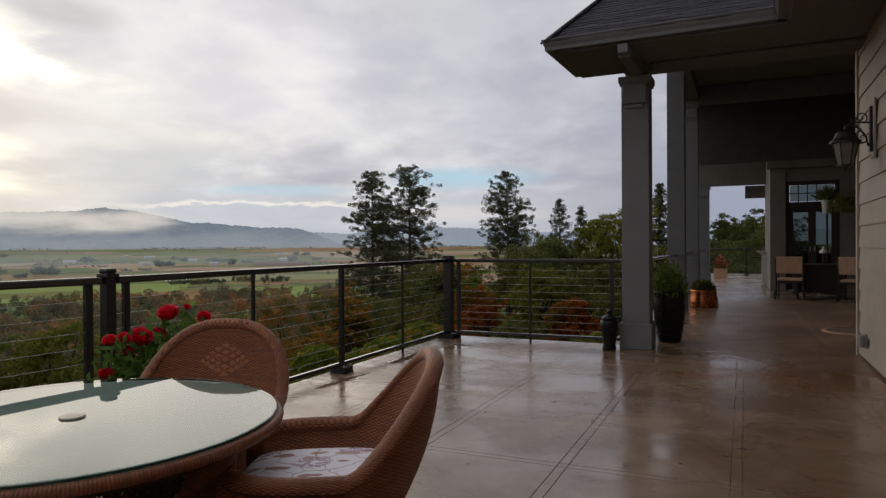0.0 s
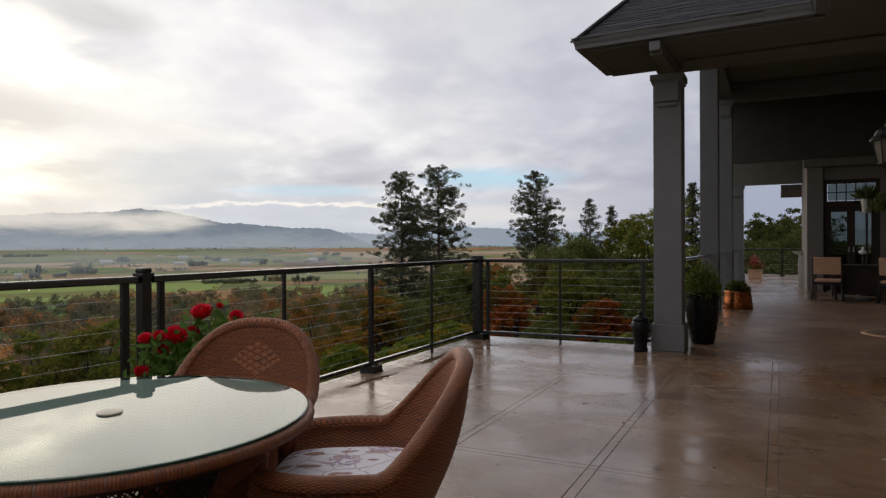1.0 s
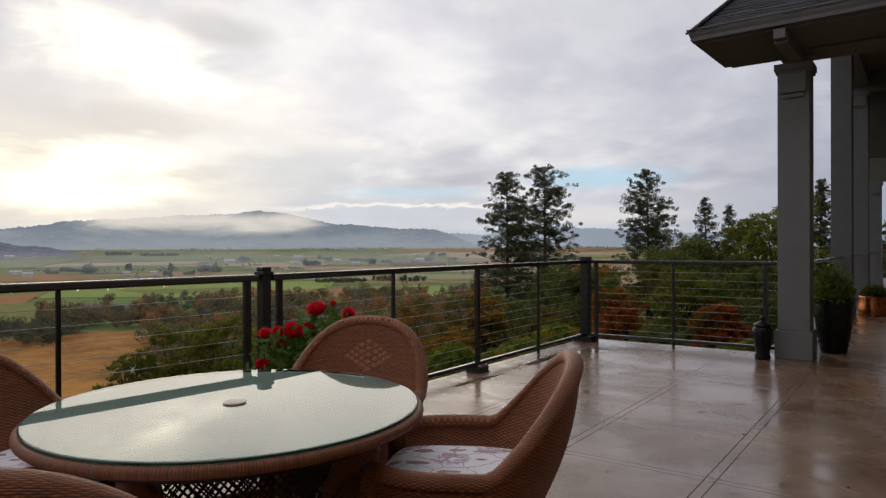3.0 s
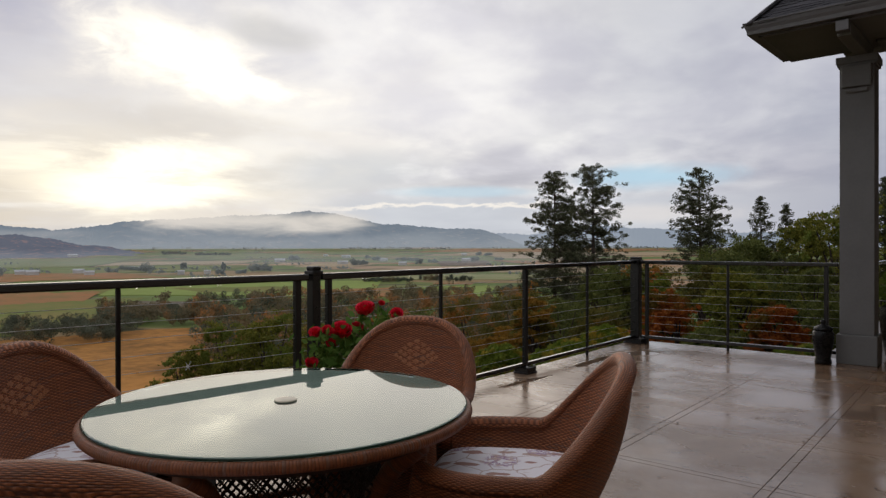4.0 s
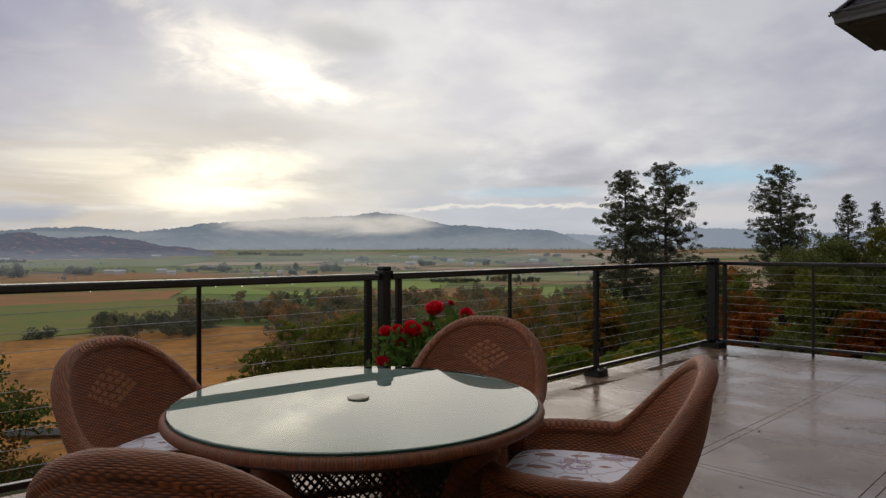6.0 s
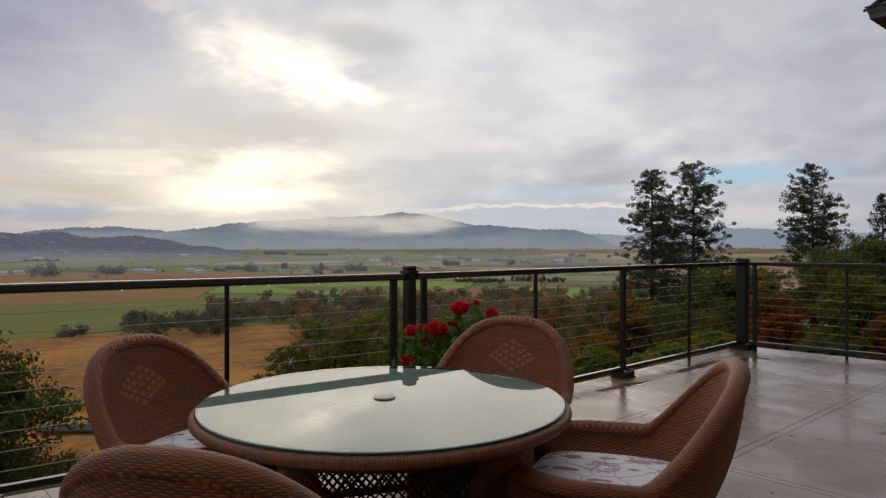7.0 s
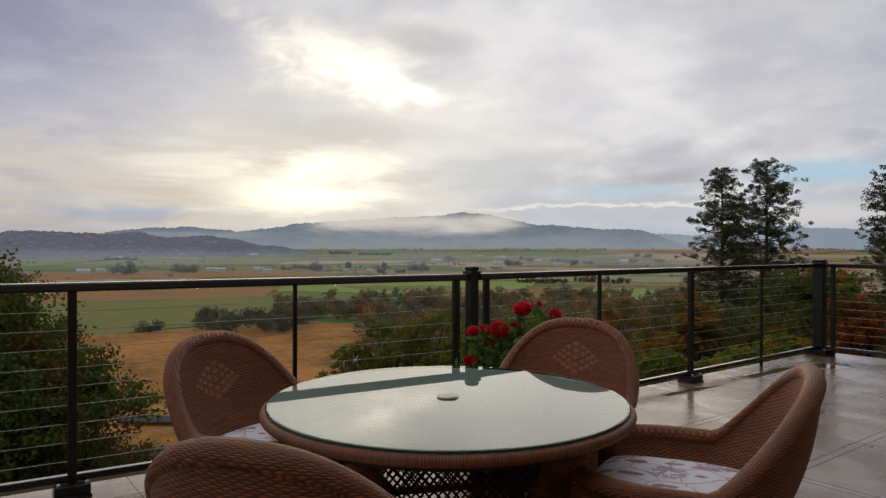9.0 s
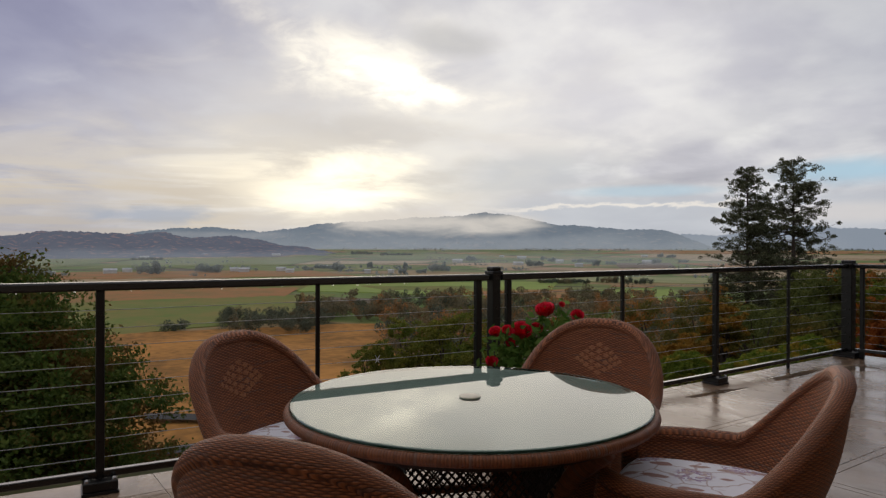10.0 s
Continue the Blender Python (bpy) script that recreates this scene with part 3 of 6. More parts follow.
    col = k.mix(k.rng(dist, 100, 135), scrub, col)
    p = k.n("ShaderNodeBsdfPrincipled", {"Base Color": col, "Roughness": 0.9, "Specular IOR Level": 0.1})
    k.n("ShaderNodeOutputMaterial", {0: p.outputs[0]})
    me = array_mesh("ground", verts, quads, m)
    me.polygons.foreach_set("use_smooth", [True] * len(me.polygons))
    ob = new("ground", me)
    tagged(ob, "knoll and wide valley of green and dry fields", "ground", kind="structure")


build_ground()


def ridge(name, label, r, crest, foot_el, mat, seed, rough=0.12):
    """A range of far hills. crest: rows of az, el of the skyline."""
    rng = np.random.default_rng(seed)
    az = np.arange(crest[0][0], crest[-1][0] + 0.01, 0.12)
    el = np.interp(az, [c[0] for c in crest], [c[1] for c in crest])
    for f, a in ((0.9, 0.35), (2.3, 0.2), (5.1, 0.12), (11.0, 0.08)):
        el = el + rough * a * 2 * np.sin(az * f + rng.uniform(0, 6))
    el = el + rng.normal(size=len(az)) * rough * 0.35
    rows, verts, quads = 9, [], []
    for i in range(rows):
        t = i / (rows - 1)
        for a, e in zip(az, el):
            rr = r - 700 * (1 - t)
            top = 1.2 + r * math.tan(radians(e))
            z = (VALLEY - 4) + (top - VALLEY + 4) * (t ** 1.25)
            z += 14 * noise.noise((a * 0.5, t * 3, seed)) * math.sin(math.pi * t)
            p = place(a, rr)
            verts.append((p.x, p.y, z))
    n = len(az)
    for i in range(rows - 1):
        for j in range(n - 1):
            quads.append((i * n + j, i * n + j + 1, (i + 1) * n + j + 1, (i + 1) * n + j))
    ob = new(name, array_mesh(name, verts, quads, mat))
    ob.data.polygons.foreach_set("use_smooth", [True] * len(quads))
    tagged(ob, label, "hills", kind="structure")


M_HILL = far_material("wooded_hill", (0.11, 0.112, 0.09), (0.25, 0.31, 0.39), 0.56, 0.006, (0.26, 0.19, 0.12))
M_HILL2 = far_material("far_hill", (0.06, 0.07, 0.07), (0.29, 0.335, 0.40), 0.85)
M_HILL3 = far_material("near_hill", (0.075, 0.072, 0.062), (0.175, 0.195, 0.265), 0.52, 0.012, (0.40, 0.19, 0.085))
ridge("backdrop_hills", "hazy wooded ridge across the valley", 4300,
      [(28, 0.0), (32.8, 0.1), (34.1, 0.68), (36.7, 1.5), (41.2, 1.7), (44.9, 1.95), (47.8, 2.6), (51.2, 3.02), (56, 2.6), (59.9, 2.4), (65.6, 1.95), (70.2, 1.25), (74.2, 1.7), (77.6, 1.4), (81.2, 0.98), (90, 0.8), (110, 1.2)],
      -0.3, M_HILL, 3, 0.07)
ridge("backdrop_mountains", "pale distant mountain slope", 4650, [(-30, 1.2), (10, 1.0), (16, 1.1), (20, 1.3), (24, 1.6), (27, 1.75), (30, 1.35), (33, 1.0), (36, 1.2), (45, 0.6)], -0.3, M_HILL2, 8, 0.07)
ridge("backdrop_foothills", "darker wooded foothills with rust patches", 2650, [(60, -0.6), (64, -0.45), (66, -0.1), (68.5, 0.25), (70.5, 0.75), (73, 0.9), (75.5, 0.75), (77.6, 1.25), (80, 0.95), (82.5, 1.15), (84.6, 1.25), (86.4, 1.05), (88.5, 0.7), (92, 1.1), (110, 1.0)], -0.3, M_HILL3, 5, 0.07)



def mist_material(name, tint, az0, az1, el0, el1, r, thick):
    """A thin ragged glowing sheet: low cloud along the ridge, painted haze elsewhere."""
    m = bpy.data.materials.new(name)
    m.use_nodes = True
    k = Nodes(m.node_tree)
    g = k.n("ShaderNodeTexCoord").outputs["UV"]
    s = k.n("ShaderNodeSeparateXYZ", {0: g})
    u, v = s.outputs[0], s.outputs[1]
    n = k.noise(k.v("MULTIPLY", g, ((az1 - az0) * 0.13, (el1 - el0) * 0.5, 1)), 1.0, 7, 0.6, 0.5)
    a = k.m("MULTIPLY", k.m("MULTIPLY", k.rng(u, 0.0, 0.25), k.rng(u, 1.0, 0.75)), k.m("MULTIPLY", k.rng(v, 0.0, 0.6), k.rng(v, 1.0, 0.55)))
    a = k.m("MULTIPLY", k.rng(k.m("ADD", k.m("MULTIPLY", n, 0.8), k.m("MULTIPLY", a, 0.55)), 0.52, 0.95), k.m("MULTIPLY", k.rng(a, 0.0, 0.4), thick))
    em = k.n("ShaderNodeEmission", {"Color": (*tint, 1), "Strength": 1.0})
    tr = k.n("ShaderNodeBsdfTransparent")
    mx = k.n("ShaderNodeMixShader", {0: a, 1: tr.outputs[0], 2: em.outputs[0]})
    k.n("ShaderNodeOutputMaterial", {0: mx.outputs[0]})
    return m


def mist(label, az0, az1, el0, el1, r, tint, thick):
    bm = bmesh.new()
    uv = bm.loops.layers.uv.verify()
    n = 24
    cols = []
    for i in range(n + 1):
        a = az0 + (az1 - az0) * i / n
        cols.append([(bm.verts.new(place(a, r, 1.2 + r * math.tan(radians(e)))), i / n, j) for j, e in ((0, el0), (1, el1))])
    for c0, c1 in zip(cols, cols[1:]):
        q = (c0[0], c1[0], c1[1], c0[1])
        f = bm.faces.new([v[0] for v in q])
        for loop, v in zip(f.loops, q):
            loop[uv].uv = (v[1], v[2])
    ob = part("backdrop_mist", bm, mist_material("valley_mist", tint, az0, az1, el0, el1, r, thick))
    ob.visible_shadow = False
    tagged(ob, label, "mist", kind="structure")


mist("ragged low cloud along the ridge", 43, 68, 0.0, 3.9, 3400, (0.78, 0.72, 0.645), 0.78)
# haze over fields, farms and foothills is added as glowing sheets
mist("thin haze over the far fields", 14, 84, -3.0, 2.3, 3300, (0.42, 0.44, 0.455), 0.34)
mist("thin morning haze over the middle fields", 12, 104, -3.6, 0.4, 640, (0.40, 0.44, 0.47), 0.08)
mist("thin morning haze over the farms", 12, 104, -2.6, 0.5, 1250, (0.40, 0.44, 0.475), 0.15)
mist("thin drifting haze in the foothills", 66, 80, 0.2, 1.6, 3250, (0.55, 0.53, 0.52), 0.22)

# fields of the valley floor
FIELD = {
    "green": material("green_field", (0.125, 0.185, 0.062), 0.95, 0, (0.19, 0.175, 0.08), 0.016, space="Position", spec=0.1),
    "bright": material("bright_green_field", (0.22, 0.29, 0.075), 0.95, 0, (0.18, 0.24, 0.06), 0.02, spec=0.1),
    "rust": material("rust_stubble", (0.33, 0.145, 0.062), 0.95, 0, (0.20, 0.14, 0.055), 0.03, spec=0.1),
    "straw": material("straw_field", (0.36, 0.285, 0.185), 0.95, 0, (0.29, 0.22, 0.13), 0.02, spec=0.1),
    "hay": material("hay_field", (0.115, 0.165, 0.04), 0.95, 0, (0.19, 0.16, 0.05), 0.03, spec=0.1),
    "gold": material("dry_grass", (0.43, 0.20, 0.052), 0.95, 0, (0.17, 0.085, 0.026), 0.045, bump=0.4, bump_scale=1.5, spec=0.1),
    "earth": material("ploughed_earth", (0.17, 0.125, 0.10), 0.95, 0, (0.11, 0.085, 0.07), 0.03, spec=0.1),
    "olive": material("olive_pasture", (0.30, 0.275, 0.15), 0.95, 0, (0.19, 0.225, 0.10), 0.02, spec=0.1),
}
LAYER = [0.0]


def field(kind, az0, az1, far0, far1, near0, near1, label):
    """A field on the valley floor; far and near edges as degrees below eye level at its two ends."""
    LAYER[0] += 0.015
    bm = bmesh.new()
    n = 14
    rows = []
    rng = random.Random(int(az0 * 10 + far0 * 100))
    skew = rng.uniform(-1.0, 1.0) * min(4.0, 0.25 * (az1 - az0))
    for i in range(n + 1):
        t = i / n
        az = az0 + (az1 - az0) * t
        f, g = far0 + (far1 - far0) * t, near0 + (near1 - near0) * t
        wave = rng.uniform(0.988, 1.012)
        line = []
        for j, e in enumerate((f, (f + g) / 2, g)):
            r = reach(az + skew * j, -e * wave)
            line.append(bm.verts.new(place(az + skew * j, r, valley_z(r, az + skew * j) + 0.08 + LAYER[0] + r * 0.0004)))
        rows.append(line)
    for a, b in zip(rows, rows[1:]):
        for j in (0, 1):
            bm.faces.new((a[j], b[j], b[j + 1], a[j + 1]))
    foot = [bm.verts.new((r[2].co.x * 0.9985, r[2].co.y * 0.9985, r[2].co.z - LAYER[0] - 2.0)) for r in rows]
    for i in range(n):
        bm.faces.new((rows[i][2], rows[i + 1][2], foot[i + 1], foot[i]))
    ob = part("field", bm, FIELD[kind])
    tagged(ob, label, "field", kind="structure")


for row in (("green", 79, 98, 0.9, 0.95, 1.75, 1.9, "wide green pasture across the valley"),
            ("green", 64, 79.5, 0.80, 0.95, 1.5, 1.65, "green pasture below the foothills"),
            ("green", 53, 63, 0.55, 0.7, 0.9, 1.0, "green pasture at the foot of the ridge"),
            ("straw", 55, 66, 1.12, 1.2, 1.35, 1.45, "pale stubble strip"),
            ("rust", 66, 91, 1.95, 1.9, 2.45, 2.5, "rust-brown stubble strip beside farm sheds"),
            ("green", 56, 67, 1.6, 1.6, 1.95, 2.0, "green pasture beside the sheds"),
            ("straw", 72, 98, 2.5, 2.55, 2.8, 2.8, "pale stubble strip"),
            ("hay", 55, 98, 2.85, 2.85, 3.6, 3.6, "green meadow strip"),
            ("rust", 70.5, 98, 3.35, 3.5, 4.1, 4.7, "rust-brown fallow field"),
            ("hay", 64, 98, 3.95, 4.5, 6.2, 7.9, "green hay field above the dry slope"),
            ("rust", 67, 74, 3.4, 3.5, 4.1, 4.2, "rust-brown fallow corner"),
            ("gold", 58, 100, 6.5, 7.1, 19.0, 19.0, "golden dry grass slope"),
            ("bright", 45, 66, 2.9, 3.1, 4.4, 3.7, "bright green meadow strip"),
            ("hay", 52, 62, 3.35, 3.3, 3.75, 3.7, "olive-green band across the meadow"),
            ("rust", 44, 52, 3.55, 3.75, 4.3, 4.2, "rust-brown edge of the meadow"),
            ("straw", 45, 50, 1.45, 1.4, 1.75, 1.7, "pale straw-coloured field"),
            ("earth", 36, 40.5, 1.2, 1.25, 1.6, 1.65, "dark ploughed field"),
            ("rust", 38.4, 41.8, 0.04, 0.04, 0.14, 0.16, "rust-brown field under the ridge"),
            ("rust", 20, 38, 0.2, 0.2, 0.42, 0.45, "rust-brown field under the far hills"),
            ("straw", 18, 37, 0.5, 0.5, 0.75, 0.7, "pale straw-coloured far field"),
            ("straw", 30, 36.5, 0.75, 0.7, 1.15, 1.0, "straw-coloured far field"),
            ("rust", 24, 36, 1.3, 1.2, 1.75, 1.6, "rust-brown far field"),
            ("straw", 12, 30, 1.75, 1.65, 2.3, 2.2, "straw-coloured far field"),
            ("olive", 30, 46, 2.4, 2.45, 2.9, 2.8, "olive-green far field"),
            ("bright", 36, 42.5, 3.4, 3.5, 4.4, 4.2, "bright green meadow by the woods")):
    field(*row)


def road_strip(rows, width, label):
    """A strip of asphalt on the valley floor. rows: az and distance of its near edge."""
    bm = bmesh.new()
    z = VALLEY + 1.1
    a = [bm.verts.new(place(az, r, z)) for az, r in rows]
    b = [bm.verts.new(place(az, r + width, z)) for az, r in rows]
    for i in range(len(rows) - 1):
        bm.faces.new((a[i], a[i + 1], b[i + 1], b[i]))
    tagged(part("road", bm, M_ASPHALT), label, "road", kind="structure")


road_strip(((58, 128), (66, 122), (72, 121), (79, 128)), 4.6, "narrow grey farm road through dry grass")
road_strip(((72, 106), (76, 105), (80, 105), (86, 108)), 4.0, "grey driveway below the dry grass slope")


def farm_building(az, el, wide, turn):
    """A long shed; wide: the angle that its length takes up."""
    r = reach(az, el)
    p = place(az, r, valley_z(r, az) + 0.4 + r * 0.0006)
    length = max(7.0, r * radians(wide))
    depth, height = length * 0.5, min(4.5, 2.4 + length * 0.06)
    b = thing("farm_shed", "long pale farm shed among the fields", "shed", "farm sheds", at=pose(p.x, p.y, p.z, 0, 0, az + turn))
    part("wall", box((-length / 2, -depth / 2, -1), (length / 2, depth / 2, height), 0.05), M_BARNWHITE, b)
    bm = bmesh.new()
    l, d, h = length / 2 + 0.5, depth / 2 + 0.5, height
    v = [bm.verts.new(q) for q in ((-l, -d, h), (l, -d, h), (l, d, h), (-l, d, h), (-l, 0, h + depth * 0.30), (l, 0, h + depth * 0.30))]
    for f in ((0, 1, 5, 4), (2, 3, 4, 5), (0, 4, 3), (1, 2, 5), (0, 3, 2, 1)):
        bm.faces.new([v[i] for i in f])
    part("roof", bm, M_BARNROOF, b)


for i, row in enumerate(((81.4, -2.05, 0.92), (80.2, -1.98, 0.65), (79.0, -0.95, 0.65), (74.4, -0.75, 0.65), (72.2, -2.0, 0.74), (71.5, -2.05, 0.83), (68.5, -1.99, 0.74), (67.8, -2.13, 0.65),
                         (69.7, -0.6, 0.37), (68.9, -0.75, 0.65), (64.9, -1.77, 0.46), (64.4, -1.82, 0.46), (61.3, -2.18, 0.37), (59.3, -2.18, 0.46), (53.6, -1.27, 0.83), (49.8, -0.83, 0.37),
                         (48.1, -0.97, 0.74), (48.4, -1.5, 0.83), (44.9, -1.25, 0.65), (43.3, -1.57, 0.65), (37.8, -1.26, 0.74), (38.0, -0.75, 0.46), (85.3, -2.14, 0.32))):
    farm_building(*row, (7, -12, 4, 18, -5, 10, -20)[i % 7])

# ---- terrace ----
GX, GY, SX, SY = -0.035, 3.56, 0.865, 0.925
CORNER, BEND, LEFT = Vector((-3.50, 7.93, 0)), Vector((-3.46, 2.80, 0)), Vector((-3.92, -1.7, 0))


def build_floor():
    floor = thing("floor", "wet brown stained concrete terrace scored into squares", "floor", kind="structure")
    bm = bmesh.new()
    outline = [(-4.35, -5.4), (6.0, -5.4), (6.0, 30.0), (-1.5, 30.0), (-1.5, 8.1), (-3.62, 8.1), (-3.60, 2.8), (-4.06, -1.7)]
    top = [bm.verts.new((x, y, -0.004)) for x, y in outline]
    low = [bm.verts.new((x, y, -0.35)) for x, y in outline]
    bm.faces.new(top)
    bm.faces.new(low[::-1])
    for i in range(len(top)):
        j = (i + 1) % len(top)
        bm.faces.new((top[i], top[j], low[j], low[i]))
    part("slab_bed", bm, M_JOINT, floor)
    gap, half = 0.0018, 0.028

    def inside(x, y):
        if y < 2.8:
            return x > -3.60 - (2.8 - y) * 0.102
        return x > (-3.60 if y < 8.1 else -1.5)

    def slab(x0, x1, y0, y1):
        bm = bmesh.new()
        add_box(bm, (-(x1 - x0) / 2 + gap, -(y1 - y0) / 2 + gap, -0.02), ((x1 - x0) / 2 - gap, (y1 - y0) / 2 - gap, 0), 0.0012)
        me = bpy.data.meshes.new("paving_slab")
        bm.to_mesh(me)
        bm.free()
        me.materials.append(M_FLOOR)
        return me

    square = slab(half, SX - half, half, SY - half)
    strip_x = slab(-half, half, half, SY - half)
    strip_y = slab(half, SX - half, -half, half)
    knot = slab(-half, half, -half, half)
    for i in range(-5, 7):
        for j in range(-7, 28):
            x, y = GX + i * SX, GY + j * SY
            if y > 29 or not inside(x + SX * 0.1, y + SY / 2):
                continue
            for me, dx, dy in ((square, SX / 2, SY / 2), (strip_x, 0, SY / 2), (strip_y, SX / 2, 0), (knot, 0, 0)):
                if not inside(x + dx, y + dy):
                    continue
                part("paving_slab", me, M_FLOOR, floor, at=pose(x + dx, y + dy, 0))
    # cut slabs along the slanting edge
    x1 = GX - 4 * SX - half - gap
    for j in range(-7, 5):
        y0, y1 = GY + j * SY - half + gap, GY + (j + 1) * SY - half - gap
        e0, e1 = ((-3.60 - max(0.0, 2.8 - y) * 0.102) for y in (y0, y1))
        bm = bmesh.new()
        lo = [bm.verts.new((x, y, -0.02)) for x, y in ((e0, y0), (x1, y0), (x1, y1), (e1, y1))]
        hi = [bm.verts.new((x, y, 0)) for x, y in ((e0, y0), (x1, y0), (x1, y1), (e1, y1))]
        bm.faces.new(hi)
        for q in range(4):
            bm.faces.new((lo[q], lo[(q + 1) % 4], hi[(q + 1) % 4], hi[q]))
        part("paving_slab", bm, M_FLOOR, floor)
    return floor


build_floor()


def build_post(name, x, y, w, height, turn, cap=False, plate=0.0, label="", group="railing posts"):
    post = thing(name, label, "post", group, at=pose(x, y, 0, 0, 0, turn))
    h = w / 2
    part("shaft", box((-h, -h, 0.012 if plate else 0.0), (h, h, height), 0.006), M_BLACK, post)
    if cap:
        bm = bmesh.new()
        add_box(bm, (-h - 0.012, -h - 0.012, height - 0.035), (h + 0.012, h + 0.012, height - 0.01), 0.006)
        c = add_box(bm, (-h - 0.004, -h - 0.004, height - 0.012), (h + 0.004, h + 0.004, height + 0.02), 0.012)
        part("cap", bm, M_BLACK, post)
    if plate:
        q = plate / 2
        part("base_plate", box((-q, -q, 0), (q, q, 0.016), 0.004), M_BLACK, post)
        part("base_cover", box((-q * 0.94, -q * 0.94, 0.016), (q * 0.94, q * 0.94, 0.062), 0.006), M_BLACK, post)
        for sx in (-1, 1):
            for sy in (-1, 1):
                bm = bmesh.new()
                add_lathe(bm, [(0.011, 0.060), (0.011, 0.072), (0.006, 0.078)], 8, (sx * q * 0.72, sy * q * 0.72))
                part("bolt", bm, M_CABLE, post)
    return post


def build_rail(a, b, label):
    """Top rail, bottom rail and cables between two end posts."""
    a, b = Vector(a), Vector(b)
    length, turn = (b - a).length, math.degrees(math.atan2(b.y - a.y, b.x - a.x))
    rail = thing("cable_railing", label, "railing", "terrace railings", at=pose(a.x, a.y, 0, 0, 0, turn))
    part("top_rail", box((0, -0.032, 0.982), (length, 0.032, 1.026), 0.009), M_WETBLACK, rail)
    part("bottom_rail", box((0, -0.02, 0.065), (length, 0.02, 0.10), 0.006), M_WETBLACK, rail)
    for i in range(9):
        z = 0.165 + i * 0.0905
        sag = 0.003
        pts = [(length * t, 0, z - sag * math.sin(math.pi * t * 3) ** 2) for t in np.linspace(0, 1, 7)]
        part("cable", tube(pts, 0.0017, 6), M_CABLE, rail)
    return rail


def build_railings():
    side = math.degrees(math.atan2(CORNER.y - BEND.y, CORNER.x - BEND.x))
    left = math.degrees(math.atan2(LEFT.y - BEND.y, LEFT.x - BEND.x))
    big, thin = "square black metal railing post with cap", "slim black metal railing picket"
    build_post("railing_post", CORNER.x, CORNER.y, 0.108, 1.05, 0, True, 0.24, big)
    build_post("railing_post", BEND.x, BEND.y, 0.066, 1.055, side, True, 0.155, big)
    u, w = (CORNER - BEND).normalized(), (LEFT - BEND).normalized()
    build_rail(BEND + u * 0.05, CORNER - u * 0.06, "black railing with steel cables above the valley")
    build_rail(BEND + w * 0.05, LEFT, "black railing with steel cables beside the rose")
    build_rail(CORNER + Vector((0.06, 0, 0)), (-1.31, 8.0, 0), "black railing with steel cables beside the porch column")

    def on(a, d, s, width, plate, turn):
        p = a + d * s
        build_post("railing_post" if plate else "picket", p.x, p.y, width, 0.984, turn, False, plate,
                   "black metal railing post on a bolted base plate" if plate else thin)

    on(BEND, u, 0.125, 0.038, 0.0, side)
    on(BEND, u, 1.30, 0.027, 0.0, side)
    on(BEND, u, 2.56, 0.044, 0.165, side)
    on(BEND, u, 3.82, 0.027, 0.0, side)
    on(BEND, w, 0.125, 0.042, 0.0, left)
    on(BEND, w, 1.21, 0.024, 0.0, left)
    on(BEND, w, 2.32, 0.04, 0.165, left)
    on(BEND, w, 3.5, 0.024, 0.0, left)
    on(BEND, w, 4.5, 0.04, 0.165, left)
    e = Vector((1, 0.03, 0)).normalized()
    on(CORNER, e, 0.14, 0.042, 0.0, 0)
    on(CORNER, e, 1.09, 0.027, 0.0, 0)
    on(CORNER, e, 2.08, 0.042, 0.0, 0)


build_railings()

# ---- house ----
WALL_X = 1.12
EAVE_X, EAVE_Y, SOFFIT = -1.84, 7.02, 3.25


def build_column(x, y, height, w=0.32, plain=False, label="square taupe porch column with a plinth"):
    col = thing("porch_column", label, "column", "porch columns", at=pose(x, y, 0))
    h = w / 2
    part("plinth", box((-h - 0.02, -h - 0.02, 0), (h + 0.02, h + 0.02, 0.30), 0.008), M_COLUMN, col)
    part("shaft", box((-h + 0.008, -h + 0.008, 0.30), (h - 0.008, h - 0.008, height - 0.1), 0.006), M_COLUMN, col)
    if plain:
        return col
    bm = bmesh.new()
    add_box(bm, (-h - 0.01, -h - 0.01, height - 0.1), (h + 0.01, h + 0.01, height - 0.07), 0.004)
    add_box(bm, (-h - 0.022, -h - 0.022, height - 0.07), (h + 0.022, h + 0.022, height), 0.006)
    part("capital", bm, M_COLUMN, col)
    bm = bmesh.new()
    add_box(bm, (-0.13, -h - 0.05, height - 0.32), (0.13, -h + 0.005, height - 0.1), 0.01)
    add_box(bm, (-0.10, -h - 0.03, height - 0.37), (0.10, -h + 0.005, height - 0.325), 0.01)
    part("corbel", bm, M_COLUMN, col)
    return col


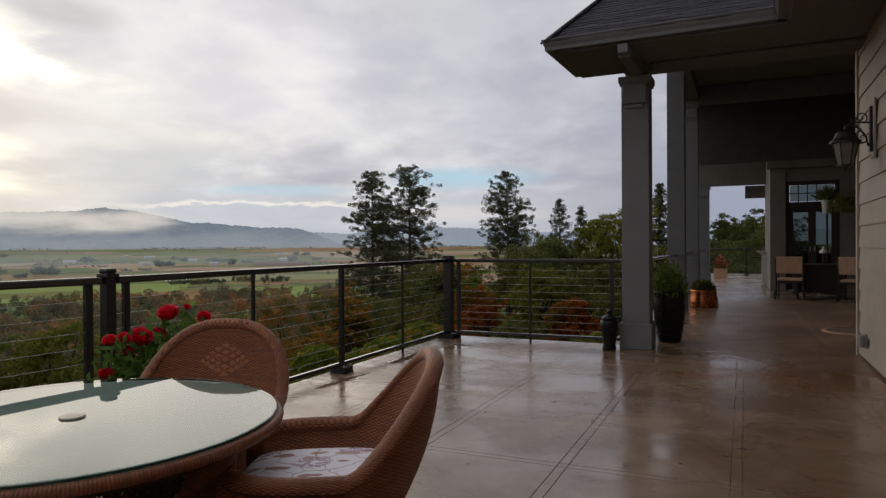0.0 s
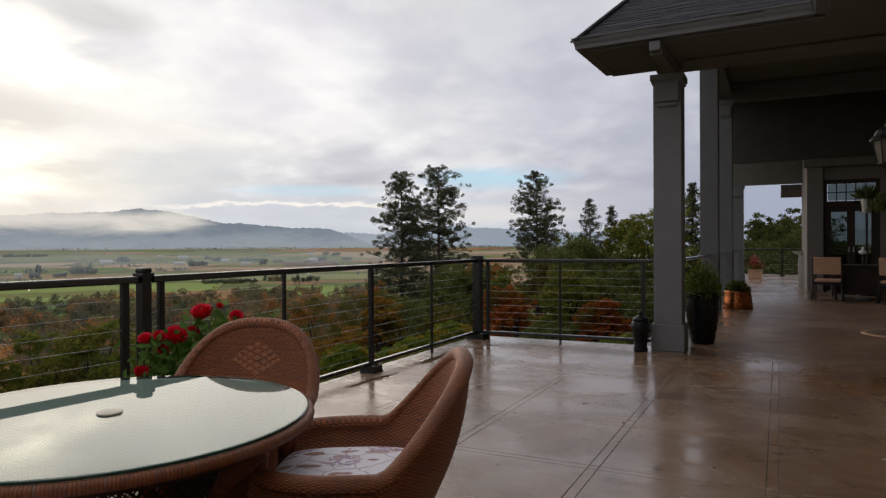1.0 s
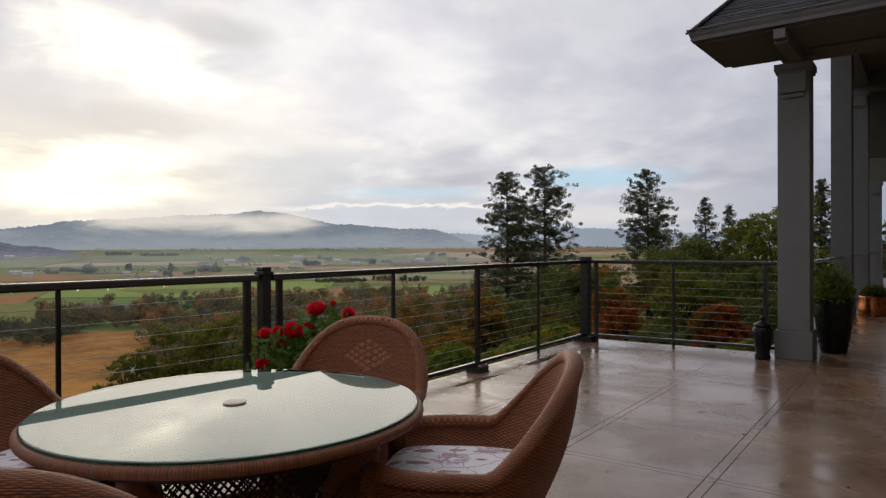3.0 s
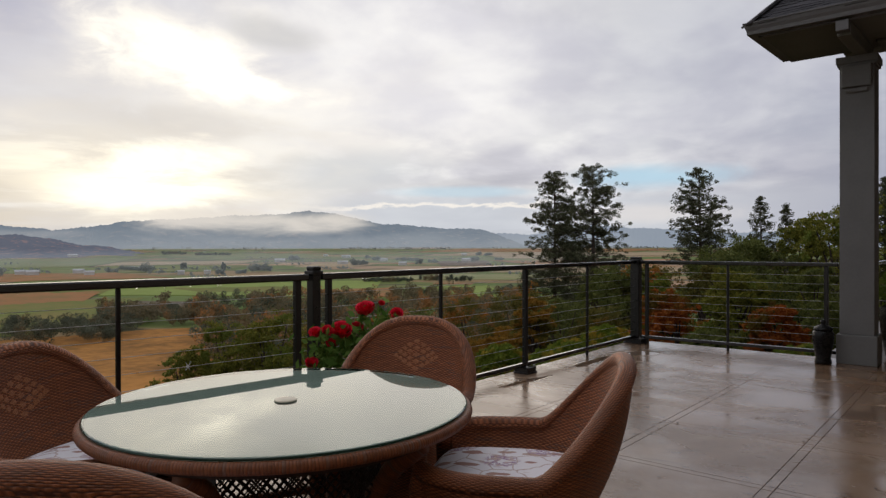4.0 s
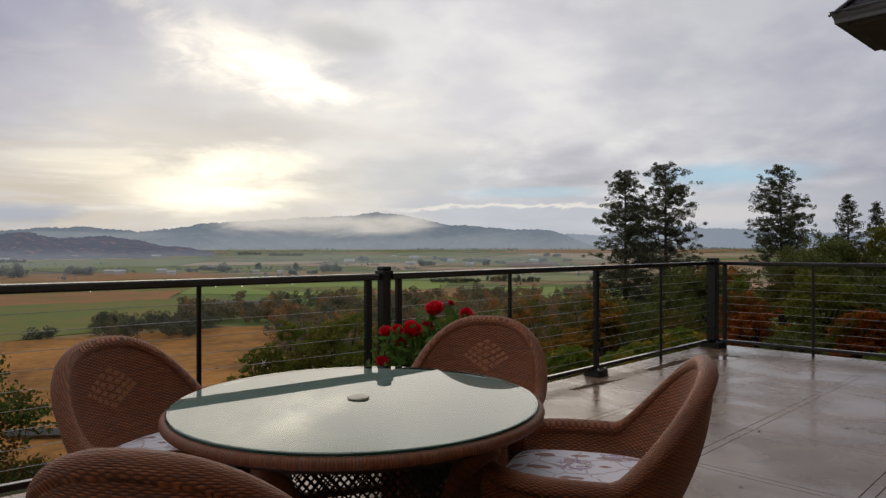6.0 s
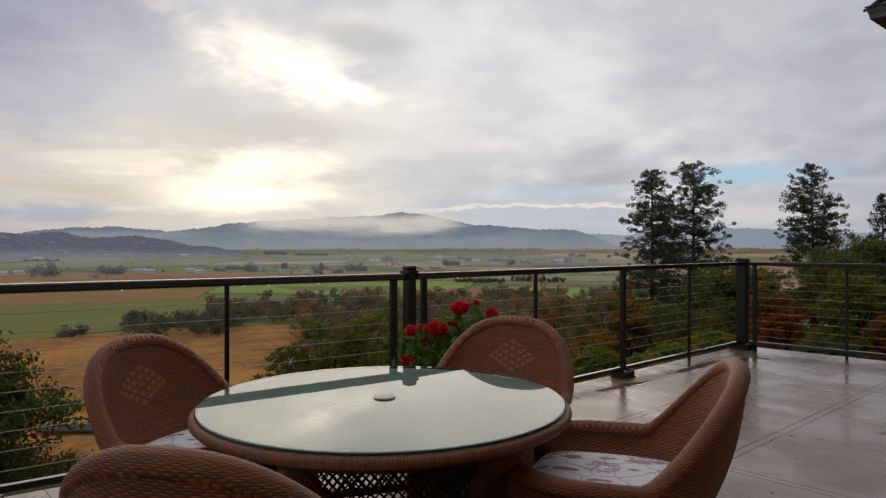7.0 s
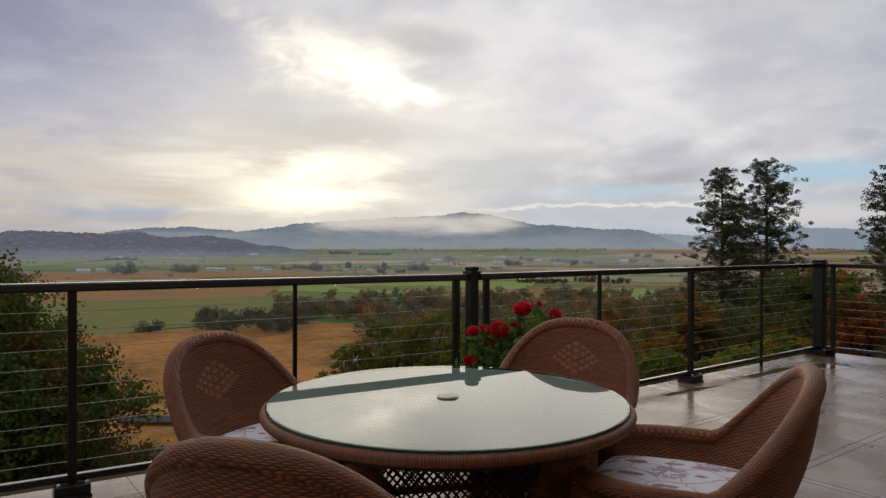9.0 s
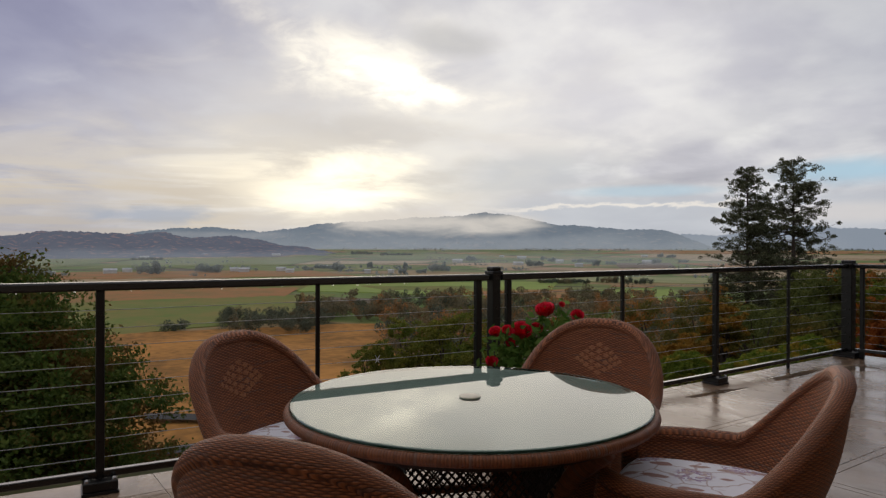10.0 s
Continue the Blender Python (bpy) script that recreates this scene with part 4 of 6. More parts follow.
def build_house():
    for y, h in ((7.99, 3.12), (13.0, 4.9), (17.05, 4.52), (22.5, 2.99)):
        build_column(-1.125, y, h, plain=y == 13.0)
    # lapped wall beside the terrace
    wall = thing("wall_east", "beige lapped siding wall of the house", "wall", kind="structure")
    part("sheathing", box((WALL_X + 0.03, -6, 0), (WALL_X + 0.25, 8.33, 3.6)), M_SIDING, wall)
    for i in range(16):
        bm = bmesh.new()
        y0, y1 = -6.0, 8.27
        pts = [(WALL_X - 0.004, 0), (WALL_X + 0.012, 0.232), (WALL_X + 0.028, 0.232), (WALL_X + 0.028, 0)]
        a = [bm.verts.new((x, y0, z)) for x, z in pts]
        b = [bm.verts.new((x, y1, z)) for x, z in pts]
        bm.faces.new(a)
        bm.faces.new(b[::-1])
        for q in range(4):
            bm.faces.new((a[q], a[(q + 1) % 4], b[(q + 1) % 4], b[q]))
        part("siding_board", bm, M_SIDING, wall, at=pose(0, 0, 0.03 + i * 0.225))
    part("corner_board", box((WALL_X - 0.02, 8.27, 0), (WALL_X + 0.1, 8.36, 3.5), 0.004), M_SIDING, wall)
    north = thing("wall_north", "beige siding wall round the recessed porch", "wall", kind="structure")
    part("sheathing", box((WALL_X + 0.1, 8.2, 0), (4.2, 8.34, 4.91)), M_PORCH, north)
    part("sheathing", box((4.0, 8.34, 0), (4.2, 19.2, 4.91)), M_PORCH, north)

    # unseen wall behind the camera, added to hold sky light off the porch
    south = thing("wall_south", "plain unseen wall behind the camera, added to block sky light", "wall", kind="structure")
    part("sheathing", box((-1.6, -5.2, 0), (6.0, -5.0, 6.0)), M_SIDING, south)

    # far wall with the French door
    far = thing("wall_far", "taupe end wall with trim round a French door", "wall", kind="structure")
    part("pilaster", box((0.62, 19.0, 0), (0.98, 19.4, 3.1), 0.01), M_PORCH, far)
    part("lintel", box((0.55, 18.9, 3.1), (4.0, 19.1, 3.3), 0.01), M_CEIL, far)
    # the panel's dark colour stands in for shade below the ceiling
    part("upper_panel", box((-1.28, 18.95, 3.3), (4.0, 19.1, 4.91)), M_RECESS, far)
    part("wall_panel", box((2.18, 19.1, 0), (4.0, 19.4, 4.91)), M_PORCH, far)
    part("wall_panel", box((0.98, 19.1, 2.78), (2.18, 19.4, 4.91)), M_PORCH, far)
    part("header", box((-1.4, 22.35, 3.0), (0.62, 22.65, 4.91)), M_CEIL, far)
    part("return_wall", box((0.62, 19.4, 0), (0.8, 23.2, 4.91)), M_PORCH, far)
    door = thing("door_1", "dark French door with a transom of small panes", "door", kind="structure", at=pose(0.98, 19.1, 0))
    W = 1.20
    frame_boxes = [((0, 0.02, 0), (0.09, 0.16, 2.78)), ((W - 0.09, 0.02, 0), (W, 0.16, 2.78)), ((0.09, 0.02, 2.68), (W - 0.09, 0.16, 2.78)), ((0.09, 0.02, 2.14), (W - 0.09, 0.16, 2.25))]
    bm = bmesh.new()
    for lo, hi in frame_boxes:
        add_box(bm, lo, hi, 0.006)
    part("door_frame", bm, M_DARKWOOD, door)
    for s in (0, 1):
        x0 = 0.09 + s * (W - 0.18) / 2
        x1 = x0 + (W - 0.18) / 2
        bm = bmesh.new()
        for lo, hi in (((x0, 0.05, 0.02), (x0 + 0.085, 0.10, 2.14)), ((x1 - 0.085, 0.05, 0.02), (x1, 0.10, 2.14)), ((x0 + 0.085, 0.05, 0.02), (x1 - 0.085, 0.10, 0.26)), ((x0 + 0.085, 0.05, 2.02), (x1 - 0.085, 0.10, 2.14))):
            add_box(bm, lo, hi, 0.004)
        leaf = part("door_leaf", bm, M_DARKWOOD, door)
        part("pane", box((x0 + 0.085, 0.07, 0.26), (x1 - 0.085, 0.08, 2.02)), M_DOORPANE, leaf)
        part("handle", tube([(x1 - 0.05 if s == 0 else x0 + 0.05, 0.04, 1.0), (x1 - 0.05 if s == 0 else x0 + 0.05, 0.0, 1.0), (x1 - 0.05 if s == 0 else x0 + 0.05, 0.0, 1.12)], 0.01), M_CABLE, leaf)
    bm = bmesh.new()
    n = 5
    for i in range(1, n):
        x = 0.09 + i * (W - 0.18) / n
        add_box(bm, (x - 0.011, 0.05, 2.25), (x + 0.011, 0.09, 2.68))
    add_box(bm, (0.09, 0.052, 2.455), (W - 0.09, 0.088, 2.477))
    tr = part("transom", bm, M_DARKWOOD, door)
    for i in range(n):
        for j in range(2):
            x, z = 0.09 + i * (W - 0.18) / n, 2.25 + j * 0.216
            part("pane", box((x + 0.011, 0.065, z + 0.011), (x + (W - 0.18) / n - 0.011, 0.075, z + 0.205)), M_DOORPANE, tr)
    room = thing("wall_room", "dim room behind the glass door", "wall", kind="structure")
    for lo, hi in (((0.8, 23.0, 0), (4.2, 23.2, 0.9)), ((0.8, 23.0, 2.15), (4.2, 23.2, 2.45)), ((0.8, 23.0, 0.9), (0.95, 23.2, 3.2)), ((1.82, 23.0, 0.9), (1.94, 23.2, 2.15)), ((3.2, 23.0, 0.9), (4.2, 23.2, 3.2))):
        part("back_wall", box(lo, hi), M_SIDING, room)
    part("side_wall", box((4.0, 19.4, 0), (4.2, 23.0, 3.2)), M_SIDING, room)
    part("room_ceiling", box((0.8, 19.4, 3.2), (4.2, 23.2, 3.3)), M_SIDING, room)

    # ceilings and beams
    ceil = new("ceiling", bpy.data.meshes.new("ceiling"))
    bm = box((-1.5, 8.4, 4.92), (4.2, 22.65, 5.05))
    bm.to_mesh(ceil.data)
    bm.free()
    ceil.data.materials.append(M_CEIL)
    tagged(ceil, "dark boarded ceiling of the tall porch", "ceiling", kind="structure")
    for y in (17.05,):
        beam = thing("cross_beam", "taupe boxed beam on the porch column", "beam", "porch beams", at=pose(0, y, 0))
        part("body", box((-1.28, -0.17, 4.52), (4.0, 0.17, 4.9), 0.01), M_COLUMN, beam)
        part("moulding", box((-1.3, -0.2, 4.8), (4.0, -0.17, 4.9), 0.006), M_COLUMN, beam)
    edge = thing("edge_beam", "taupe boxed beam along the tall porch", "beam", "porch beams")
    part("body", box((-1.29, 13.18, 4.62), (-0.95, 16.87, 4.9), 0.01), M_COLUMN, edge)

    # added panel that keeps sky light from entering over the low roof
    gable = thing("wall_gable", "dark wall added above the low porch roof to keep sky light out", "wall", kind="structure")
    part("gable_panel", box((-1.3, 8.22, SOFFIT), (4.2, 8.4, 6.5)), M_CEIL, gable)
    build_roof()


def build_roof():
    roof = thing("roof_1", "dark shingled hip roof with a grey gutter", "roof", kind="structure",
                 at=Matrix.Translation((EAVE_X, EAVE_Y, 0)) @ pose(0, 0, 0, 0, 0, -1.8) @ Matrix.Translation((-EAVE_X, -EAVE_Y, 0)))
    back, inner = 8.2, 0.38
    part("soffit", box((EAVE_X + 0.03, EAVE_Y + 0.03, SOFFIT), (4.2, back, SOFFIT + 0.02)), M_SOFFIT, roof)
    part("soffit", box((inner + 0.03, -6, SOFFIT + 0.0), (4.2, EAVE_Y + 0.03, SOFFIT + 0.02)), M_SOFFIT, roof)
    # beam over the column, out to the eave
    tail = part("beam_tail", box((-1.17, EAVE_Y + 0.02, SOFFIT - 0.13), (-1.055, back - 0.03, SOFFIT - 0.002), 0.006), M_SOFFIT, roof)
    part("tail_end", box((-1.165, EAVE_Y - 0.06, SOFFIT - 0.10), (-1.06, EAVE_Y + 0.02, SOFFIT - 0.005), 0.006), M_TRIM, roof)
    part("header", box((-0.98, 7.85, SOFFIT - 0.03), (WALL_X, 8.2, SOFFIT - 0.004), 0.006), M_SOFFIT, roof)
    # fascia and gutter
    z0, z1 = SOFFIT + 0.022, SOFFIT + 0.13
    gut = [((EAVE_X, EAVE_Y, 0), (inner, EAVE_Y, 0)), ((EAVE_X, back, 0), (EAVE_X, EAVE_Y, 0)), ((inner, EAVE_Y, 0), (inner, -6, 0))]
    prof = [(0.0, z0 - 0.005), (-0.082, z0 - 0.005), (-0.086, z0 + 0.03), (-0.098, z0 + 0.06), (-0.106, z1 - 0.012), (-0.115, z1 - 0.01), (-0.115, z1), (-0.095, z1), (-0.09, z1 - 0.03), (0.0, z1 - 0.03)]
    for gi, (a, b) in enumerate(gut):
        a, b = Vector(a), Vector(b)
        t = (b - a).normalized()
        out = Vector((t.y, -t.x, 0))
        bm = bmesh.new()
        ra, rb = [], []
        for o, z in prof:
            # mitre at the two corners
            if gi == 0:
                pa, pb = a + t * o, b + t * o
            elif gi == 1:
                pa, pb = a, b - t * o
            else:
                pa, pb = a + t * o, b
            ra.append(bm.verts.new(pa - out * o + Vector((0, 0, z))))
            rb.append(bm.verts.new(pb - out * o + Vector((0, 0, z))))
        n = len(prof)
        for q in range(n):
            bm.faces.new((ra[q], ra[(q + 1) % n], rb[(q + 1) % n], rb[q]))
        bm.faces.new(ra)
        bm.faces.new(rb[::-1])
        part("gutter", bm, M_TRIM, roof)
        m = box((0, 0, 0), ((b - a).length, 0.03, 0.14))
        ang = math.degrees(math.atan2(t.y, t.x))
        part("fascia", m, M_TRIM, roof, at=pose(a.x, a.y, SOFFIT, 0, 0, ang))
    # shingle courses
    pitch = PITCH
    rng = random.Random(4)

    def course(p0, along, up, length0, skew0, skew1, n, expo=0.037):
        """Courses of tabs on one plane; the ends run in along hips and valleys."""
        for i in range(n):
            s0, s1 = i * expo * skew0, length0 + i * expo * skew1
            x = s0 - rng.uniform(0, 0.3)
            bm = bmesh.new()
            while x < s1:
                w = rng.uniform(0.16, 0.34)
                u0, u1 = max(x, s0), min(x + w - 0.0025, s1)
                if u1 - u0 > 0.03:
                    lift = rng.uniform(0, 0.004)
                    nrm = along.cross(up).normalized()
                    base = p0 + up * (i * expo - 0.02 * rng.random())
                    q = [base + along * u0 + nrm * (0.012 + lift), base + along * u1 + nrm * (0.012 + lift), p0 + along * (u1) + up * ((i + 1) * expo + 0.02) + nrm * 0.006, p0 + along * (u0) + up * ((i + 1) * expo + 0.02) + nrm * 0.006]
                    lo = [base + along * u0, base + along * u1]
                    vs = [bm.verts.new(v) for v in q]
                    ls = [bm.verts.new(v) for v in lo]
                    bm.faces.new(vs)
                    bm.faces.new((ls[0], ls[1], vs[1], vs[0]))
                x += w
            if bm.faces:
                part("shingle_course", bm, M_SHINGLE, roof)
            else:
                bm.free()

    zr = SOFFIT + 0.11
    cp, sp = math.cos(pitch), math.sin(pitch)
    ex, ey = EAVE_X - 0.085, EAVE_Y - 0.085
    course(Vector((ex, ey, zr)), Vector((1, 0, 0)), Vector((0, cp, sp)), inner - EAVE_X, cp, cp, 80)
    course(Vector((ex, back, zr)), Vector((0, -1, 0)), Vector((cp, 0, sp)), back - ey, 0.0, -cp, 30)
    course(Vector((inner - 0.085, ey, zr)), Vector((0, -1, 0)), Vector((cp, 0, sp)), 9.0, -cp, 0, 75)
    bm = bmesh.new()
    q = 2.8
    t = math.tan(pitch)
    P = lambda x, y, z: bm.verts.new((x, y, z - 0.012))
    a, b, c, d = P(ex, ey, zr), P(inner - 0.085, ey, zr), P(inner + q, ey + q + 0.085, zr + (q + 0.085) * t), P(ex + q, ey + q, zr + q * t)
    e, f = P(ex, back, zr), P(ex + back - ey, back, zr + (back - ey) * t)
    g, h = P(inner - 0.085, -6, zr), P(inner + q, -6, zr + (q + 0.085) * t)
    for fs in ((a, b, c, d), (e, a, f), (b, g, h, c)):
        bm.faces.new(fs)
    part("decking", bm, M_SHINGLE, roof)
    way = Vector((1, 1, t)).normalized()
    for i in range(26):
        o = Vector((ex, ey, zr + 0.012)) + way * (i * 0.11 - 0.02)
        m = Matrix.Translation(o) @ way.to_track_quat("X", "Z").to_matrix().to_4x4()
        bm = bmesh.new()
        add_box(bm, (0, -0.07, -0.012), (0.16, 0.07, 0.010 + 0.003 * rng.random()), 0.004)
        part("hip_cap", bm, M_SHINGLE, roof, at=m)


PITCH = radians(48)
build_house()

# ---- dining set ----
TABLE = Vector((-1.882, 1.3925, 0))


TOP, RAD = 0.679, 0.612


def build_table():
    t = thing("dining_table", "round wicker dining table with a glass top", "table", at=pose(TABLE.x, TABLE.y, 0, 0, 0, 20))
    g = TOP - 0.011
    part("glass_top", lathe([(0.0001, g), (RAD - 0.003, g), (RAD, g + 0.003), (RAD, TOP - 0.003), (RAD - 0.003, TOP), (0.0001, TOP)], 128, False), M_GLASS, t, "greenish round glass top")
    bm = bmesh.new()
    part("glass_edge", lathe([(RAD + 0.0004, g + 0.0015), (RAD + 0.0015, g + 0.003), (RAD + 0.0015, TOP - 0.0035), (RAD + 0.0004, TOP - 0.002)], 128, False), M_EDGE, t, "dark green polished edge of the glass")
    rr = RAD + 0.003
    ring = [(rr * math.cos(a), rr * math.sin(a), g - 0.0165) for a in np.linspace(0, 2 * math.pi, 97)]
    add_tube(bm, ring, 0.0175, 12, False, True)
    part("rim", bm, M_RIM, t, "braided brown wicker rim", smooth=True)
    part("underlay", lathe([(0.0001, g - 0.03), (RAD - 0.010, g - 0.03), (RAD - 0.010, g + 0.002), (0.0001, g + 0.002)], 96, False), M_UNDER, t, "pale panel under the glass")
    part("apron", lathe([(RAD - 0.09, g - 0.065), (RAD - 0.06, g - 0.065), (RAD - 0.03, g - 0.03), (RAD - 0.07, g - 0.03)], 64, False), M_DARKWOOD, t)
    part("plug", lathe([(0.0001, TOP + 0.0005), (0.036, TOP + 0.0005), (0.038, TOP + 0.003), (0.036, TOP + 0.006), (0.020, TOP + 0.009), (0.0001, TOP + 0.009)], 32, False), M_IVORY, t, "ivory plastic umbrella-hole plug")
    h0, h1, R = 0.27, g - 0.04, 0.36
    for i in range(4):
        m, m2 = pose(0, 0, 0, 0, 0, 90 * i), pose(0, 0, 0, 0, 0, 90 * (i + 1))
        part("leg", tube([m @ Vector(p) for p in ((0.42, 0, 0), (0.39, 0, 0.1), (0.33, 0, 0.26), (0.33, 0, 0.4), (0.40, 0, 0.5), (0.50, 0, 0.58))], [0.035, 0.034, 0.032, 0.032, 0.033, 0.03], 10, True), M_RIM, t, smooth=True)
        a0, a1 = m @ Vector((R, 0, 0)), m2 @ Vector((R, 0, 0))
        bm = bmesh.new()
        n = 18
        for k in range(-n, n * 2):
            for s in (1, -1):
                pts = []
                for q in np.linspace(0, 1, 13):
                    u = (k + s * q * 11) / n
                    if 0 <= u <= 1:
                        pts.append(a0.lerp(a1, float(u)) + Vector((0, 0, h0 + (h1 - h0) * float(q))))
                if len(pts) > 1:
                    add_tube(bm, pts, 0.0036, 4, False)
        part("lattice", bm, M_DARKWOOD, t)
        part("stretcher", tube([a0 + Vector((0, 0, h0)), a1 + Vector((0, 0, h0))], 0.016, 8, True), M_RIM, t)
    return t


def chair_rim(phi):
    """Top edge of the chair's shell: place at an angle from the back's middle."""
    c, s = math.cos(phi), math.sin(phi)
    e = math.copysign(abs(c) ** 0.75, c)
    S = min(1.0, max(0.0, (e - 0.258) / 0.742)) ** 1.254
    x = -(0.339 + 0.030 * S) * e
    return Vector((x, (0.350 + 0.026 * S) * math.copysign(abs(s) ** 0.8, s), 0.535 + 0.296 * S))


def chair_foot(phi, z):
    c, s = math.cos(phi), math.sin(phi)
    k = 0.60 + 0.144 * smooth(0.0, 0.42, z)
    return Vector((-0.339 * k * math.copysign(abs(c) ** 0.75, c), 0.35 * k * math.copysign(abs(s) ** 0.8, s), z))


PHI = radians(140)


def build_chair():
    ch = thing("wicker_chair", "brown wicker tub chair with floral seat cushion", "chair", "chairs round the table")
    nphi, thick = 72, 0.042
    phis = [-PHI + 2 * PHI * i / nphi for i in range(nphi + 1)]

    def shell(inset):
        grid = []
        for p in phis:
            top, seat = chair_rim(p), chair_foot(p, 0.40)
            col = []
            for z in (0.03, 0.15, 0.28, 0.40):
                col.append(chair_foot(p, z))
            for q in np.linspace(0.12, 1, 12):
                v = seat.lerp(top, float(q))
                bow = 0.025 * math.sin(math.pi * q)
                v += Vector((seat.x, seat.y, 0)).normalized() * bow
                col.append(v)
            if inset:
                col = [v - Vector((v.x, v.y, 0)).normalized() * inset for v in col]
            grid.append(col)
        return grid

    def skin(bm, grid, flip):
        layer = bm.loops.layers.uv.verify()
        vs = [[bm.verts.new(v) for v in col] for col in grid]
        arc = [0.0]
        for a, b in zip(grid, grid[1:]):
            arc.append(arc[-1] + (a[6] - b[6]).length)
        for i in range(len(grid) - 1):
            for j in range(len(grid[0]) - 1):
                f = bm.faces.new((vs[i][j], vs[i + 1][j], vs[i + 1][j + 1], vs[i][j + 1]))
                for loop, (a, b) in zip(f.loops, ((i, j), (i + 1, j), (i + 1, j + 1), (i, j + 1))):
                    loop[layer].uv = (arc[a], grid[a][b].z * 1.02)
        return vs

    bm = bmesh.new()
    o, n = shell(0), shell(thick)
    a, b = skin(bm, o, False), skin(bm, n, True)
    for i in range(nphi):
        bm.faces.new((a[i][-1], a[i + 1][-1], b[i + 1][-1], b[i][-1]))
        bm.faces.new((a[i][0], a[i + 1][0], b[i + 1][0], b[i][0]))
    for i in (0, nphi):
        for j in range(len(o[0]) - 1):
            bm.faces.new((a[i][j], a[i][j + 1], b[i][j + 1], b[i][j]))
    part("shell", bm, M_WICKER, ch, smooth=True)
    # rolled rim, down the front of both arms
    mid = [(p + q) / 2 for p, q in ((x[-1], y[-1]) for x, y in zip(o, n))]
    f0 = [Vector((mid[0].x + 0.01, mid[0].y, z)) for z in (0.05, 0.2, 0.38, 0.48)]
    f1 = [Vector((mid[-1].x + 0.01, mid[-1].y, z)) for z in (0.48, 0.38, 0.2, 0.05)]
    bm = bmesh.new()
    layer = bm.loops.layers.uv.verify()
    rings, arcs, run = [], [], 0.0
    for i, c in enumerate(mid):
        out = (o[i][-1] - n[i][-1]).normalized()
        run += (c - mid[i - 1]).length if i else 0.0
        arcs.append(run)
        rings.append([(bm.verts.new(c + 0.029 * (math.cos(a) * out + math.sin(a) * Vector((0, 0, 1)))), a) for a in (2 * math.pi * j / 14 for j in range(14))])
    for i in range(nphi):
        for j in range(14):
            k = (j + 1) % 14
            q = ((i, j), (i + 1, j), (i + 1, k), (i, k))
            f = bm.faces.new([rings[r][c][0] for r, c in q])
            for loop, (r, c) in zip(f.loops, q):
                v = rings[r][c][0].co
                loop[layer].uv = (arcs[r], v.z * 1.02 + 0.040 * (1 - math.cos(rings[r][c][1])))
    add_tube(bm, f0 + mid[:1], 0.029, 12, True, True)
    add_tube(bm, mid[-1:] + f1, 0.029, 12, True, True)
    part("rim", bm, M_WICKER, ch, "thick rolled wicker edge", smooth=True)
    # seat deck, front apron, cushion
    fx = mid[0].x
    part("seat", box((-0.20, -0.21, 0.36), (fx, 0.21, 0.415), 0.01), M_WICKER, ch)
    bm = bmesh.new()
    add_box(bm, (fx - 0.02, mid[0].y, 0.05), (fx + 0.005, mid[-1].y, 0.42), 0.006)
    layer = bm.loops.layers.uv.verify()
    for f in bm.faces:
        for loop in f.loops:
            loop[layer].uv = (loop.vert.co.y, loop.vert.co.z)
    part("front_apron", bm, M_WICKER, ch)
    bm = bmesh.new()
    nx, ny = 18, 18
    top, low = [], []
    for i in range(nx + 1):
        ta, tb = [], []
        for j in range(ny + 1):
            u, v = 2 * i / nx - 1, 2 * j / ny - 1
            x = 0.020 + u * 0.262 * (1 - 0.08 * v * v)
            y = v * 0.252 * (1 - 0.06 * u * u - (0.10 if u < 0 else 0.0) * u * u)
            puff = max(0.0, (1 - abs(u) ** 4) * (1 - abs(v) ** 4)) ** 0.5
            ta.append(bm.verts.new((x, y, 0.452 + 0.042 * puff)))
            tb.append(bm.verts.new((x, y, 0.452 - 0.034 * puff)))
        top.append(ta)
        low.append(tb)
    for i in range(nx):
        for j in range(ny):
            bm.faces.new((top[i][j], top[i + 1][j], top[i + 1][j + 1], top[i][j + 1]))
            bm.faces.new((low[i][j + 1], low[i + 1][j + 1], low[i + 1][j], low[i][j]))
    bmesh.ops.remove_doubles(bm, verts=bm.verts[:], dist=0.0005)
    part("cushion", bm, M_CUSHION, ch, "white cushion printed with purple flowers", smooth=True)
    # woven diamond on the inside of the back
    for i in range(5):
        for j in range(5):
            u, v = (i - j) / 4.0, (i + j - 4) / 4.0
            phi, q = u * radians(14), 0.63 + v * 0.15
            seat, top = chair_foot(phi, 0.40), chair_rim(phi)
            c = seat.lerp(top, q)
            out = Vector((seat.x, seat.y, 0)).normalized()
            c += out * (0.025 * math.sin(math.pi * q) - thick - 0.001)
            bm = bmesh.new()
            w, h = 0.019, 0.0125
            side = Vector((-out.y, out.x, 0))
            up = (top - seat).normalized()
            ring = [bm.verts.new(c + side * x + up * z) for x, z in ((-w, 0), (0, -h), (w, 0), (0, h))]
            ring2 = [bm.verts.new(c - out * 0.0006 + (side * x + up * z) * 0.75) for x, z in ((-w, 0), (0, -h), (w, 0), (0, h))]
            bm.faces.new(ring2)
            for k in range(4):
                bm.faces.new((ring[k], ring[(k + 1) % 4], ring2[(k + 1) % 4], ring2[k]))
            part("lozenge", bm, M_LOZENGE, ch)
    return ch


M_LOZENGE = material("woven_diamond", (0.46, 0.18, 0.07), 0.55, 0, (0.28, 0.10, 0.04), 110, bump=0.5, bump_scale=260)


